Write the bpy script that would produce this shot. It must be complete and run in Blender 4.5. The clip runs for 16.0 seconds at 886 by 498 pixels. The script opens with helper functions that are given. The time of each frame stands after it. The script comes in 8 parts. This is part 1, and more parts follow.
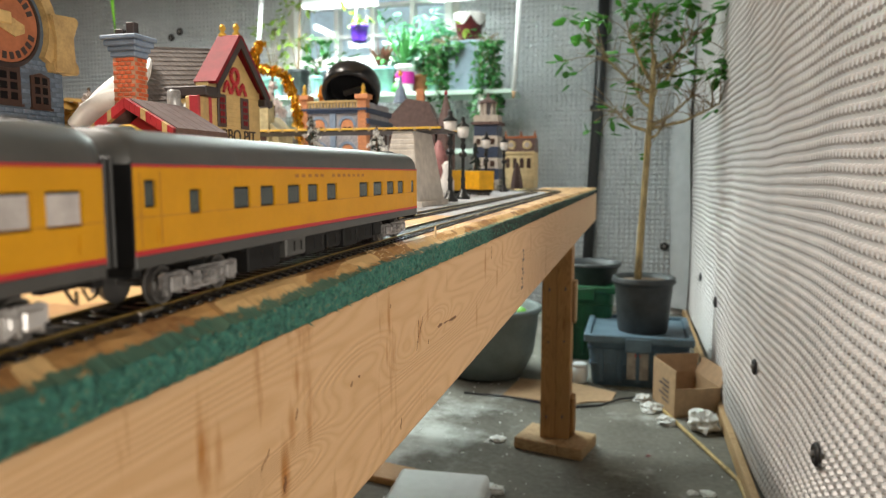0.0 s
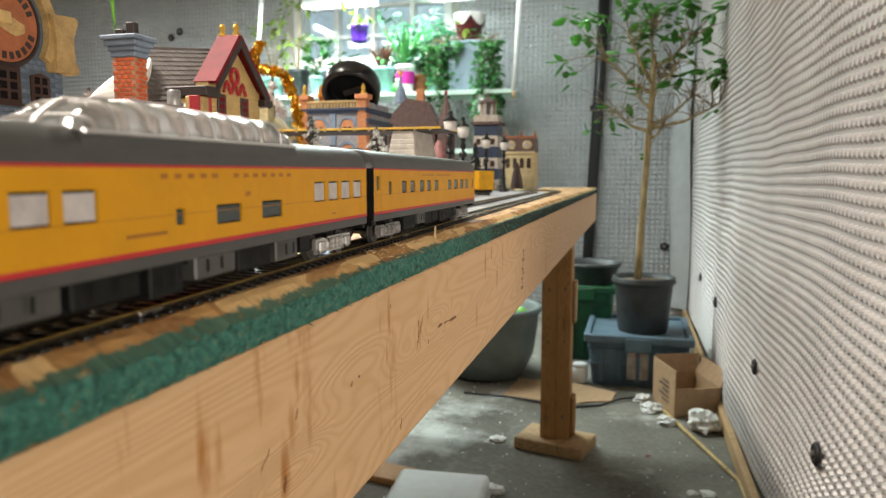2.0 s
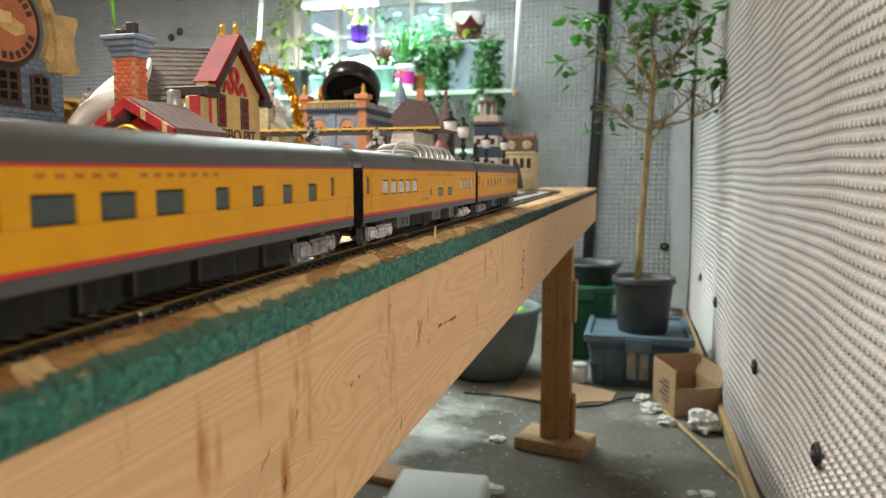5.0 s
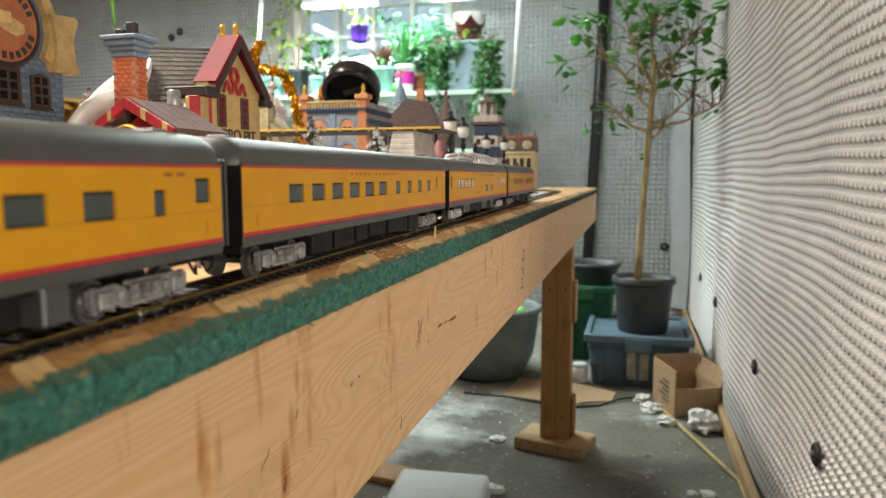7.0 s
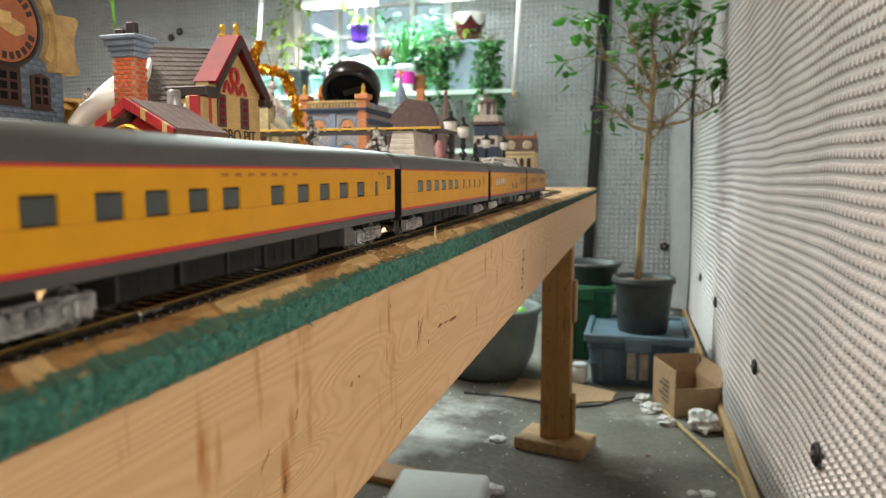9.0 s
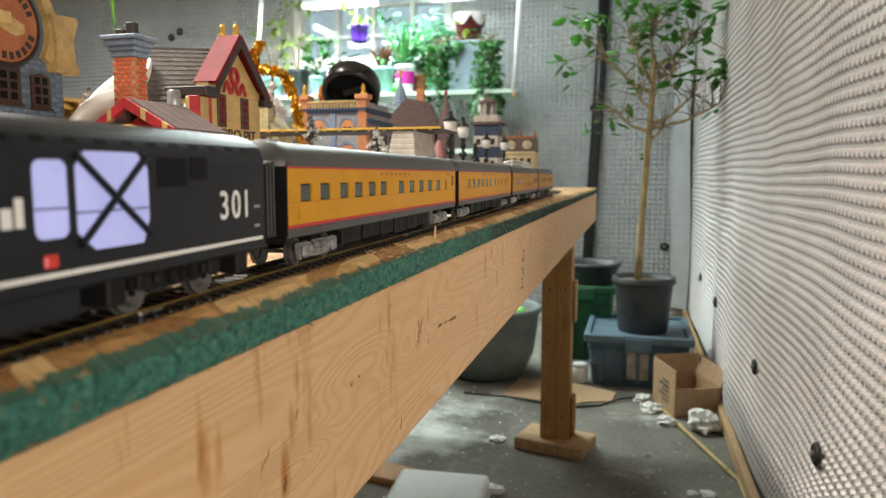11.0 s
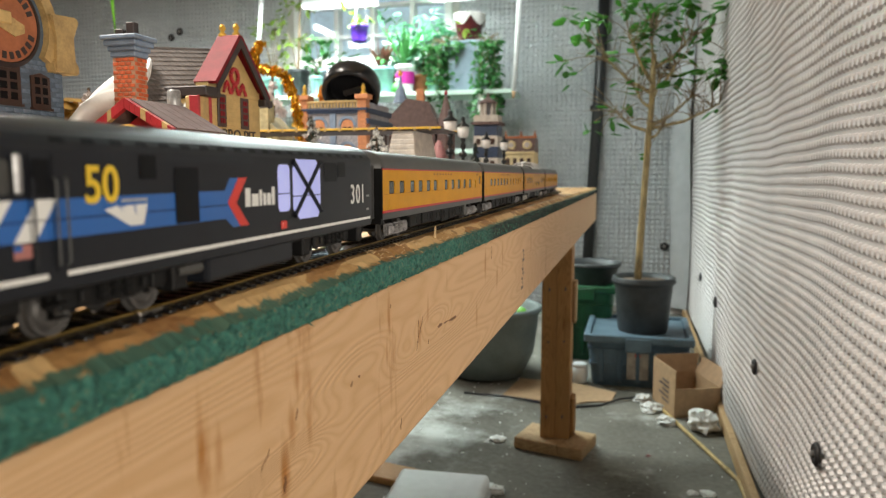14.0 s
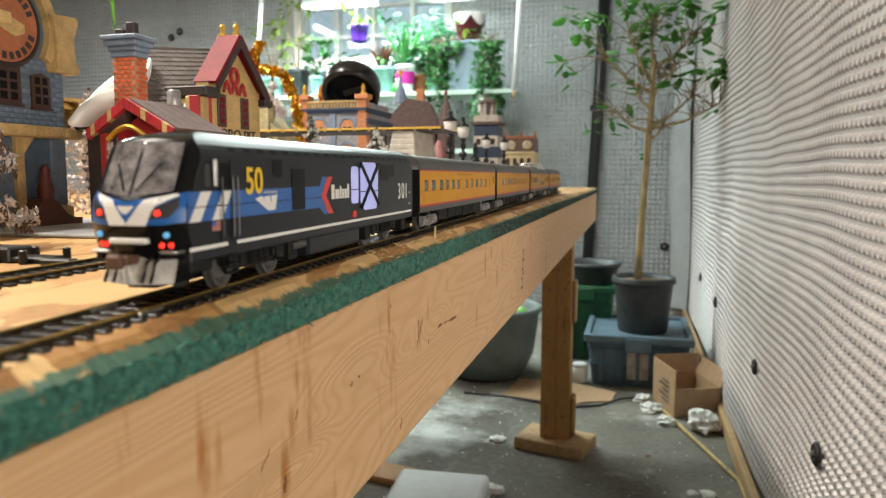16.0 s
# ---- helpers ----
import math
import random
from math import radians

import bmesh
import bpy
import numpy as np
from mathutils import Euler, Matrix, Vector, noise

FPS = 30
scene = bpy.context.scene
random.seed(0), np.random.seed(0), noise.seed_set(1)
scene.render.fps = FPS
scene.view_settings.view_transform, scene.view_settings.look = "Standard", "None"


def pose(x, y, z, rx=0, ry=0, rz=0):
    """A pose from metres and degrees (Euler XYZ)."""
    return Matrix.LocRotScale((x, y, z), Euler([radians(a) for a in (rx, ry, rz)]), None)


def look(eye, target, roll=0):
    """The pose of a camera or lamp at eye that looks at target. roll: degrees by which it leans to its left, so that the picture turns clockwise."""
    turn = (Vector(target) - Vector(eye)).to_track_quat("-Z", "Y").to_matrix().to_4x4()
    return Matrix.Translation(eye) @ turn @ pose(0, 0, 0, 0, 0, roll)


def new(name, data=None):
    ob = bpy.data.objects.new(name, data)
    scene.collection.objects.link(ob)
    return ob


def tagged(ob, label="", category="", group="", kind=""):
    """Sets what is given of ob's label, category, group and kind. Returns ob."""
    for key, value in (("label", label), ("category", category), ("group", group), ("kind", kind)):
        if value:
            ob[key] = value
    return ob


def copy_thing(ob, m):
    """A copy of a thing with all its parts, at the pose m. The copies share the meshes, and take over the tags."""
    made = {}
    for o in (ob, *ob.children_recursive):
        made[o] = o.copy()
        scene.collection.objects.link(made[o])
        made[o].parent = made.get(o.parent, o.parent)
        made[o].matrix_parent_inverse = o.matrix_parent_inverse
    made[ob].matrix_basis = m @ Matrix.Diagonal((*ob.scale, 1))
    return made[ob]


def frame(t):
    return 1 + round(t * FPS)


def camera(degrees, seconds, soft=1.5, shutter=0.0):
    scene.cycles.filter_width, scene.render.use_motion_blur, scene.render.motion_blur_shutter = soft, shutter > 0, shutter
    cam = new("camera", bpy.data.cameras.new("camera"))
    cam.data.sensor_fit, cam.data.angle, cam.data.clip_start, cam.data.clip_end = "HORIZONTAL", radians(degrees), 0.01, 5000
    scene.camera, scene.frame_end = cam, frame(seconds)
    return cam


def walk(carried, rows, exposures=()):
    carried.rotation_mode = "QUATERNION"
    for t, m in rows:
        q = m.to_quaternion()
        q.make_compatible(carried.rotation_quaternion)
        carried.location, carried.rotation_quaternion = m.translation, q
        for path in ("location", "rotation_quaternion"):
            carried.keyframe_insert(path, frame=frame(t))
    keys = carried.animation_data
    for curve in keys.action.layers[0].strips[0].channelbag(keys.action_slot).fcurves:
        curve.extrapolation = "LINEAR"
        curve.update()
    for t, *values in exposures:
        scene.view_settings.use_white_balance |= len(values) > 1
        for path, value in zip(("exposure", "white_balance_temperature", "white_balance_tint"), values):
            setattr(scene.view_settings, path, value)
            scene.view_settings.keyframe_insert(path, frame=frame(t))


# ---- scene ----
cam = camera(64.4, 16.0, soft=1.2)
EYE = (0.0, 0.0, 0.85)
EYE_POSE = pose(0, 0, 0.85, 90 - 5.916, 0, 15.1)
walk(cam, [(0.0, EYE_POSE), (16.0, EYE_POSE)])
cam.data.dof.use_dof = True
cam.data.dof.focus_distance = 0.46
cam.data.dof.aperture_fstop = 15.0

# ---- light: ceiling tubes over the table, plant lights at the window, added fills ----
world = bpy.data.worlds.new("world")
scene.world = world
world.use_nodes = True
wbg = world.node_tree.nodes["Background"]
wbg.inputs["Color"].default_value = (0.55, 0.68, 0.85, 1)
wbg.inputs["Strength"].default_value = 0.07
scene.view_settings.exposure = 0.0


def area(name, at, target, sx, sy, watts, color, spread=180):
    data = bpy.data.lights.new(name, "AREA")
    data.shape, data.size, data.size_y = "RECTANGLE", sx, sy
    data.energy, data.color, data.spread = watts, color, radians(spread)
    ob = new(name, data)
    ob.matrix_world = look(at, target)
    return ob


WARM = (1.0, 0.92, 0.81)
NEUTRAL = (1.0, 0.95, 0.90)
COOL = (0.86, 1.0, 0.97)
area("table_light", (-1.15, 0.22, 2.28), (-1.15, 0.221, 0.0), 0.12, 1.2, 62, WARM, 160)
# unseen low fill added for light bounced off the membrane wall onto the beam
area("bounce_fill", (1.9, -1.5, 0.82), (-0.1, 0.5, 0.74), 0.7, 0.45, 41, (1.0, 0.91, 0.79))
# fill added to lift the left back wall; no fixture stands for it
area("back_wall_fill", (-3.0, 2.5, 2.28), (-3.0, 2.501, 0.0), 0.12, 1.2, 44, NEUTRAL)
area("plant_light", (-1.75, 3.82, 1.93), (-1.70, 3.7, 0.0), 1.3, 0.16, 62, COOL)
# another added fill, brightening the far corner where no lamp is known
area("corner_fill", (-1.0, 3.1, 2.28), (-1.0, 3.101, 0.0), 1.2, 0.12, 44, COOL)


# ---- materials ----
def mat(name, col, rough=0.6, metal=0.0, var=0.18, scale=30.0, bump=0.0, bscale=None, stretch=(1, 1, 1), emit=0.0,
        trans=0.0, coat=0.0, spec=0.5, col2=None, per=0.0):
    m = bpy.data.materials.new(name)
    m.use_nodes = True
    nt = m.node_tree
    n, l = nt.nodes, nt.links
    b = n["Principled BSDF"]
    b.inputs["Roughness"].default_value = rough
    b.inputs["Metallic"].default_value = metal
    b.inputs["Specular IOR Level"].default_value = spec
    b.inputs["Coat Weight"].default_value = coat
    b.inputs["Transmission Weight"].default_value = trans
    tc = n.new("ShaderNodeTexCoord")
    mp = n.new("ShaderNodeMapping")
    mp.inputs["Scale"].default_value = stretch
    l.new(tc.outputs["Object"], mp.inputs["Vector"])
    big = n.new("ShaderNodeTexNoise")
    big.inputs["Scale"].default_value = scale
    big.inputs["Detail"].default_value = 6
    l.new(mp.outputs[0], big.inputs["Vector"])
    fine = n.new("ShaderNodeTexNoise")
    fine.inputs["Scale"].default_value = bscale or scale * 7
    fine.inputs["Detail"].default_value = 4
    l.new(mp.outputs[0], fine.inputs["Vector"])
    add = n.new("ShaderNodeMath")
    add.operation = "MULTIPLY_ADD"
    l.new(fine.outputs["Fac"], add.inputs[0])
    add.inputs[1].default_value = 0.4
    l.new(big.outputs["Fac"], add.inputs[2])
    ramp = n.new("ShaderNodeValToRGB")
    c2 = col2 or tuple(max(0, c * (1 - var * 1.6)) for c in col)
    c1 = tuple(min(1, c * (1 + var * 0.7)) for c in col)
    ramp.color_ramp.elements[0].position, ramp.color_ramp.elements[0].color = 0.45, (*c2, 1)
    ramp.color_ramp.elements[1].position, ramp.color_ramp.elements[1].color = 0.92, (*c1, 1)
    l.new(add.outputs[0], ramp.inputs[0])
    out = ramp.outputs[0]
    if per:
        info = n.new("ShaderNodeObjectInfo")
        geo = n.new("ShaderNodeNewGeometry")
        mix = n.new("ShaderNodeMath")
        mix.operation = "ADD"
        l.new(info.outputs["Random"], mix.inputs[0])
        l.new(geo.outputs["Random Per Island"], mix.inputs[1])
        mr = n.new("ShaderNodeMapRange")
        mr.inputs["From Max"].default_value = 2.0
        mr.inputs["To Min"].default_value, mr.inputs["To Max"].default_value = 1 - per, 1 + per
        l.new(mix.outputs[0], mr.inputs["Value"])
        hsv = n.new("ShaderNodeHueSaturation")
        l.new(mr.outputs[0], hsv.inputs["Value"])
        l.new(out, hsv.inputs["Color"])
        out = hsv.outputs[0]
    l.new(out, b.inputs["Base Color"])
    if emit:
        b.inputs["Emission Color"].default_value = (*col, 1)
        b.inputs["Emission Strength"].default_value = emit
    if bump:
        bp = n.new("ShaderNodeBump")
        bp.inputs["Strength"].default_value = min(1, bump)
        bp.inputs["Distance"].default_value = 0.002
        l.new(add.outputs[0], bp.inputs["Height"])
        l.new(bp.outputs[0], b.inputs["Normal"])
    return m


def pine_mat(name, light, dark, along="y", knots=(), stains=()):
    """Sawn softwood: long growth bands along the board, fine grain, knots and rust-brown pitch streaks."""
    m = bpy.data.materials.new(name)
    m.use_nodes = True
    n, l = m.node_tree.nodes, m.node_tree.links
    b = n["Principled BSDF"]
    b.inputs["Roughness"].default_value = 0.62
    tc = n.new("ShaderNodeTexCoord")
    mp = n.new("ShaderNodeMapping")
    s = {"y": (9, 0.9, 9), "z": (9, 9, 0.9), "x": (0.9, 9, 9)}[along]
    mp.inputs["Scale"].default_value = s
    l.new(tc.outputs["Object"], mp.inputs["Vector"])
    warp = n.new("ShaderNodeTexNoise")
    warp.inputs["Scale"].default_value = 1.6
    warp.inputs["Detail"].default_value = 2
    l.new(mp.outputs[0], warp.inputs["Vector"])
    rings = warp.outputs["Fac"]
    for at, reach in knots:
        vs = n.new("ShaderNodeVectorMath")
        vs.operation = "SUBTRACT"
        vs.inputs[1].default_value = at
        l.new(tc.outputs["Object"], vs.inputs[0])
        vc = n.new("ShaderNodeVectorMath")
        vc.operation = "MULTIPLY"
        vc.inputs[1].default_value = (0.0, 0.22, 1.0)
        l.new(vs.outputs[0], vc.inputs[0])
        vl = n.new("ShaderNodeVectorMath")
        vl.operation = "LENGTH"
        l.new(vc.outputs[0], vl.inputs[0])
        kr = n.new("ShaderNodeMapRange")
        kr.interpolation_type = "SMOOTHERSTEP"
        kr.inputs["From Min"].default_value, kr.inputs["From Max"].default_value = 0.0, reach
        kr.inputs["To Min"].default_value, kr.inputs["To Max"].default_value = 0.16, 0.0
        l.new(vl.outputs["Value"], kr.inputs["Value"])
        ka = n.new("ShaderNodeMath")
        ka.operation = "ADD"
        l.new(rings, ka.inputs[0])
        l.new(kr.outputs[0], ka.inputs[1])
        rings = ka.outputs[0]
    mul = n.new("ShaderNodeMath")
    mul.operation = "MULTIPLY"
    mul.inputs[1].default_value = 84
    l.new(rings, mul.inputs[0])
    ring = n.new("ShaderNodeMath")
    ring.operation = "PINGPONG"
    ring.inputs[1].default_value = 1.0
    l.new(mul.outputs[0], ring.inputs[0])
    grain = n.new("ShaderNodeTexNoise")
    grain.inputs["Scale"].default_value = 60
    grain.inputs["Detail"].default_value = 5
    l.new(mp.outputs[0], grain.inputs["Vector"])
    add = n.new("ShaderNodeMath")
    add.operation = "MULTIPLY_ADD"
    l.new(grain.outputs["Fac"], add.inputs[0])
    add.inputs[1].default_value = 0.55
    l.new(ring.outputs[0], add.inputs[2])
    ramp = n.new("ShaderNodeValToRGB")
    ramp.color_ramp.elements[0].position, ramp.color_ramp.elements[0].color = 0.2, (*dark, 1)
    ramp.color_ramp.elements[1].position, ramp.color_ramp.elements[1].color = 0.95, (*light, 1)
    l.new(add.outputs[0], ramp.inputs[0])
    # pitch streaks running across the board
    mp2 = n.new("ShaderNodeMapping")
    mp2.inputs["Scale"].default_value = {"y": (4, 26, 5), "z": (26, 26, 6), "x": (26, 4, 5)}[along]
    l.new(tc.outputs["Object"], mp2.inputs["Vector"])
    st = n.new("ShaderNodeTexNoise")
    st.inputs["Scale"].default_value = 1.5
    st.inputs["Detail"].default_value = 6
    st.inputs["Roughness"].default_value = 0.7
    l.new(mp2.outputs[0], st.inputs["Vector"])
    r2 = n.new("ShaderNodeValToRGB")
    r2.color_ramp.elements[0].position, r2.color_ramp.elements[0].color = 0.60, (0, 0, 0, 1)
    r2.color_ramp.elements[1].position, r2.color_ramp.elements[1].color = 0.72, (1, 1, 1, 1)
    l.new(st.outputs["Fac"], r2.inputs[0])
    mix = n.new("ShaderNodeMixRGB")
    l.new(r2.outputs[0], mix.inputs["Fac"])
    l.new(ramp.outputs[0], mix.inputs["Color1"])
    mix.inputs["Color2"].default_value = (dark[0] * 0.72, dark[1] * 0.58, dark[2] * 0.44, 1)
    col = mix.outputs[0]
    # amber resin stains, soft-edged and broken up by the grain
    for y, z, ry, rz, k in stains:
        vs = n.new("ShaderNodeVectorMath")
        vs.operation = "SUBTRACT"
        vs.inputs[1].default_value = (0.0, y, z)
        l.new(tc.outputs["Object"], vs.inputs[0])
        vc = n.new("ShaderNodeVectorMath")
        vc.operation = "MULTIPLY"
        vc.inputs[1].default_value = (0.0, 0.6 / ry, 0.85 / rz)
        l.new(vs.outputs[0], vc.inputs[0])
        vl = n.new("ShaderNodeVectorMath")
        vl.operation = "LENGTH"
        l.new(vc.outputs[0], vl.inputs[0])
        sn = n.new("ShaderNodeTexNoise")
        sn.inputs["Scale"].default_value = 260
        sn.inputs["Detail"].default_value = 4
        sp = n.new("ShaderNodeMapping")
        sp.inputs["Scale"].default_value = (1.0, 1.0, 0.22)
        l.new(tc.outputs["Object"], sp.inputs["Vector"])
        l.new(sp.outputs[0], sn.inputs["Vector"])
        sa = n.new("ShaderNodeMath")
        sa.operation = "MULTIPLY_ADD"
        l.new(sn.outputs["Fac"], sa.inputs[0])
        sa.inputs[1].default_value = 1.5
        l.new(vl.outputs["Value"], sa.inputs[2])
        sr = n.new("ShaderNodeMapRange")
        sr.interpolation_type = "SMOOTHSTEP"
        sr.inputs["From Min"].default_value, sr.inputs["From Max"].default_value = 0.70, 1.85
        sr.inputs["To Min"].default_value, sr.inputs["To Max"].default_value = k, 0.0
        l.new(sa.outputs[0], sr.inputs["Value"])
        sx = n.new("ShaderNodeMixRGB")
        l.new(sr.outputs[0], sx.inputs["Fac"])
        l.new(col, sx.inputs["Color1"])
        sx.inputs["Color2"].default_value = (0.38, 0.145, 0.018, 1)
        col = sx.outputs[0]
    l.new(col, b.inputs["Base Color"])
    bp = n.new("ShaderNodeBump")
    bp.inputs["Strength"].default_value = 0.35
    bp.inputs["Distance"].default_value = 0.001
    l.new(add.outputs[0], bp.inputs["Height"])
    l.new(bp.outputs[0], b.inputs["Normal"])
    return m


def floor_mat():
    m = mat("concrete", (0.20, 0.19, 0.16), 0.85, scale=3.0, bump=0.3, bscale=60, col2=(0.06, 0.052, 0.038))
    n, l = m.node_tree.nodes, m.node_tree.links
    b = n["Principled BSDF"]
    base = b.inputs["Base Color"].links[0].from_socket
    tc = n.new("ShaderNodeTexCoord")
    dust = n.new("ShaderNodeTexNoise")
    dust.inputs["Scale"].default_value = 3.1
    dust.inputs["Detail"].default_value = 9
    dust.inputs["Roughness"].default_value = 0.72
    l.new(tc.outputs["Object"], dust.inputs["Vector"])
    r = n.new("ShaderNodeValToRGB")
    r.color_ramp.elements[0].position, r.color_ramp.elements[0].color = 0.56, (0, 0, 0, 1)
    r.color_ramp.elements[1].position, r.color_ramp.elements[1].color = 0.74, (0.8, 0.8, 0.8, 1)
    # a spill of plaster dust under the table
    vs = n.new("ShaderNodeVectorMath")
    vs.operation = "DISTANCE"
    vs.inputs[1].default_value = (-0.66, 2.22, 0.0)
    l.new(tc.outputs["Object"], vs.inputs[0])
    near = n.new("ShaderNodeMapRange")
    near.interpolation_type = "SMOOTHSTEP"
    near.inputs["From Min"].default_value, near.inputs["From Max"].default_value = 0.05, 0.55
    near.inputs["To Min"].default_value, near.inputs["To Max"].default_value = 0.17, 0.0
    l.new(vs.outputs["Value"], near.inputs["Value"])
    da = n.new("ShaderNodeMath")
    da.operation = "ADD"
    l.new(dust.outputs["Fac"], da.inputs[0])
    l.new(near.outputs[0], da.inputs[1])
    l.new(da.outputs[0], r.inputs[0])
    mix = n.new("ShaderNodeMixRGB")
    l.new(r.outputs[0], mix.inputs["Fac"])
    l.new(base, mix.inputs["Color1"])
    mix.inputs["Color2"].default_value = (0.56, 0.58, 0.55, 1)
    l.new(mix.outputs[0], b.inputs["Base Color"])
    return m


def osb_mat(name, a, c, d):
    """Pressed strand board: overlapping flakes of differing tone."""
    m = bpy.data.materials.new(name)
    m.use_nodes = True
    n, l = m.node_tree.nodes, m.node_tree.links
    b = n["Principled BSDF"]
    b.inputs["Roughness"].default_value = 0.6
    tc = n.new("ShaderNodeTexCoord")
    mp = n.new("ShaderNodeMapping")
    mp.inputs["Scale"].default_value = (1.0, 0.45, 1)
    l.new(tc.outputs["Object"], mp.inputs["Vector"])
    wob = n.new("ShaderNodeTexNoise")
    wob.inputs["Scale"].default_value = 30
    l.new(mp.outputs[0], wob.inputs["Vector"])
    vm = n.new("ShaderNodeVectorMath")
    vm.operation = "MULTIPLY_ADD"
    l.new(wob.outputs["Color"], vm.inputs[0])
    vm.inputs[1].default_value = (0.04, 0.04, 0.04)
    l.new(mp.outputs[0], vm.inputs[2])
    v = n.new("ShaderNodeTexVoronoi")
    v.inputs["Scale"].default_value = 60
    l.new(vm.outputs[0], v.inputs["Vector"])
    g = n.new("ShaderNodeTexNoise")
    g.inputs["Scale"].default_value = 420
    g.inputs["Detail"].default_value = 4
    l.new(mp.outputs[0], g.inputs["Vector"])
    sep = n.new("ShaderNodeSeparateColor")
    l.new(v.outputs["Color"], sep.inputs[0])
    add = n.new("ShaderNodeMath")
    add.operation = "MULTIPLY_ADD"
    l.new(g.outputs["Fac"], add.inputs[0])
    add.inputs[1].default_value = 0.5
    l.new(sep.outputs[0], add.inputs[2])
    ramp = n.new("ShaderNodeValToRGB")
    e = ramp.color_ramp.elements
    e[0].position, e[0].color = 0.2, (*a, 1)
    e[1].position, e[1].color = 1.15 / 1.2, (*d, 1)
    mid = e.new(0.6)
    mid.color = (*c, 1)
    l.new(add.outputs[0], ramp.inputs[0])
    l.new(ramp.outputs[0], b.inputs["Base Color"])
    bp = n.new("ShaderNodeBump")
    bp.inputs["Strength"].default_value = 0.5
    bp.inputs["Distance"].default_value = 0.001
    l.new(add.outputs[0], bp.inputs["Height"])
    l.new(bp.outputs[0], b.inputs["Normal"])
    return m


M_CONC = floor_mat()
M_MEMB = mat("dimple_membrane", (0.56, 0.53, 0.52), 0.28, var=0.1, scale=4, bump=0.05)
M_MEMB2 = mat("dimple_membrane_grey", (0.44, 0.455, 0.465), 0.42, var=0.12, scale=3, bump=0.05)
M_CEIL = mat("ceiling_board", (0.62, 0.6, 0.56), 0.9, scale=5, bump=0.1)
M_PLAIN = mat("plain_wall", (0.5, 0.48, 0.45), 0.9, scale=3, bump=0.1)
M_PINE = pine_mat("pine_board", (0.68, 0.44, 0.24), (0.605, 0.372, 0.185), "y", (((-0.12, 0.300, 0.757), 0.022), ((-0.12, 0.42, 0.757), 0.016), ((-0.12, 0.224, 0.742), 0.014), ((-0.12, 0.83, 0.745), 0.02)),
                  ((0.1741, 0.771, 0.0026, 0.016, 0.9), (0.182, 0.764, 0.002, 0.012, 0.5), (0.2344, 0.776, 0.0014, 0.010, 0.8), (0.2290, 0.757, 0.0022, 0.012, 0.75),
                   (0.2235, 0.742, 0.003, 0.013, 0.95), (0.2441, 0.752, 0.0018, 0.009, 0.5), (0.3376, 0.777, 0.0016, 0.015, 0.8), (0.3340, 0.760, 0.0013, 0.009, 0.7),
                   (0.3908, 0.757, 0.003, 0.010, 0.55), (0.409, 0.768, 0.0022, 0.010, 0.5), (0.455, 0.780, 0.0014, 0.008, 0.4), (0.583, 0.775, 0.003, 0.016, 0.8),
                   (0.637, 0.757, 0.003, 0.014, 0.7), (0.665, 0.772, 0.0026, 0.015, 0.6), (0.86, 0.772, 0.004, 0.016, 0.6), (0.55, 0.738, 0.003, 0.012, 0.5)))
M_POST = pine_mat("pine_post", (0.46, 0.245, 0.085), (0.34, 0.165, 0.055), "z")
M_BLOCK = pine_mat("pine_block", (0.50, 0.33, 0.17), (0.34, 0.2, 0.09), "x")
M_OSB = osb_mat("strand_board", (0.26, 0.115, 0.036), (0.47, 0.255, 0.085), (0.62, 0.39, 0.155))
M_TORN = osb_mat("torn_board", (0.24, 0.105, 0.032), (0.48, 0.27, 0.095), (0.68, 0.46, 0.21))
M_GREEN = mat("green_edge_paint", (0.050, 0.205, 0.160), 0.7, scale=330, bump=1.0, bscale=1700, col2=(0.006, 0.048, 0.040), var=0.5)
# near-black, broken up by noise, along the far stretch of the painted edge
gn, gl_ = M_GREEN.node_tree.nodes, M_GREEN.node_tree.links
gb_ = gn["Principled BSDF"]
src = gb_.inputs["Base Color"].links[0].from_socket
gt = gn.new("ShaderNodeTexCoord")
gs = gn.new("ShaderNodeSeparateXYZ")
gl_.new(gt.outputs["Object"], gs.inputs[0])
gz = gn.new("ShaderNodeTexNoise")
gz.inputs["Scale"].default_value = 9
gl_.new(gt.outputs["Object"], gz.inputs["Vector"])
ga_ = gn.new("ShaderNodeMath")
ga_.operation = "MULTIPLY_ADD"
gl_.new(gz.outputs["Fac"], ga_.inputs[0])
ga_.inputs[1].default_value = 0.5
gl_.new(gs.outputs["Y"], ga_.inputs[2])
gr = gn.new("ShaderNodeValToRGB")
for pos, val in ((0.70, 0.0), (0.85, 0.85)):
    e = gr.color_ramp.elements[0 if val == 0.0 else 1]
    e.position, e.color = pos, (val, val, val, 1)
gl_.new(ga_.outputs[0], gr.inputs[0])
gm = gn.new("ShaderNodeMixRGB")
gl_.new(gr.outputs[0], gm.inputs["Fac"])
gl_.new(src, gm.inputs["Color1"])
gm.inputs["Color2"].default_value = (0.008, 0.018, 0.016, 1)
fk = gn.new("ShaderNodeTexNoise")
fk.inputs["Scale"].default_value = 330
fk.inputs["Detail"].default_value = 5
fk.inputs["Roughness"].default_value = 0.7
gl_.new(gt.outputs["Object"], fk.inputs["Vector"])
fr = gn.new("ShaderNodeValToRGB")
for k, (pos, val) in enumerate(((0.57, 0.0), (0.66, 0.8))):
    fr.color_ramp.elements[k].position, fr.color_ramp.elements[k].color = pos, (val, val, val, 1)
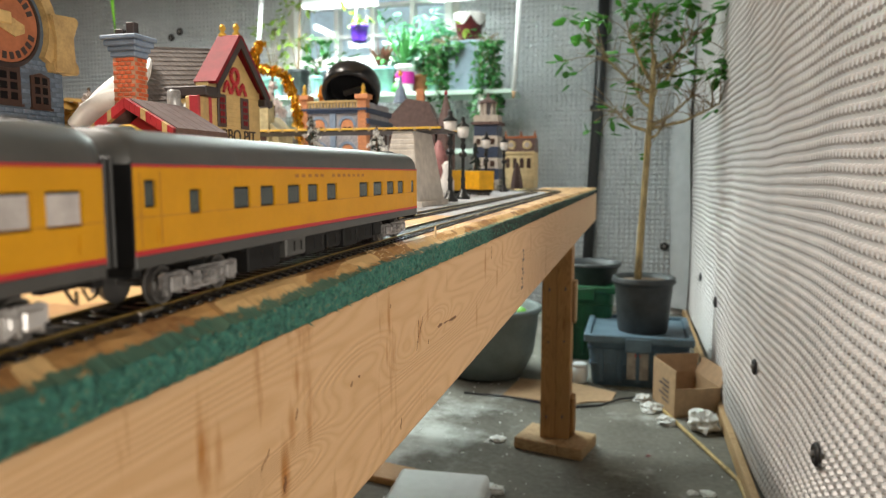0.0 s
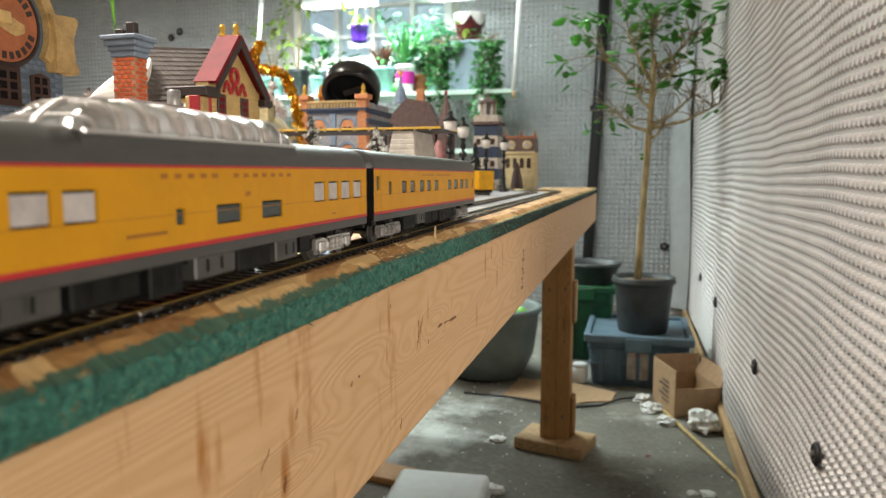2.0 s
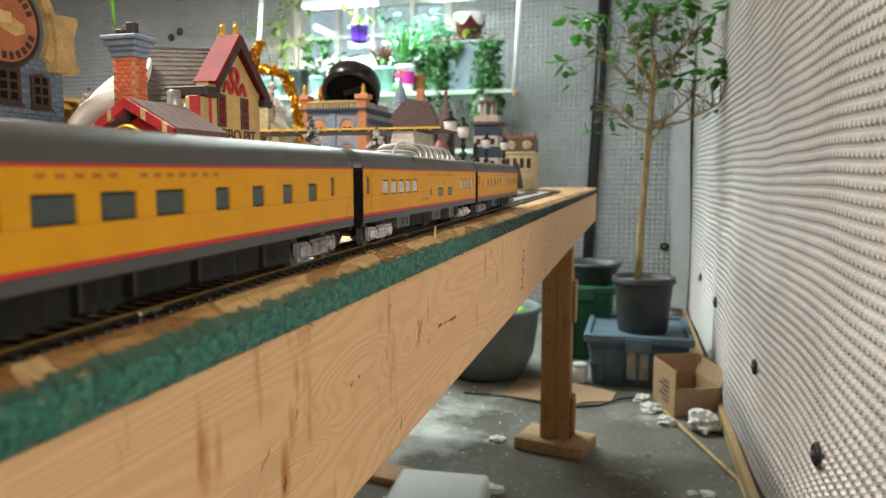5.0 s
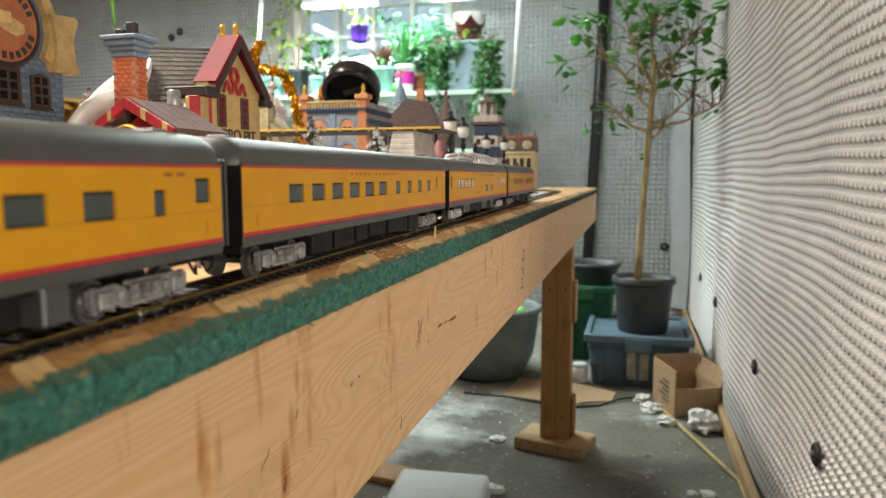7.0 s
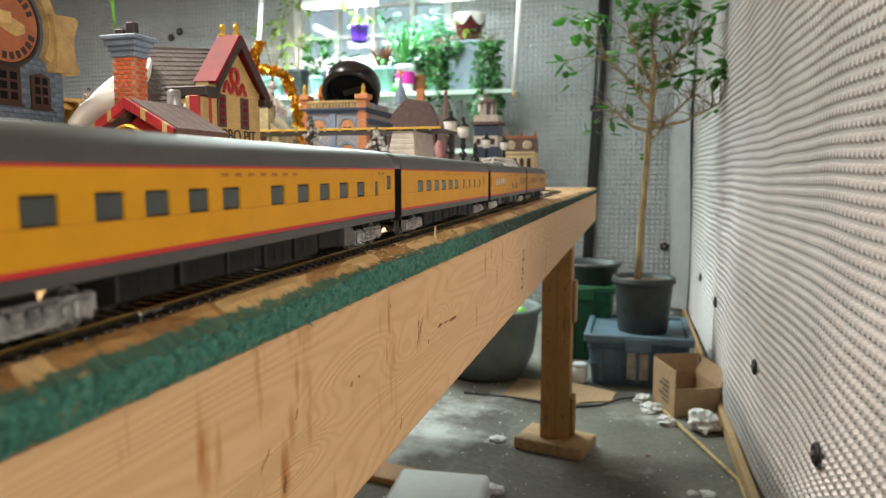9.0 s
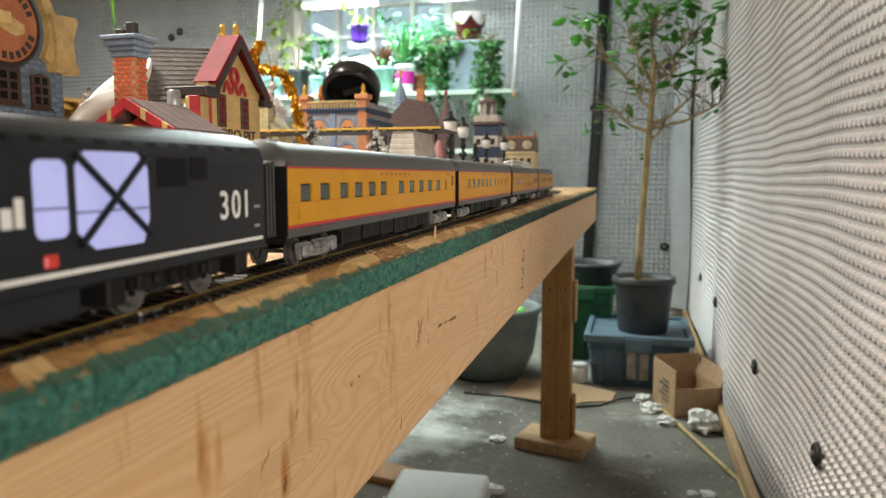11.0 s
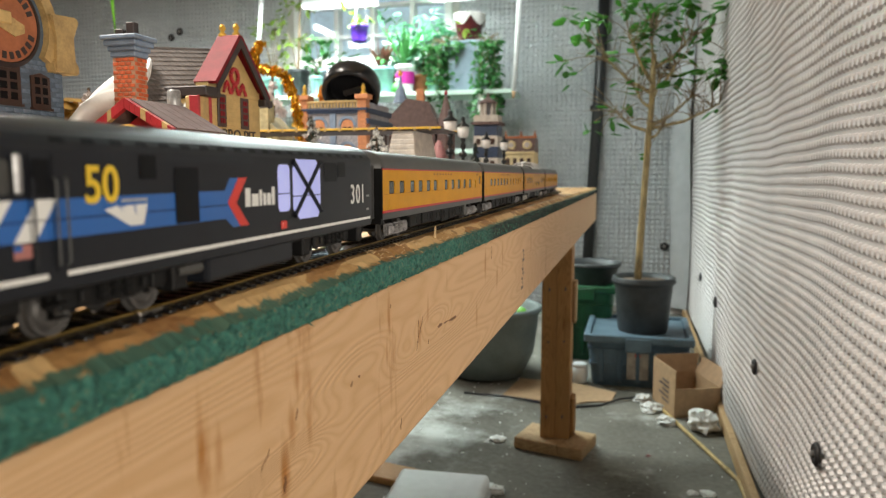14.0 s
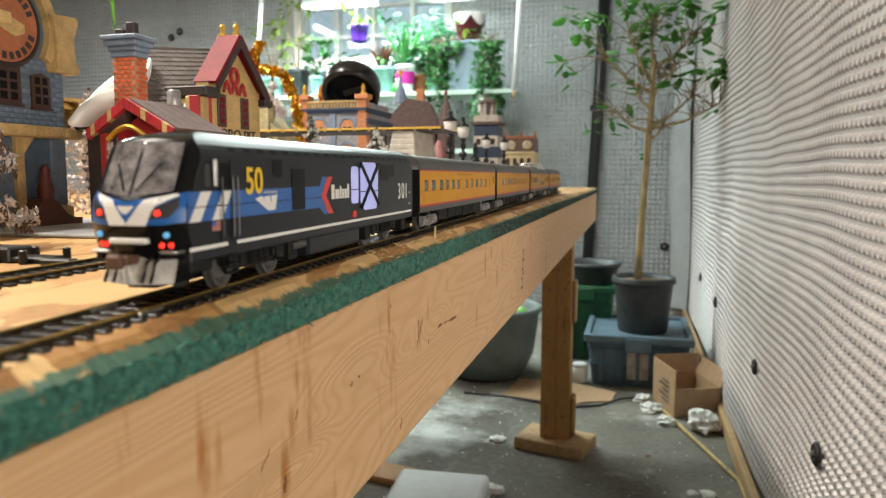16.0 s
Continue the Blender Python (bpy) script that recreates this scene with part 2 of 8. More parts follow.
gl_.new(fk.outputs["Fac"], fr.inputs[0])
fm = gn.new("ShaderNodeMixRGB")
gl_.new(fr.outputs[0], fm.inputs["Fac"])
gl_.new(gm.outputs[0], fm.inputs["Color1"])
fm.inputs["Color2"].default_value = (0.23, 0.14, 0.055, 1)
gl_.new(fm.outputs[0], gb_.inputs["Base Color"])
tn, tl_ = M_TORN.node_tree.nodes, M_TORN.node_tree.links
tb_ = tn["Principled BSDF"]
tsrc = tb_.inputs["Base Color"].links[0].from_socket
tt = tn.new("ShaderNodeTexCoord")
tz = tn.new("ShaderNodeSeparateXYZ")
tl_.new(tt.outputs["Object"], tz.inputs[0])
tr_ = tn.new("ShaderNodeMapRange")
tr_.inputs["From Min"].default_value, tr_.inputs["From Max"].default_value = 0.8060, 0.8098
tr_.inputs["To Min"].default_value, tr_.inputs["To Max"].default_value = 0.30, -0.22
tl_.new(tz.outputs["Z"], tr_.inputs["Value"])
tw_ = tn.new("ShaderNodeTexNoise")
tw_.inputs["Scale"].default_value = 150
tw_.inputs["Detail"].default_value = 7
tw_.inputs["Roughness"].default_value = 0.75
tl_.new(tt.outputs["Object"], tw_.inputs["Vector"])
ta_ = tn.new("ShaderNodeMath")
tl_.new(tw_.outputs["Fac"], ta_.inputs[0])
tl_.new(tr_.outputs[0], ta_.inputs[1])
tp_ = tn.new("ShaderNodeValToRGB")
for k, (pos, val) in enumerate(((0.62, 0.0), (0.72, 0.92))):
    tp_.color_ramp.elements[k].position, tp_.color_ramp.elements[k].color = pos, (val, val, val, 1)
tl_.new(ta_.outputs[0], tp_.inputs[0])
tm_ = tn.new("ShaderNodeMixRGB")
tl_.new(tp_.outputs[0], tm_.inputs["Fac"])
tl_.new(tsrc, tm_.inputs["Color1"])
tm_.inputs["Color2"].default_value = (0.030, 0.135, 0.105, 1)
tl_.new(tm_.outputs[0], tb_.inputs["Base Color"])
M_SPLINT = mat("raw_splinter", (0.75, 0.55, 0.3), 0.7, scale=200)
M_RAIL = mat("brass_rail", (0.40, 0.27, 0.07), 0.34, 0.85, scale=60, var=0.3)
M_RAILWEB = mat("tarnished_rail_side", (0.050, 0.036, 0.016), 0.55, 0.3, scale=90, var=0.3)
M_TIE = mat("black_tie", (0.012, 0.011, 0.011), 0.33, scale=200)
M_YEL = mat("armour_yellow", (0.63, 0.300, 0.008), 0.45, var=0.06, scale=60, spec=0.2)
M_RED = mat("stripe_red", (0.50, 0.016, 0.024), 0.4, var=0.05)
M_CGREY = mat("car_grey", (0.060, 0.060, 0.057), 0.42, var=0.12, scale=80)
M_GANG = mat("gangway_rubber", (0.020, 0.020, 0.020), 0.55, var=0.3, scale=120)
M_UNDER = mat("underframe_black", (0.008, 0.008, 0.0083), 0.6, var=0.2, scale=120, spec=0.22)
M_TRUCK = mat("truck_silver", (0.33, 0.32, 0.32), 0.5, 0.3, var=0.45, scale=180, bump=0.4)
M_WHEEL = mat("wheel_steel", (0.13, 0.125, 0.12), 0.45, 0.6, scale=200)
M_TREAD = mat("wheel_tread", (0.45, 0.43, 0.4), 0.3, 0.9, scale=200)
M_PANE = mat("car_pane", (0.060, 0.080, 0.074), 0.16, var=0.15, scale=90, trans=0.35)
M_PANE_L = mat("frosted_pane", (0.62, 0.58, 0.56), 0.25, var=0.15, scale=140, trans=0.35)
M_PANE_D = mat("dark_pane", (0.004, 0.0045, 0.006), 0.35, var=0.1, spec=0.12)
M_DOME = mat("dome_glass", (0.62, 0.59, 0.55), 0.05, var=0.08, trans=0.92)
M_SILVER = mat("bright_silver", (0.62, 0.61, 0.6), 0.3, 0.7, var=0.1)
M_LETTER = mat("letter_ochre", (0.36, 0.13, 0.01), 0.5)
M_LBLACK = mat("loco_black", (0.005, 0.005, 0.006), 0.17, var=0.12, scale=60, spec=0.22)
M_LGREY = mat("loco_charcoal", (0.0120, 0.0140, 0.0190), 0.34, var=0.1, scale=60, spec=0.22)
M_BLUE = mat("livery_blue", (0.010, 0.115, 0.42), 0.36, var=0.05, coat=0.2)
M_LWHITE = mat("livery_white", (0.80, 0.80, 0.78), 0.4, var=0.04)
M_LRED = mat("livery_red", (0.66, 0.045, 0.03), 0.4, var=0.04)
M_LYEL = mat("numeral_yellow", (0.82, 0.56, 0.03), 0.4, var=0.04)
M_GLOWRED = mat("tail_light_red", (1.0, 0.03, 0.015), 0.3, emit=1.6)
M_GLOWBLUE = mat("marker_blue", (0.12, 0.42, 0.75), 0.3, emit=0.5)
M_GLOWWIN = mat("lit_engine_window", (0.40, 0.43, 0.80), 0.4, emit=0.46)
# blotchy grey in the base colour stands in for windshield reflections
WSHIELD = mat("windshield_reflections", (0.20, 0.19, 0.20), 0.06, var=0.9, scale=190, spec=0.9, col2=(0.012, 0.012, 0.014))
M_PILOT = mat("pilot_steel", (0.42, 0.42, 0.42), 0.4, 0.4, var=0.3, scale=90)


# ---- mesh helpers ----
def part(name, bm, material, parent=None, label="", smooth=False):
    me = bpy.data.meshes.new(name)
    bmesh.ops.recalc_face_normals(bm, faces=bm.faces)
    bm.to_mesh(me)
    bm.free()
    for m in material if isinstance(material, (list, tuple)) else [material]:
        me.materials.append(m)
    if smooth:
        for p in me.polygons:
            p.use_smooth = True
    ob = new(name, me)
    if parent:
        ob.parent = parent
    if label:
        ob["label"] = label
    return ob


def thing(name, at=(0, 0, 0), rz=0.0, label="", category="", group="", kind=""):
    ob = new(name)
    ob.empty_display_size = 0.02
    ob.matrix_world = pose(*at, 0, 0, rz)
    return tagged(ob, label, category, group, kind)


def box(bm, x0, x1, y0, y1, z0, z1, bevel=0.0, m=None, seg=1):
    r = bmesh.ops.create_cube(bm, size=1.0)
    for v in r["verts"]:
        v.co = Vector(((x0 + x1) / 2 + v.co.x * (x1 - x0), (y0 + y1) / 2 + v.co.y * (y1 - y0), (z0 + z1) / 2 + v.co.z * (z1 - z0)))
    vs = r["verts"]
    if bevel:
        es = list({e for v in vs for e in v.link_edges})
        g = bmesh.ops.bevel(bm, geom=es, offset=bevel, segments=seg, affect="EDGES", profile=0.5)
        vs = list({v for f in g["faces"] for v in f.verts} | {v for v in vs if v.is_valid})
    if m:
        bmesh.ops.transform(bm, matrix=m, verts=vs)
    return vs


def cubebm(x0, x1, y0, y1, z0, z1, bevel=0.0, seg=1):
    bm = bmesh.new()
    box(bm, x0, x1, y0, y1, z0, z1, bevel, None, seg)
    return bm


def lathe(bm, prof, n=20, at=(0, 0, 0), cap=True, sq=1.0):
    rings = []
    for r, z in prof:
        rings.append([bm.verts.new((at[0] + r * math.cos(2 * math.pi * k / n), at[1] + sq * r * math.sin(2 * math.pi * k / n), at[2] + z)) for k in range(n)])
    for a, c in zip(rings, rings[1:]):
        for k in range(n):
            bm.faces.new((a[k], a[(k + 1) % n], c[(k + 1) % n], c[k]))
    if cap:
        bm.faces.new(rings[0][::-1])
        bm.faces.new(rings[-1])
    return [v for r in rings for v in r]


def lathebm(prof, n=20, at=(0, 0, 0), cap=True, sq=1.0):
    bm = bmesh.new()
    lathe(bm, prof, n, at, cap, sq)
    return bm


def tube(bm, pts, r0, r1=None, n=7):
    r1 = r0 if r1 is None else r1
    pts = [Vector(p) for p in pts]
    rings = []
    for i, p in enumerate(pts):
        d = (pts[min(i + 1, len(pts) - 1)] - pts[max(i - 1, 0)]).normalized()
        up = Vector((0, 0, 1)) if abs(d.z) < 0.9 else Vector((1, 0, 0))
        a = d.cross(up).normalized()
        b = a.cross(d)
        r = r0 + (r1 - r0) * i / max(1, len(pts) - 1)
        rings.append([bm.verts.new(p + r * (a * math.cos(2 * math.pi * k / n) + b * math.sin(2 * math.pi * k / n))) for k in range(n)])
    for a, c in zip(rings, rings[1:]):
        for k in range(n):
            bm.faces.new((a[k], a[(k + 1) % n], c[(k + 1) % n], c[k]))
    bm.faces.new(rings[0][::-1])
    bm.faces.new(rings[-1])


def tubebm(pts, r0, r1=None, n=7):
    bm = bmesh.new()
    tube(bm, pts, r0, r1, n)
    return bm


def prism(bm, poly, axis, a, b):
    """A polygon of (u, v) pairs pushed from a to b along axis: x takes (y, z), y takes (x, z), z takes (x, y)."""
    f = {"x": lambda u, v, w: (w, u, v), "y": lambda u, v, w: (u, w, v), "z": lambda u, v, w: (u, v, w)}[axis]
    lo = [bm.verts.new(f(u, v, a)) for u, v in poly]
    hi = [bm.verts.new(f(u, v, b)) for u, v in poly]
    bm.faces.new(lo[::-1])
    bm.faces.new(hi)
    for i in range(len(poly)):
        j = (i + 1) % len(poly)
        bm.faces.new((lo[i], lo[j], hi[j], hi[i]))
    return lo + hi


def prismbm(poly, axis, a, b):
    bm = bmesh.new()
    prism(bm, poly, axis, a, b)
    return bm


def arc(cx, cy, r, a0, a1, n=10, ry=None):
    ry = r if ry is None else ry
    return [(cx + r * math.cos(radians(a0 + (a1 - a0) * i / n)), cy + ry * math.sin(radians(a0 + (a1 - a0) * i / n))) for i in range(n + 1)]


def letters(name, text, size, m, material, parent=None, depth=0.0003, bold=0.0):
    cu = bpy.data.curves.new(name, "FONT")
    cu.body, cu.size, cu.extrude, cu.offset = text, size, depth, bold
    cu.align_x, cu.align_y = "CENTER", "CENTER"
    tmp = bpy.data.objects.new("tmp", cu)
    scene.collection.objects.link(tmp)
    bpy.context.view_layer.update()
    me = bpy.data.meshes.new_from_object(tmp.evaluated_get(bpy.context.evaluated_depsgraph_get()))
    bpy.data.objects.remove(tmp)
    me.materials.clear()
    me.materials.append(material)
    ob = new(name, me)
    ob.parent = parent
    ob.matrix_basis = m
    return ob


# text that stands in a wall facing +x: reading direction +y
FACE_X = Matrix(((0, 0, 1, 0), (1, 0, 0, 0), (0, 1, 0, 0), (0, 0, 0, 1)))


def holed_side(bm, x, sgn, y0, y1, z0, z1, holes, thick):
    """A wall in the plane x with rectangular openings (ya, yb, za, zb) that go through its thickness."""
    ys = sorted({y0, y1, *[h[0] for h in holes], *[h[1] for h in holes]})
    zs = sorted({z0, z1, *[h[2] for h in holes], *[h[3] for h in holes]})

    def inside(y, z):
        return any(a < y < b and c < z < d for a, b, c, d in holes)
    for xx in (x, x - sgn * thick):
        grid = {(y, z): bm.verts.new((xx, y, z)) for y in ys for z in zs}
        for a, b in zip(ys, ys[1:]):
            for c, d in zip(zs, zs[1:]):
                if not inside((a + b) / 2, (c + d) / 2):
                    bm.faces.new((grid[a, c], grid[b, c], grid[b, d], grid[a, d]))
    for a, b, c, d in holes:
        for (p, q) in (((a, c), (b, c)), ((b, c), (b, d)), ((b, d), (a, d)), ((a, d), (a, c))):
            bm.faces.new([bm.verts.new(v) for v in ((x, *p), (x, *q), (x - sgn * thick, *q), (x - sgn * thick, *p))])
# ---- the room ----
WX, WY, CEIL = 0.352, 4.53, 2.36
WEST, SOUTH = -5.2, -2.6
TOP = 0.8074
tagged(part("floor", cubebm(WEST - 0.15, 2.4, SOUTH - 0.15, WY + 0.2, -0.12, 0.0), M_CONC), "stained grey concrete floor with pale dust patches", "floor", kind="structure")
tagged(part("ceiling", cubebm(WEST - 0.15, 2.4, SOUTH - 0.15, WY + 0.2, CEIL, CEIL + 0.1), M_CEIL), "off-white painted board ceiling", "ceiling", kind="structure")
tagged(part("wall_west", cubebm(WEST - 0.15, WEST, SOUTH, WY, 0, CEIL), M_PLAIN), "plain grey basement wall", "wall", kind="structure")
tagged(part("wall_south", cubebm(WEST - 0.15, 2.4, SOUTH - 0.15, SOUTH, 0, CEIL), M_PLAIN), "plain grey basement wall", "wall", kind="structure")
W0, W1, WZ0, WZ1 = -2.28, -1.16, 1.60, 2.24


def dimple_sheet(name, us, vs, place, sides, height, material, skip=None):
    """A membrane of moulded round studs. place(u, v, h) gives the point h metres proud of the sheet."""
    verts, faces = [], []
    nu, nv = len(us), len(vs)
    for v in vs:
        for u in us:
            verts.append(place(u, v, 0.0))
    ring = [(math.cos(2 * math.pi * (k + 0.5) / sides), math.sin(2 * math.pi * (k + 0.5) / sides)) for k in range(sides)]
    q = sides // 4
    for j in range(nv - 1):
        for i in range(nu - 1):
            cu, cv, du = (us[i] + us[i + 1]) / 2, (vs[j] + vs[j + 1]) / 2, us[i + 1] - us[i]
            if skip and skip(cu, cv):
                continue
            b = len(verts)
            for c, s in ring:
                verts.append(place(cu + c * du * 0.40, cv + s * du * 0.40, 0.0))
            for c, s in ring:
                verts.append(place(cu + c * du * 0.27, cv + s * du * 0.27, height))
            for k in range(sides):
                k2 = (k + 1) % sides
                faces.append((b + k, b + k2, b + sides + k2, b + sides + k))
            faces.append(tuple(b + sides + k for k in range(sides)))
            corner = [(j + 1) * nu + i + 1, (j + 1) * nu + i, j * nu + i, j * nu + i + 1]
            for k in range(4):
                first = b + k * q
                run = [first + m for m in range(q)]
                nxt = b + ((k + 1) * q) % sides
                for m in range(q - 1):
                    faces.append((corner[k], run[m + 1], run[m]))
                faces.append((corner[k], corner[(k + 1) % 4], nxt, run[-1]))
    me = bpy.data.meshes.new(name)
    me.from_pydata(verts, [], faces)
    me.materials.append(material)
    return new(name, me)


PITCH = 0.0235


def east_point(y, z, h):
    wave = 0.007 * math.sin(y * 4.1 + 0.8) * math.sin(z * 2.3 + 0.9) + 0.0022 * math.sin(y * 11.7 + z * 1.3 + 1.0) + 0.004 * math.sin(y * 2.1 - z * 3.7)
    sag = 0.003 * math.sin(y * 5.3) + 0.0012 * math.sin(y * 14.1 + 1.0)
    return (WX - 0.014 - h + wave, y, z + sag)


def north_point(x, z, h):
    wave = 0.006 * math.sin(x * 3.3 + 0.4) * math.sin(z * 2.9) + 0.003 * math.sin(x * 9.0 + z * 2.0)
    return (x, WY - 0.012 - h + wave, z)


east = thing("wall_east", (0, 0, 0), 0, "basement wall lined with pale grey dimpled drainage membrane", "wall", kind="structure")
part("wall_core", cubebm(WX + 0.01, WX + 0.2, 0.30, WY, 0, CEIL), M_PLAIN, east)
# unseen side bay, added so the low fill can reach the beam
part("added_return_wall", cubebm(WX + 0.2, 2.4, 0.30, 0.45, 0, CEIL), M_PLAIN, east)
part("added_outer_wall", cubebm(2.25, 2.4, SOUTH, 0.30, 0, CEIL), M_PLAIN, east)
sheet = dimple_sheet("membrane", [0.35 + PITCH * i for i in range(178)], [0.05 + PITCH * i for i in range(82)], east_point, 8, 0.0062, M_MEMB)
sheet.parent = east
tagged(part("trim_east", cubebm(WX - 0.045, WX - 0.024, 0.32, WY - 0.04, 0.0, 0.05, 0.003), M_BLOCK), "raw wooden batten along the foot of the membrane wall", "batten", kind="structure")

north = thing("wall_north", (0, 0, 0), 0, "basement wall lined with grey dimpled drainage membrane around a window", "wall", kind="structure")
bm = bmesh.new()
box(bm, WEST, W0, WY, WY + 0.2, 0, CEIL)
box(bm, W1, WX + 0.01, WY, WY + 0.2, 0, CEIL)
box(bm, W0, W1, WY, WY + 0.2, 0, WZ0)
box(bm, W0, W1, WY, WY + 0.2, WZ1, CEIL)
part("wall_core", bm, M_PLAIN, north)
sheet = dimple_sheet("membrane", [WX - 0.03 - 0.0305 * i for i in range(166)][::-1], [0.03 + 0.0305 * i for i in range(71)], north_point, 8, 0.013, M_MEMB2,
                     lambda x, z: W0 - 0.05 < x < W1 + 0.05 and WZ0 - 0.05 < z)
sheet.parent = north
# lapped membrane strip that stands off in the corner
bm = bmesh.new()
prev = None
for i in range(40):
    z = 0.05 + i * 0.05
    row = [bm.verts.new((WX - 0.03 - 0.10 * k + 0.01 * math.sin(z * 4 + k), WY - 0.05 - 0.10 * (1 - k) ** 2 + 0.004 * math.sin(z * 9), z)) for k in (0, 0.25, 0.5, 0.75, 1)]
    if prev:
        for k in range(4):
            bm.faces.new((prev[k], prev[k + 1], row[k + 1], row[k]))
    prev = row
tagged(part("membrane_lap", bm, M_MEMB2, None, smooth=True), "pale lapped membrane strip in the wall corner", "membrane strip", kind="structure")

M_WFRAME = mat("window_white", (0.8, 0.8, 0.8), 0.45, var=0.04)
M_GLASS = mat("window_glass", (0.9, 0.95, 0.95), 0.02, trans=1.0, var=0.02)
M_DUSK = mat("daylight_backdrop", (0.42, 0.52, 0.58), 1.0, emit=0.9, scale=2.5, var=0.5)
M_BLACKM = mat("black_plastic", (0.012, 0.012, 0.013), 0.4, scale=90)
M_WHITE = mat("white_plastic", (0.78, 0.79, 0.8), 0.35, var=0.05)
win = thing("window_1", (0, WY + 0.04, 0), 0, "white-framed basement window with a divided sash", "window", kind="structure")
bm = bmesh.new()
box(bm, W0, W1, -0.05, 0.12, WZ0, WZ0 + 0.05, 0.004)
box(bm, W0, W1, -0.05, 0.12, WZ1 - 0.05, WZ1, 0.004)
box(bm, W0, W0 + 0.05, -0.05, 0.12, WZ0 + 0.05, WZ1 - 0.05, 0.004)
box(bm, W1 - 0.05, W1, -0.05, 0.12, WZ0 + 0.05, WZ1 - 0.05, 0.004)
part("window_frame", bm, M_WFRAME, win)
for x in (-1.98, -1.72, -1.44):
    part("mullion", cubebm(x - 0.016, x + 0.016, -0.02, 0.06, WZ0 + 0.05, WZ1 - 0.05, 0.003), M_WFRAME, win)
for z in (1.79, 1.99):
    part("glazing_bar", cubebm(W0 + 0.05, W1 - 0.05, -0.012, 0.052, z - 0.012, z + 0.012, 0.003), M_WFRAME, win)
pane = part("pane", cubebm(W0 + 0.05, W1 - 0.05, 0.064, 0.07, WZ0 + 0.05, WZ1 - 0.05), M_GLASS, win)
pane.visible_shadow = False
part("window_sill", cubebm(W0 - 0.03, W1 + 0.03, -0.12, -0.052, WZ0 - 0.03, WZ0 + 0.004, 0.004), M_WFRAME, win)
tagged(part("backdrop", cubebm(-3.6, 0.2, WY + 0.7, WY + 0.72, 0.9, 3.2), M_DUSK), "pale grey light outside the window", "backdrop", kind="structure")

# vertical black pipe and white poles against the far wall
pipe = thing("drain_pipe", (-0.232, WY - 0.06, 0), 0, "black plastic pipe running up the membrane wall", "pipe")
part("pipe", tubebm([(-0.045, 0, 0.0), (-0.02, 0, 0.7), (0.005, 0, 1.2), (0.05, 0, CEIL)], 0.033, None, 12), M_BLACKM, pipe, smooth=True)
for x, z in ((-0.03, 0.62), (0.0, 1.25)):
    part("clamp", lathebm([(0.037, 0), (0.04, 0.004), (0.04, 0.026), (0.037, 0.03)], 12, (x, 0, z)), M_BLACKM, pipe)
# dark washers that pin the membrane
M_WASH = mat("washer_rubber", (0.02, 0.017, 0.017), 0.5, scale=100)
M_SCREW = mat("screw_head", (0.3, 0.28, 0.26), 0.35, 0.8)


def washer(p, axis, r=0.023):
    w = thing("membrane_fastener", p, 0, "round dark washer pinning the membrane to the wall", "washer", "membrane fasteners")
    bm = lathebm([(r, 0), (r, 0.004), (r * 0.75, 0.008), (r * 0.4, 0.006)], 16)
    bm2 = lathebm([(0.007, 0.006), (0.007, 0.010), (0.004, 0.012)], 8)
    rot = pose(0, 0, 0, 90, 0, 0) if axis == "y" else pose(0, 0, 0, 0, -90, 0)
    for b in (bm, bm2):
        bmesh.ops.transform(b, matrix=rot, verts=b.verts)
    part("disc", bm, M_WASH, w, smooth=True)
    part("screw", bm2, M_SCREW, w)
    return w


for y, z in ((1.35, 0.35), (2.02, 0.34), (2.9, 0.36), (3.6, 0.36), (1.7, 1.55)):
    x, yy, zz = east_point(y, z, 0.009)
    washer((x, yy, zz), "x", 0.022)
for x, z in ((0.192, 0.42), (0.19, 1.5), (-3.17, 1.88), (-3.24, 1.84), (-2.42, 1.84), (-0.83, 1.32), (-0.62, 0.42), (-1.05, 1.86)):
    washer(north_point(x, z, 0.009), "y", 0.026)

# ---- the layout table ----
E0, BX = -1.2, -0.120
table = thing("layout_table", (0, 0, 0), 0, "rough pine layout table with a green-edged strand board top", "table")
END = 2.46
rnd = random.Random(4)
M_FIBRE = mat("green_fibre", (0.07, 0.22, 0.16), 0.8, scale=200, per=0.5)
# board with a chewed saw edge: a raw torn shoulder above, painted strands below
edge_y = [E0 + (0.0 - E0) * i / 200 for i in range(200)] + [1.2 * i / 1500 for i in range(1500)] + [1.2 + (END - 1.2) * i / 500 for i in range(501)]


def shoulder(y):
    k = 0.0022 * max(0.0, 1 - abs(y - 0.17) / 0.16)
    return max(0.0004, 0.0012 + k + 0.0018 * noise.noise((y * 14, 3, 1)) + 0.0016 * noise.noise((y * 60, 7, 2)) + 0.0012 * noise.noise((y * 240, 7, 5)) + 0.0006 * noise.noise((y * 600, 1, 5)))


CRUST = 0.0026


def dip(y):
    """The board sags a little towards the near end of the table."""
    return 0.0065 * min(max(0.32 - y, 0.0), 0.32)


def crust_top(y):
    return RAIL - CRUST - dip(y)


def crust_west(y):
    pts = ((-1.3, -0.30), (0.40, -0.30), (0.60, -0.235), (0.675, -0.235), (0.68, -0.1721), (1.2, -0.1848), (1.7, -0.197), (1.9, -0.255), (2.36, -0.297), (2.5, -0.30))
    for (a, p), (b, q) in zip(pts, pts[1:]):
        if y <= b:
            return p + (q - p) * (y - a) / (b - a)
    return pts[-1][1]


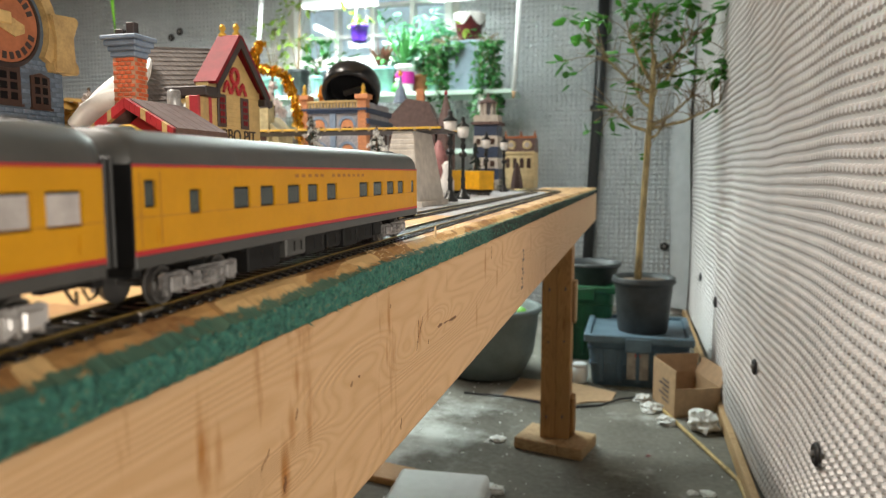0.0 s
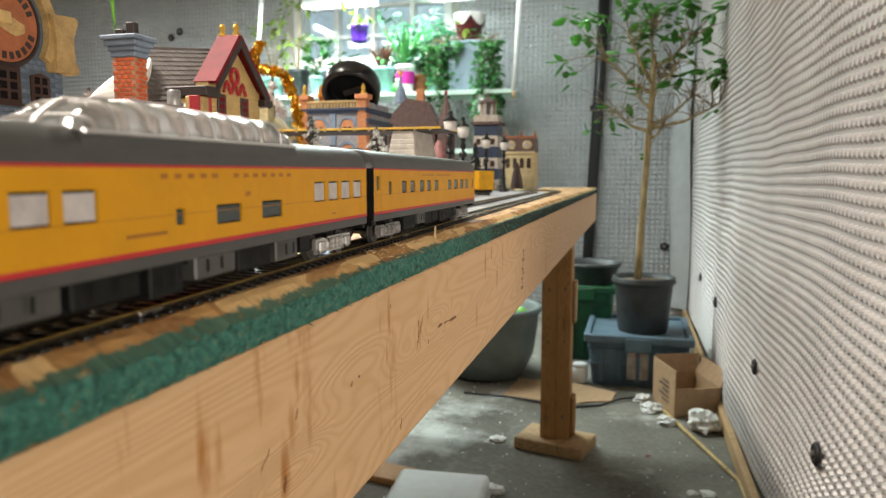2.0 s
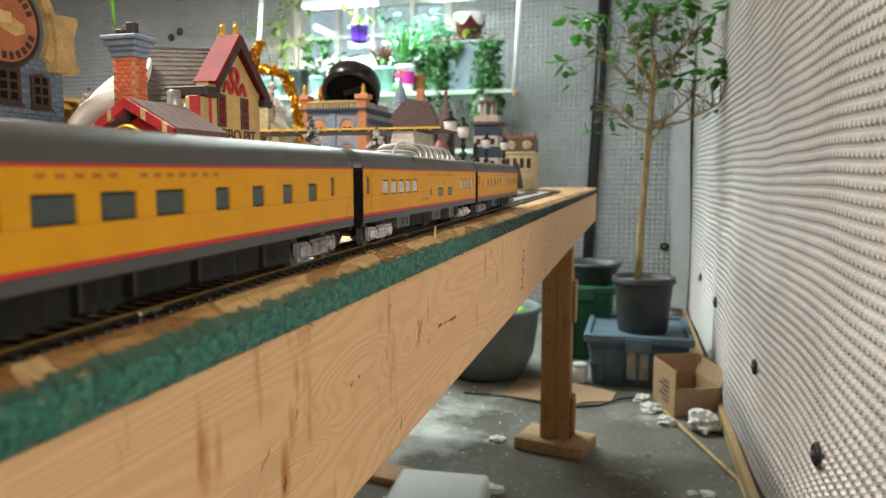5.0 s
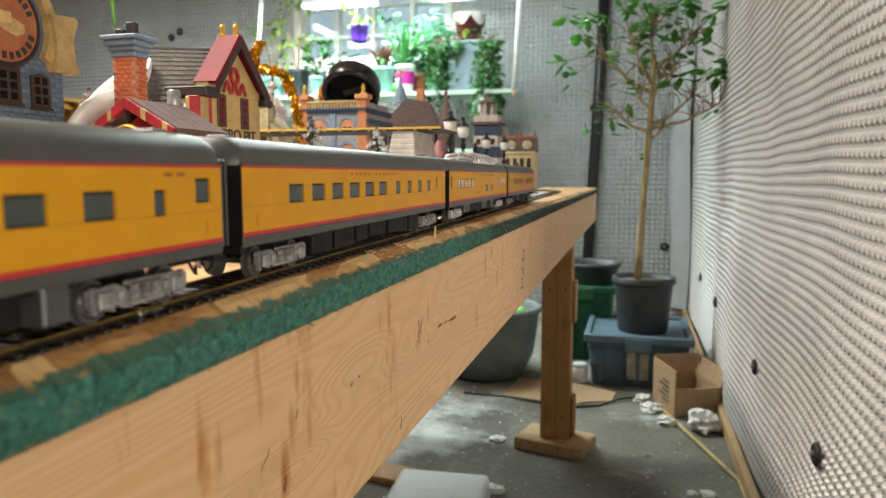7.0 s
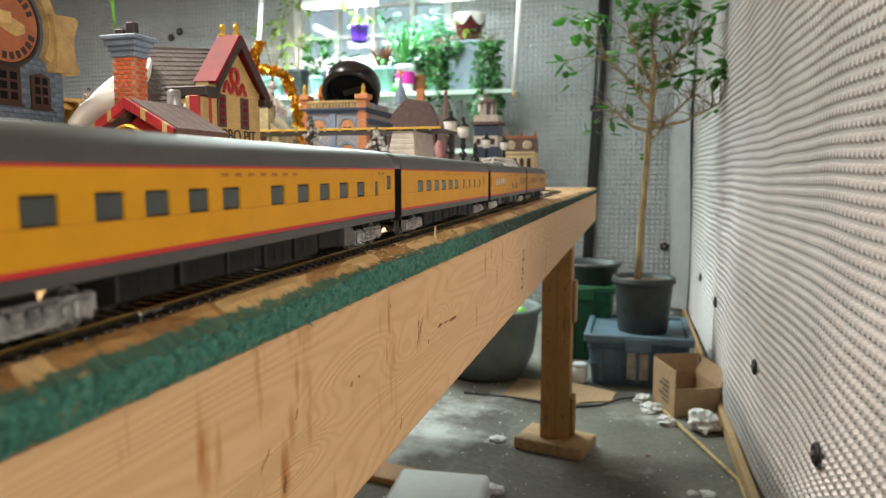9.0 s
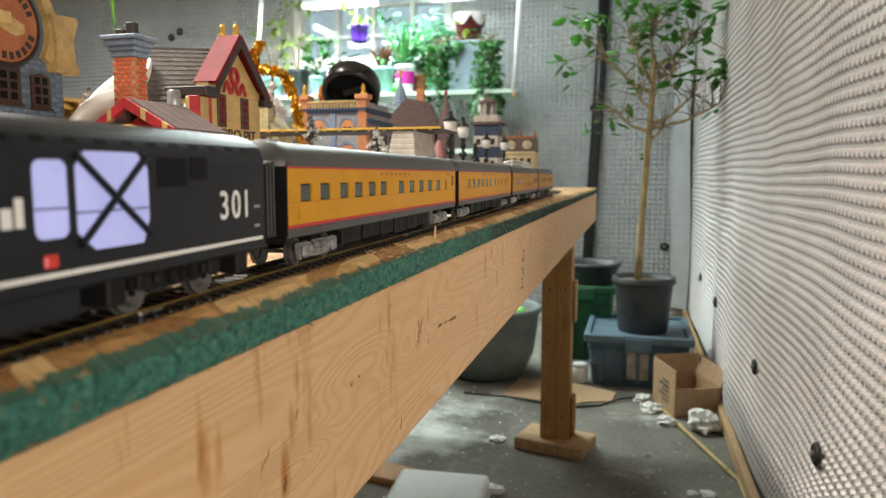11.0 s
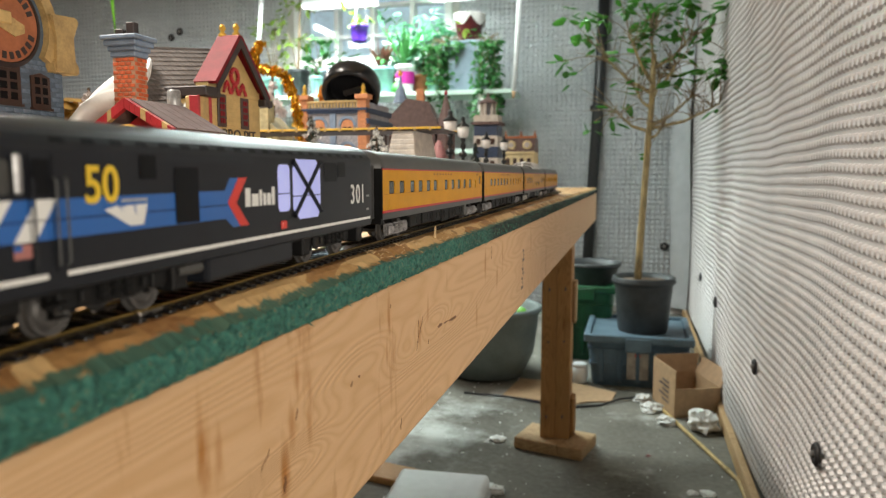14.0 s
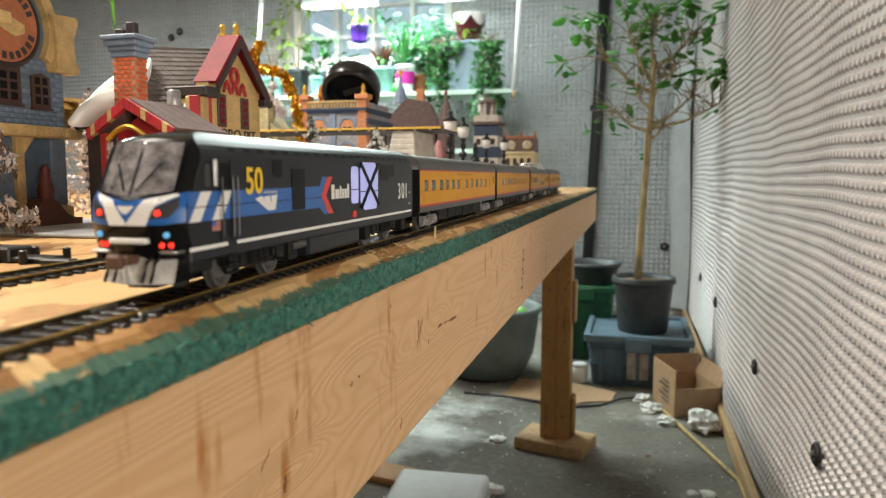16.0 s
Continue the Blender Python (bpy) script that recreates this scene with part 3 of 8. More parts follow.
RAIL = 0.8135
cr = bmesh.new()
prev = None
for y in sorted([E0 + (END - E0) * i / 122 for i in range(123)] + [0.675, 0.68]):
    z, w = crust_top(y), crust_west(y)
    row = [cr.verts.new(p) for p in ((w, y, TOP), (w, y, z), (BX - 0.0100, y, z), (BX - 0.0100, y, TOP))]
    if prev:
        for a in range(3):
            cr.faces.new((prev[a], prev[a + 1], row[a + 1], row[a]))
    else:
        cr.faces.new(row)
    prev = row
cr.faces.new(prev[::-1])
part("board_crust", cr, M_OSB, table, "pale strand board under the track")
raw, bm = bmesh.new(), bmesh.new()
prev = prow = None
for y in edge_y:
    h = shoulder(y)
    ct = crust_top(y)
    n1, n2, n3 = noise.noise((y * 45, 1, 9)), noise.noise((y * 130, 4, 4)), noise.noise((y * 320, 2, 7))
    ra = [raw.verts.new(p) for p in ((BX - 0.0112, y, ct + 0.0001), (BX - 0.0080 + 0.0016 * n1, y, ct + 0.0002 + 0.0005 * n2 + 0.0003 * n3),
                                     (BX - 0.0052 + 0.0018 * n2, y, ct - (ct - TOP) * (0.42 + 0.3 * n1) + 0.0005 * n3), (BX - 0.0026, y, TOP + 0.0004 + 0.0007 * n2 + 0.0004 * n3 - h * 0.4), (BX + 0.0010, y, TOP - h - 0.0003))]
    ro = []
    for k in range(9):
        u = k / 8
        z = TOP - h - (0.0136 + 0.0006 * noise.noise((y * 120, 8, 8)) - h) * u
        out = 0.0004 + 0.0011 * math.sin(u * 3.1) + 0.0012 * noise.noise((y * 150, z * 300, 2.0)) + 0.0010 * noise.noise((y * 420, z * 800, 5.0))
        ro.append(bm.verts.new((BX + out, y, z)))
    if prev:
        for a in range(4):
            raw.faces.new((prev[a], prev[a + 1], ra[a + 1], ra[a]))
        for a in range(8):
            bm.faces.new((prow[a], prow[a + 1], ro[a + 1], ro[a]))
    prev, prow = ra, ro
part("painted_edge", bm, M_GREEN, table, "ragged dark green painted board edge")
part("torn_edge", raw, M_TORN, table, "raw torn shoulder of the board")
part("board", cubebm(-1.34, BX - 0.0035, E0, END, TOP - 0.0136, TOP - 0.0002), M_OSB, table, "pale strand board top")
# splinters along the sawn edge
bm = bmesh.new()
for i in range(300):
    y = 0.33 + 2.0 * rnd.random() ** 1.4
    ln, w = rnd.uniform(0.002, 0.008), rnd.uniform(0.0001, 0.00028)
    a = rnd.uniform(-0.5, 0.5) + (math.pi if rnd.random() < 0.5 else 0)
    back = rnd.uniform(0.0, 0.010)
    o = Vector((BX - back, y, TOP + 0.0003 - max(0.0, shoulder(y) * (1 - back / 0.008)) + (crust_top(y) - TOP) * min(1.0, back / 0.0085)))
    d = Vector((math.sin(a) * ln * 0.5, math.cos(a) * ln, rnd.uniform(-0.0004, 0.0018)))
    s = Vector((math.cos(a) * w, -math.sin(a) * w, 0))
    p = [bm.verts.new(v) for v in (o - s, o + s, o + d, o + Vector((0, 0, 0.0006)))]
    for f in ((0, 1, 2), (0, 3, 1), (1, 3, 2), (2, 3, 0)):
        bm.faces.new([p[k] for k in f])
part("splinter_fringe", bm, M_SPLINT, table, "pale raw splinters on the sawn edge")["kind"] = "stuff"
# lifted fibres on the painted edge
bm = bmesh.new()
for i in range(700):
    y = 1.6 * rnd.random() ** 1.5
    z = TOP - rnd.uniform(0.003, 0.0135)
    ln, w = rnd.uniform(0.001, 0.005), rnd.uniform(0.00015, 0.0005)
    a = rnd.uniform(-0.6, 0.6)
    o, d, s = Vector((BX + 0.0012, y, z)), Vector((rnd.uniform(0, 0.0016), ln * math.cos(a), ln * math.sin(a))), Vector((0, -w * math.sin(a), w * math.cos(a)))
    p = [bm.verts.new(v) for v in (o - s, o + s, o + d, o + Vector((0.0008, 0, 0)))]
    for f in ((0, 1, 2), (0, 3, 1), (1, 3, 2), (2, 3, 0)):
        bm.faces.new([p[k] for k in f])
part("paint_fibre", bm, M_FIBRE, table, "lighter green fibres")["kind"] = "stuff"
# one upright splinter
part("splinter", prismbm([(0.441, TOP), (0.447, TOP), (0.446, TOP + 0.0098)], "x", BX - 0.006, BX - 0.005), M_SPLINT, table)
part("side_beam", cubebm(BX - 0.038, BX, E0, END - 0.02, TOP - 0.1056, TOP - 0.0137, 0.003, 2), M_PINE, table, "knotty pale pine side beam")
part("side_beam", cubebm(-1.34, -1.302, E0, END - 0.02, TOP - 0.1056, TOP - 0.0137, 0.003, 2), M_PINE, table)
part("end_beam", cubebm(-1.30, BX - 0.039, END - 0.062, END - 0.022, TOP - 0.1056, TOP - 0.0137, 0.003, 2), M_PINE, table)
for y in (-0.6, 0.2, 1.0, 1.75):
    part("cross_beam", cubebm(-1.30, BX - 0.039, y - 0.019, y + 0.019, TOP - 0.1056, TOP - 0.0137, 0.003), M_PINE, table)
M_KNOT = mat("knot_brown", (0.20, 0.085, 0.03), 0.6, scale=120, bump=0.3)
M_STAMP = mat("stamp_ink", (0.16, 0.13, 0.12), 0.8, scale=200)
# small dark cracks and knot hearts in the beam face
DARKS = ((0.2233, 0.738, 0.0034, 0.0010, 1.5), (0.437, 0.7528, 0.006, 0.0011, 0.0), (0.470, 0.7508, 0.011, 0.0012, -0.05), (0.452, 0.752, 0.006, 0.0005, 0.0), (0.395, 0.762, 0.0055, 0.0003, 0.9),
         (0.389, 0.756, 0.004, 0.0003, 1.3), (0.3865, 0.751, 0.0028, 0.0003, 1.5), (0.389, 0.764, 0.002, 0.0005, 1.5), (0.287, 0.757, 0.0012, 0.0006, 1.2), (0.296, 0.758, 0.0008, 0.0007, 0.0),
         (0.356, 0.7146, 0.003, 0.0004, 1.5), (0.2097, 0.7525, 0.0045, 0.0003, 0.7), (0.2335, 0.761, 0.0022, 0.0005, 1.5), (0.340, 0.783, 0.0010, 0.0004, 1.5), (0.61, 0.783, 0.006, 0.0004, 1.55), (0.41, 0.748, 0.0016, 0.0003, 1.2))
for y, z, a, b, tilt in DARKS:
    ring = []
    for k in range(16):
        w = rnd.uniform(0.55, 1.3)
        u, v = a * math.cos(k * math.pi / 8), b * w * math.sin(k * math.pi / 8)
        ring.append((y + u * math.cos(tilt) - v * math.sin(tilt) + 0.0004 * math.sin(u * 900), z + u * math.sin(tilt) + v * math.cos(tilt)))
    part("crack", prismbm(ring, "x", BX - 0.001, BX + 0.00015), M_KNOT, table)
for i in range(9):
    part("stamp_bar", cubebm(BX, BX + 0.0002, 0.785 + 0.006 * (i % 2) + 0.0012 * i, 0.797 - 0.003 * (i % 3) + 0.0012 * i, 0.722 + i * 0.0052, 0.7252 + i * 0.0052), M_STAMP, table, "faded grey lumber stamp")


def post(x, y):
    leg = part("leg", cubebm(x, x + 0.0445, y, y + 0.089, 0.038, TOP - 0.0138, 0.001), M_POST, table, "brown-stained doubled pine leg")
    part("leg_plank", cubebm(x + 0.0446, x + 0.090, y, y + 0.089, 0.038, TOP - 0.0138, 0.003), M_POST, leg)
    part("leg_cleat", cubebm(x + 0.0905, x + 0.104, y + 0.012, y + 0.075, 0.045, 0.165, 0.004), M_POST, leg)
    part("leg_cleat", cubebm(x + 0.0905, x + 0.103, y + 0.02, y + 0.07, 0.40, 0.53, 0.004), M_BLOCK, leg)
    for zz in (0.10, 0.105, 0.34, 0.50, 0.505, 0.62):
        for xx in (0.018, 0.066):
            b = lathebm([(0.0035, 0), (0.0035, 0.0012)], 8)
            bmesh.ops.transform(b, matrix=pose(x + xx + zz * 0.01, y, zz + xx * 0.1, 90, 0, 0), verts=b.verts)
            part("screw", b, M_STAMP, leg)
    return leg


for x, y in ((-0.262, 2.135), (-1.30, 2.135), (-0.262, -0.9), (-1.30, -0.9)):
    post(x, y)
    blk = tagged(part("wood_block", cubebm(-0.11, 0.11, -0.075, 0.075, 0, 0.037, 0.003), M_BLOCK), "pale pine offcut packed under a table leg", "wood block", "leg blocks")
    blk.matrix_world = pose(x + 0.045, y + 0.03, 0, 0, 0, -14)

# ---- track ----
TX0, TK = -0.1377, -0.0244
TANG = -math.degrees(math.atan(TK))


def straight(y):
    return TX0 + TK * y


def lateral(off, near, y):
    """Offset from the first track: swings from near to off as the second track closes in."""
    k = min(max((y - 0.20) / 0.46, 0.0), 1.0)
    return near + (off - near) * k * k * (3 - 2 * k)


def track_points(off, near, y0, y1, radius, step, tail):
    """Centre line: straight, then a curve away from the edge. Gives (x, y, heading)."""
    pts, y = [], y0
    while y < y1:
        x = straight(y) + lateral(off, near, y)
        slope = TK + (lateral(off, near, y + 0.001) - lateral(off, near, y - 0.001)) / 0.002
        h = math.atan2(1.0, slope)
        pts.append((x, y, h))
        y += math.sin(h) * step
    x, h, s = straight(y) + off, math.atan2(1.0, TK), 0.0
    while s < tail:
        pts.append((x, y, h))
        h += step / radius
        x += math.cos(h) * step
        y += math.sin(h) * step
        s += step
    return pts


def track(off, near, y0, y1, radius, tail, label):
    tr = thing("model_track", (0, 0, 0), 0, label, "model track", "model railway tracks")
    pts = track_points(off, near, y0, y1, radius, 0.010, tail)
    def sweep(prof, k0):
        bm = bmesh.new()
        prev = None
        n = len(prof)
        for x, y, h in pts:
            nx, ny = math.sin(h), -math.cos(h)
            row = [bm.verts.new((x + nx * (k0 + u), y + ny * (k0 + u), RAIL - dip(y) + z)) for u, z in prof]
            if prev:
                for i in range(n):
                    bm.faces.new((prev[i], prev[(i + 1) % n], row[(i + 1) % n], row[i]))
            prev = row
        return bm

    for sgn in (-1, 1):
        rail = part("rail", sweep(((-0.0013, -0.0014), (0.0013, -0.0014), (0.0012, -0.0011), (0.0004, -0.0009), (0.0004, -0.0005), (-0.0004, -0.0005), (-0.0004, -0.0009), (-0.0012, -0.0011)), sgn * 0.0079), M_RAILWEB, tr, "tarnished rail web")
        part("rail_head", sweep(((-0.0007, -0.0005), (0.0007, -0.0005), (0.0007, -0.00015), (0.0004, 0.0), (-0.0004, 0.0), (-0.0007, -0.00015)), sgn * 0.0079), M_RAIL, rail, "dull brass rail head")
    # sleepers, near ones as pieces of their own
    me = bpy.data.meshes.new("sleeper")
    bm = bmesh.new()
    box(bm, -0.0128, 0.0128, -0.0016, 0.0016, -0.0027, -0.00145, 0.0002)
    for u in (-0.0079, 0.0079):
        for k in (-0.0019, 0.0019):
            box(bm, u + k - 0.0005, u + k + 0.0005, -0.001, 0.001, -0.0015, -0.0010)
    bm.to_mesh(me)
    bm.free()
    me.materials.append(M_TIE)
    s, last, n = 0.0, -1, 0
    rest = bmesh.new()
    for x, y, h in track_points(off, near, y0, y1, radius, 0.0068, tail):
        m = pose(x, y, RAIL - dip(y), 0, 0, math.degrees(h) - 90)
        if 0.0 < y < 1.6 and n < 240:
            o = new("sleeper", me)
            o.parent, o.matrix_basis = tr, m
            n += 1
        else:
            box(rest, -0.0128, 0.0128, -0.0016, 0.0016, -0.0027, -0.00145, 0, m)
    part("far_sleeper", rest, M_TIE, tr)["kind"] = "stuff"
    rb = bmesh.new()
    prev = None
    for x, y, h in pts:
        nx, ny = math.sin(h), -math.cos(h)
        row = [rb.verts.new((x + nx * k, y + ny * k, crust_top(y) + 0.0003)) for k in (-0.006, 0.006)]
        if prev:
            rb.faces.new((prev[0], prev[1], row[1], row[0]))
        prev = row
    part("web", rb, M_TIE, tr)
    # rail joiners
    for yj in (0.165, 0.42, 0.66, 1.1):
        if yj < y1:
            for sgn in (-1, 1):
                part("rail_joiner", cubebm(straight(yj) + lateral(off, near, yj) + sgn * 0.0079 - 0.0016, straight(yj) + lateral(off, near, yj) + sgn * 0.0079 + 0.0016, yj, yj + 0.011, RAIL - dip(yj) - 0.0015, RAIL - dip(yj) - 0.0006, 0.0002), M_TREAD, tr)
    return tr


track(0.0, 0.0, -1.15, 1.70, 0.42, 0.567, "black-tied model track with brass-toned rails near the table edge")
track(-0.052, -0.086, -1.15, 1.66, 0.37, 0.50, "second black-tied model track beside the first")
M_MAT = mat("grey_card", (0.42, 0.43, 0.45), 0.8, scale=60, bump=0.2)
# ---- the train ----
HW = 0.0163
AXLES = []


def wheelset(parent, y, r=0.0056, gauge=0.0079):
    """One axle with two flanged wheels. Its origin is the axle."""
    ax = new("axle")
    ax.parent = parent
    ax.empty_display_size = 0.005
    ax.location = (0, y, r)
    for sgn in (-1, 1):
        bm = lathebm([(r * 0.35, -0.0011), (r * 0.55, -0.0013), (r * 0.72, -0.0006), (r * 0.86, -0.0012), (r, -0.0012), (r, 0.0006), (r * 1.12, 0.0008), (r * 1.12, 0.0014), (r * 0.3, 0.0014)], 24)
        for k in range(6):
            a = k * math.pi / 3
            box(bm, r * 0.62 * math.cos(a) - 0.0004, r * 0.62 * math.cos(a) + 0.0004, r * 0.62 * math.sin(a) - 0.0004, r * 0.62 * math.sin(a) + 0.0004, -0.0013, -0.0005)
        bmesh.ops.transform(bm, matrix=pose(sgn * gauge, 0, 0, 0, -90 * sgn, 0), verts=bm.verts)
        part("wheel", bm, M_WHEEL, ax)
    part("shaft", tubebm([(-gauge, 0, 0), (gauge, 0, 0)], 0.0009), M_WHEEL, ax)
    return ax


def truck(car, y, kind, base=0.030):
    """Four-wheel bogie with cast side frames under a car."""
    t = new("truck")
    t.parent, t.location = car, (0, y, 0)
    t.empty_display_size = 0.01
    m = {"car": M_TRUCK, "loco": M_UNDER, "bright": M_SILVER}[kind]
    for sgn in (-1, 1):
        x0, x1 = sgn * 0.0112, sgn * 0.0130
        a, b = min(x0, x1), max(x0, x1)
        bm = bmesh.new()
        h = base / 2
        prism(bm, [(-h - 0.005, 0.0048), (-h - 0.005, 0.0092), (-h + 0.004, 0.0098), (-0.007, 0.0084), (-0.005, 0.0060), (0.005, 0.0060), (0.007, 0.0084), (h - 0.004, 0.0098), (h + 0.005, 0.0092), (h + 0.005, 0.0048),
                   (h - 0.004, 0.0044), (0.008, 0.0030), (-0.008, 0.0030), (-h + 0.004, 0.0044)], "x", a, b)
        o0, o1 = (b, b + 0.0012) if sgn > 0 else (a - 0.0012, a)
        for yy in (-h, h):
            box(bm, o0, o1, yy - 0.0028, yy + 0.0028, 0.0038, 0.0086, 0.0005)
            box(bm, a, b, yy - 0.0036, yy - 0.0029, 0.0028, 0.0098)
            box(bm, a, b, yy + 0.0029, yy + 0.0036, 0.0028, 0.0098)
        for yy in (-0.0045, 0.0, 0.0045):
            bm2 = lathe(bm, [(0.0013, 0.0040), (0.0018, 0.005), (0.0013, 0.006), (0.0018, 0.007), (0.0013, 0.008), (0.0018, 0.009)], 8, ((o0 + o1) / 2, yy, 0))
        box(bm, o0, o1, -0.0085, 0.0085, 0.0092, 0.0102, 0.0003)
        for yy in (-h + 0.0055, h - 0.0055):
            box(bm, o0, o1, yy - 0.0012, yy + 0.0012, 0.0050, 0.0080, 0.0003)
        if kind == "loco":
            bmesh.ops.translate(bm, vec=(0, 0, 0.0026), verts=bm.verts)
        part("side_frame", bm, m, t)
    part("bolster", cubebm(-0.011, 0.011, -0.004, 0.004, 0.0055, 0.0115), M_UNDER, t)
    for yy in (-base / 2, base / 2):
        AXLES.append((car, wheelset(t, yy, 0.0068 if kind == "loco" else 0.0056), yy, 0.0068 if kind == "loco" else 0.0056))
    return t


def full_profile(z0, top, n=10):
    r = []
    for i in range(n + 1):
        a = math.radians(90 * i / n)
        r.append((HW * math.cos(a) ** 0.6 if i < n else 0.0, z0 + (top - z0) * math.sin(a) ** 0.95))
    return r + [(-x, z) for x, z in r[-2::-1]]


def passenger_car(label, length, windows, pane, lettering=(), dome=None, bright=False, door_panels=()):
    car = thing("passenger_car", (0, 0, 0), 0, label, "model train car", "passenger cars")
    z0, z1 = 0.0178, 0.0398
    holes = [(a, b, c, d) for a, b, c, d in windows]
    for sgn in (1, -1):
        bm = bmesh.new()
        holed_side(bm, sgn * HW, sgn, 0.0004, length - 0.0004, z0, z1, holes, 0.0012)
        part("side_panel", bm, M_YEL, car, "orange-yellow painted side")
        part("lower_stripe", cubebm(*sorted((sgn * (HW - 0.001), sgn * (HW + 0.0002))), 0.0004, length - 0.0004, 0.0164, z0, 0.0001), M_RED, car, "thin red stripe")
        part("upper_stripe", cubebm(*sorted((sgn * (HW - 0.001), sgn * (HW + 0.0002))), 0.0004, length - 0.0004, z1, 0.0406, 0.0001), M_RED, car, "thin red stripe")
        part("skirt", cubebm(*sorted((sgn * (HW - 0.0012), sgn * HW)), 0.0004, length - 0.0004, 0.0128, 0.0164, 0.0002), M_CGREY, car)
        for a, b, c, d in holes:
            gk = part("window_gasket", cubebm(*sorted((sgn * (HW - 0.0009), sgn * (HW - 0.0011))), a, b, c, d), M_UNDER, car)
            gk.visible_shadow = False
            w = part("window_pane", cubebm(*sorted((sgn * (HW - 0.0005), sgn * (HW - 0.00085))), a + 0.0007, b - 0.0005, c + 0.0005, d - 0.0007), M_PANE if c < 0.0255 or b - a < 0.0066 else pane, car)
            w.visible_shadow = False
        # seams and grab rails
        for y in door_panels:
            part("door_seam", cubebm(*sorted((sgn * HW, sgn * (HW + 0.00008))), y, y + 0.0003, 0.0185, 0.0385), M_LETTER, car)
        part("panel_seam", cubebm(*sorted((sgn * HW, sgn * (HW + 0.00006))), 0.0006, length - 0.0006, 0.02645, 0.02665), M_LETTER, car)
        for y in (0.0095, length - 0.0095):
            part("grab_rail", tubebm([(sgn * (HW + 0.0005), y, 0.0195), (sgn * (HW + 0.0006), y, 0.024)], 0.00018, None, 5), M_YEL, car)
    # lettering as plain bars
    for y, w, z, h in lettering:
        part("letter_bar", cubebm(HW, HW + 0.00008, y, y + w, z, z + h), M_LETTER, car, "faded ochre lettering bar")
    # roof
    bm = bmesh.new()
    prof = full_profile(0.0406, 0.0506)
    rows = []
    for y, k in ((0.0, 0.90), (0.002, 0.97), (0.006, 1.0), (length * 0.33, 1.0), (length * 0.66, 1.0), (length - 0.006, 1.0), (length - 0.002, 0.97), (length, 0.90)):
        rows.append([bm.verts.new((x * (0.5 + 0.5 * k), y, 0.0406 + (z - 0.0406) * k)) for x, z in prof])
    for a, b in zip(rows, rows[1:]):
        for i in range(len(prof) - 1):
            bm.faces.new((a[i], a[i + 1], b[i + 1], b[i]))
    bm.faces.new(rows[0])
    bm.faces.new(rows[-1][::-1])
    part("roof", bm, M_CGREY, car, "dark grey rounded roof", smooth=True)
    for y in (0.012, length - 0.016):
        part("roof_hatch", cubebm(-0.004, 0.004, y, y + 0.007, 0.0500, 0.0515, 0.0004), M_CGREY, car)
    # ends with diaphragms
    for y, s in ((0.0, 1), (length, -1)):
        part("end_wall", cubebm(-HW + 0.0002, HW - 0.0002, *sorted((y + s * 0.0002, y + s * 0.0012)), 0.0135, 0.0412, 0.0002), M_UNDER, car)
        bm = bmesh.new()
        for k in range(4):
            yy = y - s * (0.0008 + 0.0013 * k)
            w = 0.0118 - 0.0006 * (k % 2)
            box(bm, -w, w, *sorted((yy, yy - s * 0.0012)), 0.0135, 0.0425 - 0.0006 * (k % 2), 0.0004)
        part("diaphragm", bm, M_GANG, car, "dark grey pleated gangway bellows")
        part("coupler", cubebm(-0.0016, 0.0016, *sorted((y - s * 0.0085, y + s * 0.006)), 0.0085, 0.0115, 0.0004), M_UNDER, car)
        part("air_hose", tubebm([(0.004, y + s * 0.002, 0.011), (0.0045, y - s * 0.001, 0.006), (0.004, y - s * 0.003, 0.005), (0.003, y - s * 0.004, 0.008)], 0.0005, None, 5), M_UNDER, car)
        part("buffer_beam", cubebm(-HW + 0.001, HW - 0.001, *sorted((y + s * 0.0004, y + s * 0.004)), 0.0105, 0.0135, 0.0003), M_UNDER, car)
    part("floor_pan", cubebm(-HW + 0.0013, HW - 0.0013, 0.0014, length - 0.0014, 0.0140, 0.0162), M_UNDER, car)
    # underfloor equipment
    r = random.Random(int(length * 1e4) + len(windows))
    # centre sill and boxes hang extra low to imitate shade under the car
    part("centre_sill", cubebm(-0.0100, 0.0040, 0.066, length - 0.070, 0.0024, 0.0142, 0.0006), M_UNDER, car, "black centre sill, deepened to stand for underfloor shade")
    y = 0.064
    while y < length - 0.070:
        w = min(r.uniform(0.010, 0.026), length - 0.064 - y)
        d = r.uniform(0.0082, 0.0112)
        bx = part("equipment_box", cubebm(r.uniform(0.0042, 0.0060), r.uniform(0.0128, 0.0150), y, y + w, 0.0142 - d, 0.0142, 0.0006), M_UNDER if r.random() < 0.88 else M_CGREY, car)
        if w > 0.014:
            for k in (0.25, 0.6):
                part("latch", cubebm(0.0150, 0.0153, y + w * k, y + w * k + 0.0012, 0.0142 - d * 0.75, 0.0142 - d * 0.3, 0.0001), M_UNDER, bx)
        y += w + r.uniform(0.0008, 0.005)
    part("brake_pipe", tubebm([(0.012, 0.06, 0.0115), (0.012, length - 0.06, 0.0115)], 0.0005, None, 5), M_UNDER, car)
    for y in (0.036, length - 0.036):
        truck(car, y, "bright" if bright else "car")
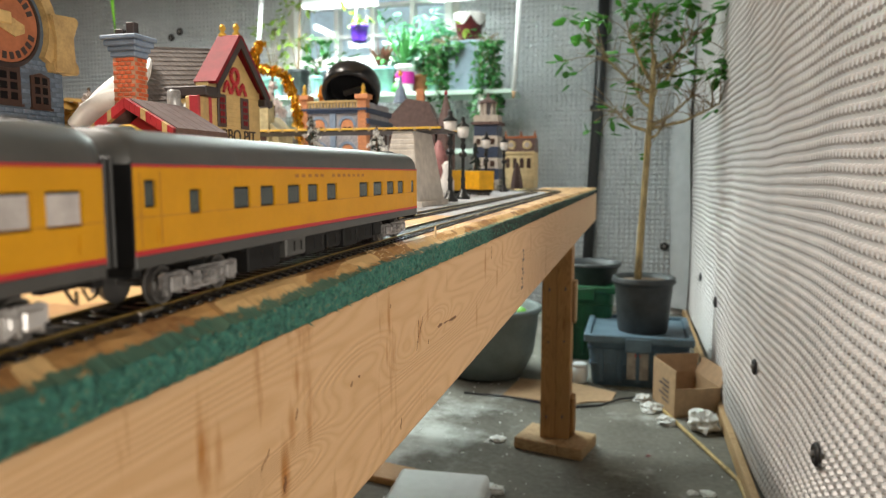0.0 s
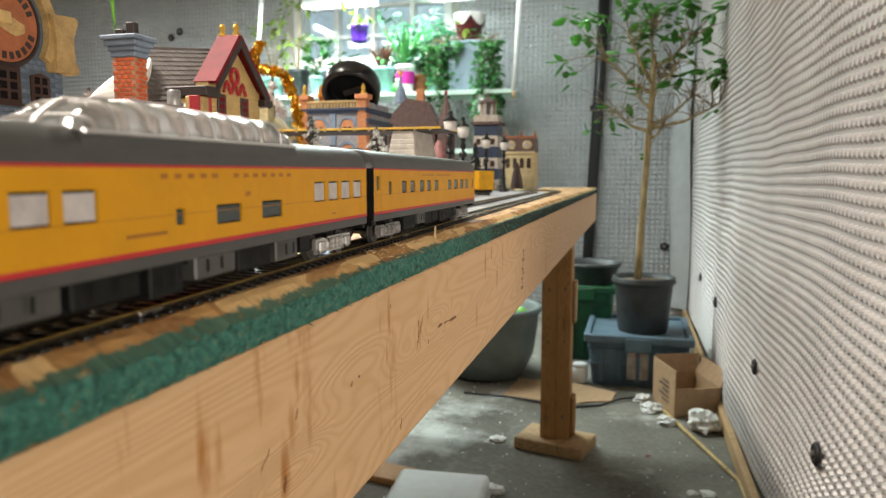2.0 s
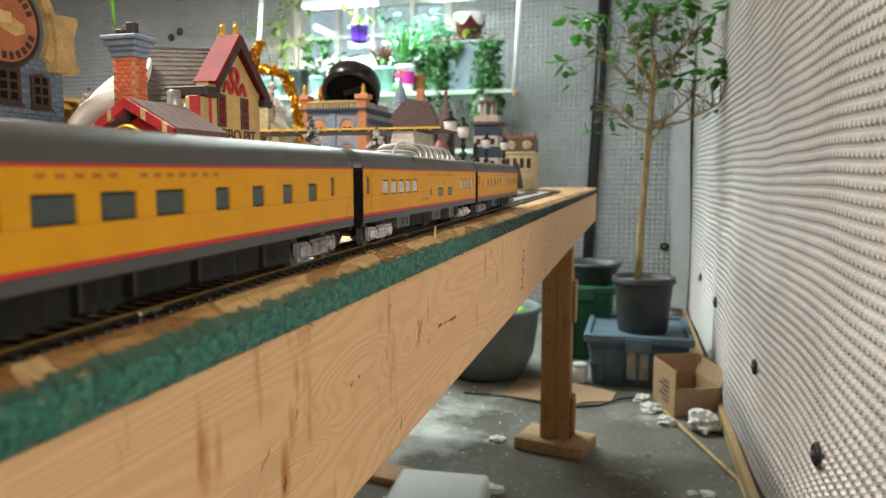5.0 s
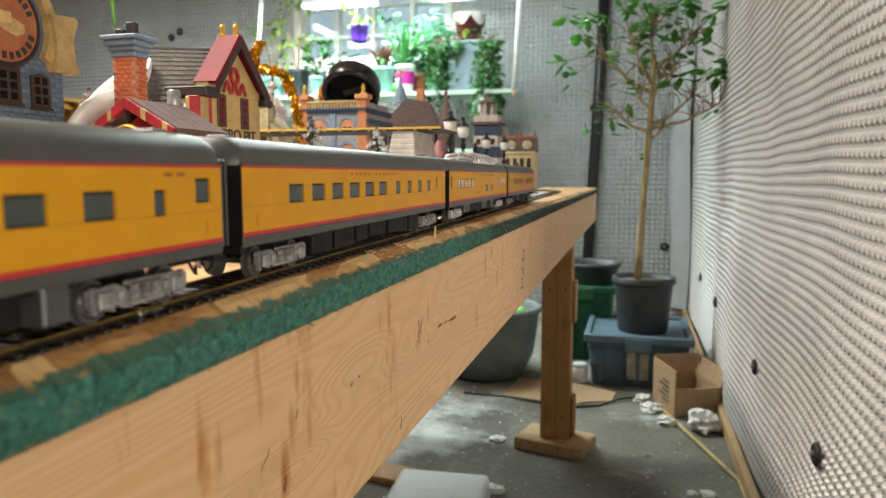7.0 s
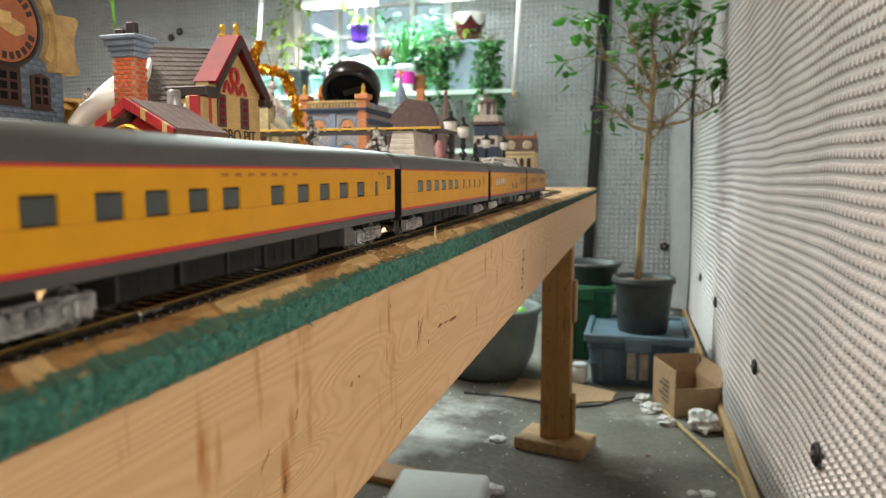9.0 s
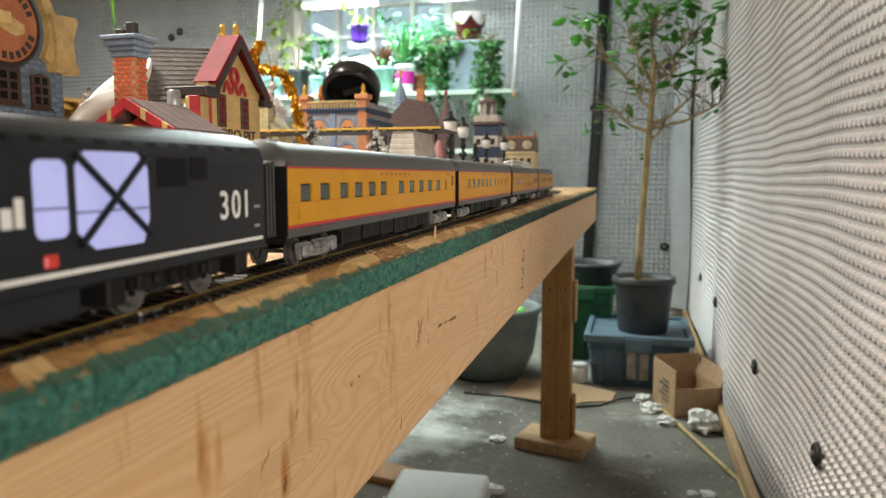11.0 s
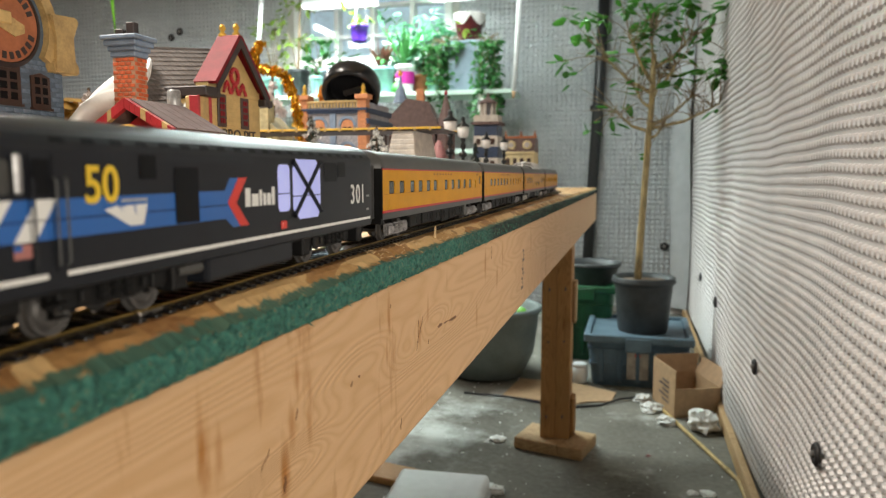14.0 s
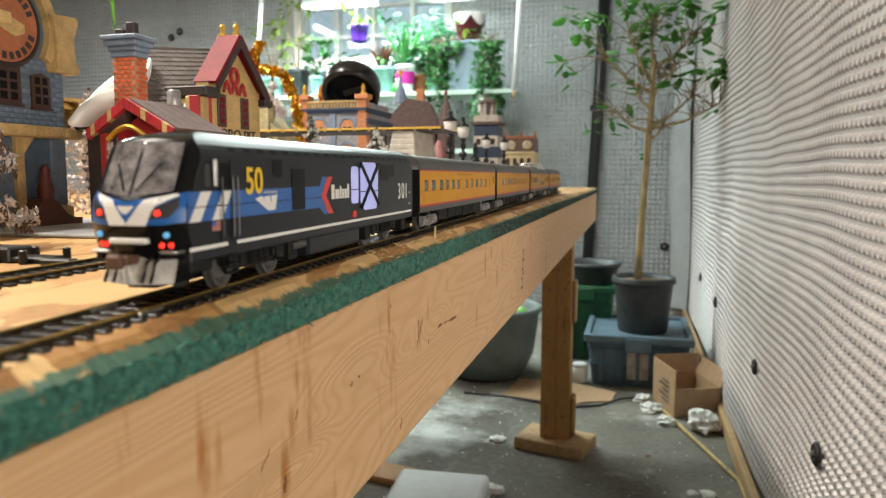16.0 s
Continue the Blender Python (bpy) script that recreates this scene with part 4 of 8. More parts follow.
    if dome:
        a, b = dome
        d = part("dome_base", prismbm([(-HW + 0.0004, 0.0425), (-HW + 0.0015, 0.0485), (HW - 0.0015, 0.0485), (HW - 0.0004, 0.0425)], "y", a - 0.001, b + 0.001), M_CGREY, car, "grey dome base")
        zt = 0.0580
        n = 6
        ribs = [a + 0.012 + (b - a - 0.024) * i / n for i in range(n + 1)]

        def section(y):
            t = min(1.0, (y - a) / 0.019, (b - y) / 0.014)
            t = max(0.0, t)
            k = math.sin(t * math.pi / 2) ** 0.7
            pts = []
            for i in range(13):
                an = math.radians(180 * i / 12)
                c = math.cos(an)
                pts.append(((HW - 0.0012) * math.copysign(abs(c) ** 0.55, c), 0.0480 + (zt - 0.0480) * k * math.sin(an) ** 0.8))
            return pts
        ys = [a, a + 0.002, a + 0.005, a + 0.009, *ribs, b - 0.009, b - 0.005, b - 0.002, b]
        bm = bmesh.new()
        rows = [[bm.verts.new((x, y, z)) for x, z in section(y)] for y in ys]
        for p, q in zip(rows, rows[1:]):
            for i in range(12):
                bm.faces.new((p[i], p[i + 1], q[i + 1], q[i]))
        g = part("dome_glass", bm, M_DOME, car, "clear curved dome glazing", smooth=True)
        g.visible_shadow = False
        for y in ribs:
            part("dome_rib", tubebm([(x * 1.012, y, z + 0.0002) for x, z in section(y)], 0.00042, None, 6), M_SILVER, car)
        for yy in (a + 0.004, b - 0.004):
            part("dome_rib", tubebm([(x * 1.012, yy, z + 0.0002) for x, z in section(yy)], 0.0005, None, 6), M_SILVER, car)
        part("dome_spine", tubebm([(0, y, section(y)[6][1] + 0.0002) for y in ys], 0.0011, None, 6), M_SILVER, car)
        for sgn in (-1, 1):
            part("dome_sill", cubebm(*sorted((sgn * (HW - 0.002), sgn * (HW - 0.0006))), a, b, 0.0478, 0.0490, 0.0003), M_SILVER, car)
        part("dome_floor", cubebm(-0.013, 0.013, a + 0.006, b - 0.006, 0.0484, 0.0488), M_PANE_L, car)
        for i in range(7):
            yy = a + 0.018 + (b - a - 0.036) * i / 6
            for sgn in (-1, 1):
                part("dome_seat", cubebm(*sorted((sgn * 0.004, sgn * 0.011)), yy - 0.003, yy + 0.002, 0.0486, 0.0535, 0.0008), M_PANE_L, car)
    return car


WZ = (0.0266, 0.0338)


def row_of(spans, z=WZ):
    return [(a, b, *z) for a, b in spans]


CAR_A = passenger_car("orange-yellow model sleeper car with grey roof and red stripes", 0.2915,
                      row_of([(0.0118, 0.0226), (0.0313, 0.0423), (0.0535, 0.0643), (0.0723, 0.0833), (0.0921, 0.1030), (0.1106, 0.1217), (0.1430, 0.1543), (0.1652, 0.1766), (0.1867, 0.1981), (0.2088, 0.2204), (0.2312, 0.2425)])
                      + [(0.2575, 0.2630, 0.0262, 0.0336), (0.2770, 0.2852, 0.0292, 0.0366)], M_PANE,
                      [(0.1100 + 0.0085 * i, 0.0042, 0.0372, 0.0012) for i in range(7)] + [(0.262 + 0.006 * i, 0.004, 0.0372, 0.0012) for i in range(2)])
CAR_B = passenger_car("orange-yellow model coach car with many windows and grey roof", 0.2915,
                      row_of([(0.0355 + 0.0213 * i, 0.0493 + 0.0213 * i) for i in range(6)]) + row_of([(0.1717 + 0.0230 * i, 0.1806 + 0.0230 * i) for i in range(4)])
                      + [(0.2640, 0.2685, 0.0280, 0.0362)], M_PANE,
                      [(0.1010 + 0.0058 * i, 0.0030, 0.0372, 0.0012) for i in range(13) if i != 5])
CAR_D = passenger_car("orange-yellow model dome car with glazed upper deck", 0.2905,
                      row_of([(0.0304 + 0.0147 * i, 0.0416 + 0.0147 * i) for i in range(5)], (0.0266, 0.0345))
                      + [(0.0052, 0.0104, 0.0275, 0.0362), (0.1315, 0.1358, 0.0235, 0.0282), (0.1525, 0.1680, 0.0222, 0.0284), (0.1820, 0.1980, 0.0222, 0.0284)]
                      + row_of([(0.2270 + 0.0150 * i, 0.2382 + 0.0150 * i) for i in range(4)], (0.0260, 0.0345)), M_PANE_L,
                      [(0.1250 + 0.0064 * i, 0.0032, 0.0368, 0.0014) for i in range(13) if i != 5] + [(0.110, 0.017, 0.0214, 0.0010), (0.171, 0.003, 0.0305, 0.0016), (0.245, 0.005, 0.0200, 0.0006)],
                      dome=(0.098, 0.212), bright=True, door_panels=(0.004, 0.0125))
CAR_L = passenger_car("orange-yellow model lounge car at the end of the train", 0.2700,
                      row_of([(0.0500, 0.0609), (0.0680, 0.0789), (0.0894, 0.1008), (0.1076, 0.1182), (0.1272, 0.1386), (0.1673, 0.1802), (0.1879, 0.2024), (0.2101, 0.2233), (0.2297, 0.2419)])
                      + [(0.0048, 0.0100, 0.0290, 0.0365), (0.0253, 0.0313, 0.0262, 0.0336), (0.2573, 0.2640, 0.0266, 0.0338)], M_PANE,
                      [(0.0960 + 0.0062 * i, 0.0032, 0.0366, 0.0013) for i in range(13) if i != 5], door_panels=(0.003, 0.0115))

# locomotive
LL = 0.262
loco = thing("locomotive", (0, 0, 0), 0, "black model diesel locomotive with a blue band and red lights", "model locomotive")


def half_w(z):
    if z < 0.0415:
        return HW
    return HW * max(0.0, 1 - ((z - 0.0415) / 0.0105) ** 2.4) ** 0.5


def nose_base(z):
    pts = ((0.010, 0.004), (0.014, 0.003), (0.019, 0.001), (0.0232, 0.0), (0.0285, 0.0004), (0.0303, 0.0010), (0.0318, 0.0024), (0.0478, 0.0108), (0.0495, 0.0150), (0.051, 0.023), (0.052, 0.034))
    for (a, p), (b, q) in zip(pts, pts[1:]):
        if z <= b:
            return p + (q - p) * (z - a) / (b - a)
    return pts[-1][1]


def nose_y(x, z):
    return nose_base(z) + 0.0215 + 0.0056 * (abs(x) / HW) ** 2.3


LZ = [0.0128, 0.0150, 0.019, 0.022, 0.025, 0.028, 0.030, 0.0315, 0.033, 0.0345, 0.037, 0.0395, 0.0415, 0.0438, 0.0455, 0.0470, 0.0485, 0.0497, 0.0507, 0.0514, 0.0518]
NX = 16
bm = bmesh.new()
grid = []
for z in LZ:
    w = half_w(z)
    grid.append([bm.verts.new((w * (2 * i / NX - 1), nose_y(w * (2 * i / NX - 1), z), z)) for i in range(NX + 1)])
for a, b in zip(grid, grid[1:]):
    for i in range(NX):
        bm.faces.new((a[i], a[i + 1], b[i + 1], b[i]))
part("nose", bm, M_LBLACK, loco, "glossy black sloped nose", smooth=True)
bm = bmesh.new()
for sgn in (1, -1):
    rows = []
    for z in LZ:
        w = half_w(z)
        y0 = nose_y(w, z)
        rows.append([bm.verts.new((sgn * w, y, z)) for y in (y0, y0 + 0.003, 0.05, 0.10, 0.16, 0.22, LL - 0.003, LL)])
    for a, b in zip(rows, rows[1:]):
        for i in range(7):
            bm.faces.new((a[i], a[i + 1], b[i + 1], b[i]))
    top = rows[-1]
    if sgn == 1:
        keep = top
    else:
        for i in range(7):
            bm.faces.new((keep[i], keep[i + 1], top[i + 1], top[i]))
back = []
for z in LZ:
    back.append((half_w(z), z))
ring = [bm.verts.new((x, LL, z)) for x, z in back + [(-x, z) for x, z in back[::-1]]]
bm.faces.new(ring)
part("body_shell", bm, M_LGREY, loco, "charcoal body shell with rounded roof edge", smooth=False)


def decal(name, poly, off, material, front=False, label="", cuts=5):
    """A painted patch that lies on the side (y, z) or over the curved nose (x, z)."""
    bm = bmesh.new()
    vs = [bm.verts.new((0, u, v) if not front else (u, 0, v)) for u, v in poly]
    f = bm.faces.new(vs)
    if front:
        bmesh.ops.triangulate(bm, faces=bm.faces[:])
        for _ in range(3):
            bmesh.ops.subdivide_edges(bm, edges=[e for e in bm.edges if e.calc_length() > 0.0016], cuts=1)
            bmesh.ops.triangulate(bm, faces=bm.faces[:])
        for v in bm.verts:
            v.co.y = nose_y(v.co.x, v.co.z) - off
    else:
        for zc in (0.0415, 0.0424, 0.0432):
            bmesh.ops.bisect_plane(bm, geom=bm.verts[:] + bm.edges[:] + bm.faces[:], plane_co=(0, 0, zc), plane_no=(0, 0, 1))
        for v in bm.verts:
            v.co.x = half_w(v.co.z) + off
        bmesh.ops.solidify(bm, geom=bm.faces[:], thickness=0.00004)
    return part(name, bm, material, loco, label, smooth=front)


# side livery
B0, B1 = 0.0237, 0.0327
decal("blue_band", [(0.0274, B0), (0.1225, B0), (0.1269, 0.0207), (0.1315, 0.0207), (0.1240, 0.0287), (0.1310, 0.0367), (0.1257, 0.0367), (0.1225, B1), (0.0276, B1)], 0.00006, M_BLUE, label="bright blue band ending in a chevron")
decal("red_chevron", [(0.1240, 0.0287), (0.1310, 0.0367), (0.1365, 0.0367), (0.1292, 0.0286), (0.1372, 0.0207), (0.1315, 0.0207)], 0.00012, M_LRED, label="red arrow chevron")
for y in (0.0278, 0.0400):
    decal("white_slash", [(y, B0), (y + 0.0058, B0), (y + 0.0124, B1), (y + 0.0066, B1)], 0.00016, M_LWHITE, label="slanted white slash")
decal("panel_seam", [(0.0275, 0.0279), (0.1240, 0.0279), (0.1240, 0.0282), (0.0275, 0.0282)], 0.0002, M_LGREY)
for a, b in ((0.0276, 0.0488), (0.0545, LL - 0.002)):
    decal("sill_stripe", [(a, 0.0150), (b, 0.0150), (b, 0.0162), (a, 0.0162)], 0.0001, M_LWHITE, label="white sill stripe")
for sgn in (1, -1):
    part("sill", cubebm(*sorted((sgn * (HW - 0.002), sgn * (HW + 0.0001))), 0.028, LL - 0.001, 0.0118, 0.0150, 0.0003), M_LGREY, loco)
for ch, y in (("5", 0.0637), ("0", 0.0698)):
    letters("numeral", ch, 0.0126, Matrix.Translation((HW + 0.0003, y, 0.0352)) @ FACE_X @ Matrix.Diagonal((0.95, 1, 1, 1)), M_LYEL, loco, 0.0001, 0.00022)
for ch, y in (("3", 0.2350), ("0", 0.2422), ("1", 0.2487)):
    letters("road_numeral", ch, 0.0128, Matrix.Translation((HW + 0.0003, y, 0.0275)) @ FACE_X @ Matrix.Diagonal((0.92, 1, 1, 1)), M_LWHITE, loco, 0.0001, 0.00012)
# company mark: plain swept bars and a line of white bars
for k in range(3):
    decal("swept_mark", [(0.0671 + 0.0058 * k, 0.0294 + 0.0004 * k), (0.0718 + 0.0059 * k, 0.0303), (0.0786 + 0.0016 * k, 0.0250), (0.0765 + 0.0016 * k, 0.0248)], 0.00025, M_LWHITE)
decal("mark_bar", [(0.0735, 0.0311), (0.0836, 0.0311), (0.0836, 0.0318), (0.0735, 0.0318)], 0.00025, M_PILOT)
for y, w, h in ((0.1353, 0.0034, 0.0064), (0.1397, 0.0045, 0.0043), (0.1451, 0.0017, 0.0056), (0.1477, 0.0021, 0.0043), (0.1506, 0.0028, 0.0043), (0.1542, 0.0022, 0.0064)):
    part("wordmark_bar", cubebm(HW, HW + 0.00015, y, y + w, 0.0268, 0.0268 + h, 0.00002), M_LWHITE, loco, "white wordmark bar")
for z, w in ((0.0262, 0.004), (0.0196, 0.0035)):
    part("stencil_bar", cubebm(HW, HW + 0.00008, 0.2545, 0.2545 + w, z, z + 0.0010), M_PILOT, loco)
# small decal flag at the cab
decal("flag_decal", [(0.0398, 0.0203), (0.0446, 0.0203), (0.0446, 0.0233), (0.0398, 0.0233)], 0.0002, mat("faded_red", (0.42, 0.17, 0.15), 0.5))
decal("flag_canton", [(0.0398, 0.0219), (0.0419, 0.0219), (0.0419, 0.0233), (0.0398, 0.0233)], 0.0003, M_BLUE)
# lit engine-room windows with a cross brace


def rounded(y0, y1, z0, z1, r):
    return arc(y1 - r, z1 - r, r, 0, 90, 4) + arc(y0 + r, z1 - r, r, 90, 180, 4) + arc(y0 + r, z0 + r, r, 180, 270, 4) + arc(y1 - r, z0 + r, r, 270, 360, 4)


# the light behind these panes is put into the decals as emission
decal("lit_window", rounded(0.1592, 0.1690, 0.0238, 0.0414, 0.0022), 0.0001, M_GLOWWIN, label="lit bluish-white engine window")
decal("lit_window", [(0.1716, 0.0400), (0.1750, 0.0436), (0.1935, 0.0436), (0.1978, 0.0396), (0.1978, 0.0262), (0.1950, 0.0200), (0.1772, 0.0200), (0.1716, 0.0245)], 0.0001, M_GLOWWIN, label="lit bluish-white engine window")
for a, b in (((0.1718, 0.0428), (0.1975, 0.0222)), ((0.1722, 0.0215), (0.1972, 0.0428))):
    part("cross_brace", tubebm([(HW + 0.0004, *a), (HW + 0.0004, *b)], 0.0010, None, 6), M_LGREY, loco)
for a, b, z in ((0.1592, 0.1690, 0.0305), (0.1716, 0.1978, 0.0292)):
    part("window_bar", tubebm([(HW + 0.0003, a, z), (HW + 0.0003, b, z)], 0.00022, None, 5), M_LGREY, loco)
for y0, y1, z0, z1 in ((0.0812, 0.0880, 0.0367, 0.0432), (0.0960, 0.1078, 0.0239, 0.0400), (0.2020, 0.2156, 0.0344, 0.0426), (0.2171, 0.2260, 0.0363, 0.0430), (0.0455, 0.0505, 0.0335, 0.0415)):
    decal("side_grille", rounded(y0, y1, z0, z1, 0.0006), 0.00026, M_PANE_D, label="dark recessed side window")
decal("cab_window", rounded(0.0365, 0.0400, 0.0340, 0.0412, 0.0014), 0.00026, M_CGREY, label="grey cab side window")
# row of roof-edge vents
for k in range(21):
    y = 0.052 + k * 0.0098
    decal("roof_vent", [(y, 0.0452), (y + 0.0048, 0.0452), (y + 0.0044, 0.0466), (y + 0.0004, 0.0466)], 0.00012, M_PANE_D)
# nose livery
decal("nose_blue", [(-0.0161, 0.0240), (-0.0110, 0.0233), (0.0110, 0.0233), (0.0161, 0.0240), (0.0161, 0.0330), (0.0130, 0.0322), (0.0, 0.0300), (-0.0130, 0.0322), (-0.0161, 0.0330)], 0.0002, M_BLUE, True, "blue painted nose")
for s in (1, -1):
    decal("nose_chevron", [(s * 0.0001, 0.0231), (s * 0.0062, 0.0231), (s * 0.0066, 0.0255), (s * 0.0078, 0.0282), (s * 0.0140, 0.0318), (s * 0.0132, 0.0324), (s * 0.0100, 0.0317), (s * 0.0052, 0.0306), (s * 0.0001, 0.0238)], 0.0004, M_LWHITE, True, "white nose chevron")
    decal("headlight_lens", [(s * 0.0070, 0.0250), (s * 0.0122, 0.0252), (s * 0.0146, 0.0282), (s * 0.0145, 0.0314), (s * 0.0084, 0.0280)], 0.0007, mat("smoked_lens", (0.045, 0.045, 0.05), 0.5, spec=0.2), True, "dark wedge headlight")
    b = lathebm([(0.0009, 0), (0.0009, 0.0005), (0.0005, 0.0008)], 14)
    bmesh.ops.transform(b, matrix=pose(s * 0.0096, nose_y(0.0098, 0.0268) - 0.0009, 0.0268, 90, 0, s * 20), verts=b.verts)
    part("tail_light", b, M_GLOWRED, loco, "glowing red tail light")
    for dx in (0.0, 0.0020):
        b = lathebm([(0.0008, 0), (0.0008, 0.0005), (0.0004, 0.0007)], 12)
        x = s * (0.0094 + dx * 1.15)
        bmesh.ops.transform(b, matrix=pose(x, nose_y(x, 0.0172) - 0.0002, 0.0172, 90, 0, s * 18), verts=b.verts)
        part("marker_light", b, M_GLOWRED, loco, "glowing red marker light")
    b = lathebm([(0.0009, 0), (0.0009, 0.0007), (0.0005, 0.0009)], 12)
    bmesh.ops.transform(b, matrix=pose(s * 0.0112, nose_y(0.0112, 0.0203) - 0.0002, 0.0203, 90, 0, s * 18), verts=b.verts)
    part("class_light", b, M_GLOWBLUE, loco, "pale blue class light")
decal("nose_mark", [(-0.0030, 0.0288), (0.0030, 0.0288), (0.0008, 0.0266), (-0.0004, 0.0264), (-0.0016, 0.0272)], 0.0008, M_LWHITE, True)
decal("windshield_frame", [(-0.0132, 0.0322), (0.0, 0.0304), (0.0132, 0.0322), (0.0128, 0.0482), (0.0, 0.0487), (-0.0128, 0.0482)], 0.0003, M_PANE_D, True, "dark windshield gasket")
for s in (1, -1):
    decal("windshield", [(s * 0.0005, 0.0314), (s * 0.0122, 0.0330), (s * 0.0118, 0.0474), (s * 0.0005, 0.0478)], 0.0005, WSHIELD, True, "glossy dark windshield with painted grey reflections")
for s in (1, -1):
    part("wiper", tubebm([(s * 0.002, nose_y(0.002, 0.033) - 0.0010, 0.033), (s * 0.0072, nose_y(0.0072, 0.041) - 0.0010, 0.041)], 0.00025, None, 5), M_LBLACK, loco)
part("number_plate_bar", cubebm(-0.0062, 0.0062, 0.0212, 0.0236, 0.0178, 0.0194, 0.0003), M_LWHITE, loco, "blank white plate")
part("pilot_beam", cubebm(-0.0138, 0.0138, 0.0285, 0.0330, 0.0110, 0.0140, 0.0005), M_UNDER, loco)
for s in (1, -1):
    part("footboard", cubebm(*sorted((s * 0.0085, s * 0.0145)), 0.0240, 0.0300, 0.0148, 0.0156, 0.0003), M_PILOT, loco)
bm = bmesh.new()
for i in range(10):
    x0 = -0.0120 + 0.0240 * i / 10
    x1 = x0 + 0.0024
    ya, yb = 0.0225 + 0.004 * abs(x0 / 0.0120) ** 1.5, 0.0225 + 0.004 * abs(x1 / 0.0120) ** 1.5
    v = [bm.verts.new(p) for p in ((x0, ya - 0.001, 0.0058), (x1, yb - 0.001, 0.0058), (x1, yb + 0.002, 0.0140), (x0, ya + 0.002, 0.0140))]
    bm.faces.new(v)
bmesh.ops.remove_doubles(bm, verts=bm.verts, dist=0.0001)
bmesh.ops.solidify(bm, geom=bm.faces[:], thickness=0.0008)
part("plow", bm, mat("plow_steel", (0.62, 0.60, 0.57), 0.45, 0.2, var=0.3, scale=150), loco, "worn steel pilot plow", smooth=False)
part("coupler", cubebm(-0.0018, 0.0018, 0.0185, 0.0300, 0.0116, 0.0144, 0.0005), mat("rusty_coupler", (0.12, 0.06, 0.035), 0.7, scale=200), loco, "rusty brown coupler")
part("coupler_knuckle", cubebm(-0.0042, 0.0010, 0.0165, 0.0195, 0.0108, 0.0150, 0.0008), bpy.data.materials["rusty_coupler"], loco)
for x in (-0.0075, -0.0045, 0.0050, 0.0078):
    part("air_hose", tubebm([(x, 0.0270, 0.0144), (x + 0.0006, 0.0222, 0.0122), (x + 0.001, 0.0204, 0.0092), (x + 0.0004, 0.0200, 0.0066)], 0.0005, None, 6), M_UNDER, loco)
part("mirror", cubebm(HW + 0.0006, HW + 0.0018, 0.0400, 0.0420, 0.0340, 0.0425, 0.0005), M_PILOT, loco, "pale side mirror")
for y in (0.0450, 0.0515, 0.0545):
    part("handrail", tubebm([(HW, y, 0.0375), (HW + 0.0011, y, 0.0370), (HW + 0.0011, y, 0.0180), (HW, y, 0.0175)], 0.00028, None, 5), M_CGREY if y > 0.05 else M_LGREY, loco)
for y in (0.0446, 0.0512):
    part("door_seam", cubebm(HW, HW + 0.0002, y, y + 0.0003, 0.0165, 0.0425), M_PANE_D, loco)
for k in range(3):
    part("step", cubebm(HW - 0.002, HW + 0.0004, 0.0490, 0.0545, 0.0055 + 0.0030 * k, 0.0062 + 0.0030 * k, 0.0002), M_UNDER, loco)
part("fuel_tank", cubebm(-0.0152, 0.0152, 0.1130, 0.1735, 0.0040, 0.0128, 0.0015, 2), M_LGREY, loco, "charcoal underfloor fuel tank")
part("air_reservoir", tubebm([(0.0140, 0.098, 0.0098), (0.0140, 0.110, 0.0098)], 0.0018, None, 10), M_CGREY, loco)
part("red_valve", cubebm(HW - 0.001, HW + 0.0008, 0.1610, 0.1650, 0.0172, 0.0204, 0.0005), M_LRED, loco, "red fuel valve")
part("gangway_frame", cubebm(-0.010, 0.010, LL, LL + 0.012, 0.0135, 0.0435, 0.001), M_CGREY, loco)
part("rear_coupler", cubebm(-0.0016, 0.0016, LL, LL + 0.016, 0.0085, 0.0115, 0.0004), M_UNDER, loco)
for y in (0.0735, 0.2150):
    truck(loco, y, "loco", 0.034)
part("front_box", cubebm(0.007, 0.0145, 0.031, 0.043, 0.0080, 0.0122, 0.0006), M_UNDER, loco)
for y in (0.0955, 0.182, 0.244):
    part("underfloor_box", cubebm(0.006, 0.0152, y, y + 0.007, 0.0045, 0.0122, 0.0006), M_UNDER, loco)
# solid black block put where only shade lies beneath the locomotive
part("under_shade_block", cubebm(-0.0125, -0.0015, 0.036, LL - 0.016, 0.0022, 0.0108, 0.0006), M_UNDER, loco, "black block standing in for shade under the locomotive")
part("undertray", cubebm(-0.014, 0.014, 0.030, LL - 0.002, 0.0108, 0.0130), M_UNDER, loco)
# ---- the village on the table ----
M_BBRICK = mat("blue_grey_brick", (0.13, 0.18, 0.25), 0.7, scale=120, bump=0.4, per=0.25)
M_BWALL = mat("blue_grey_mortar", (0.10, 0.14, 0.19), 0.8, scale=120, bump=0.3)
M_CREAM = mat("ochre_stone", (0.52, 0.37, 0.16), 0.65, scale=60, bump=0.3, var=0.25)
M_RBRICK = mat("orange_red_brick", (0.60, 0.12, 0.035), 0.6, scale=150, bump=0.4, per=0.35)
M_MORTAR = mat("pale_mortar", (0.52, 0.30, 0.20), 0.8, scale=150)
M_BLUECAP = mat("grey_blue_cap", (0.20, 0.27, 0.38), 0.55, scale=70, bump=0.2)
M_SHING = mat("grey_shingle", (0.12, 0.105, 0.10), 0.8, scale=150, bump=0.5, per=0.4)
M_SNOW = mat("ceramic_snow", (0.82, 0.82, 0.80), 0.35, scale=50, bump=0.1, var=0.06)
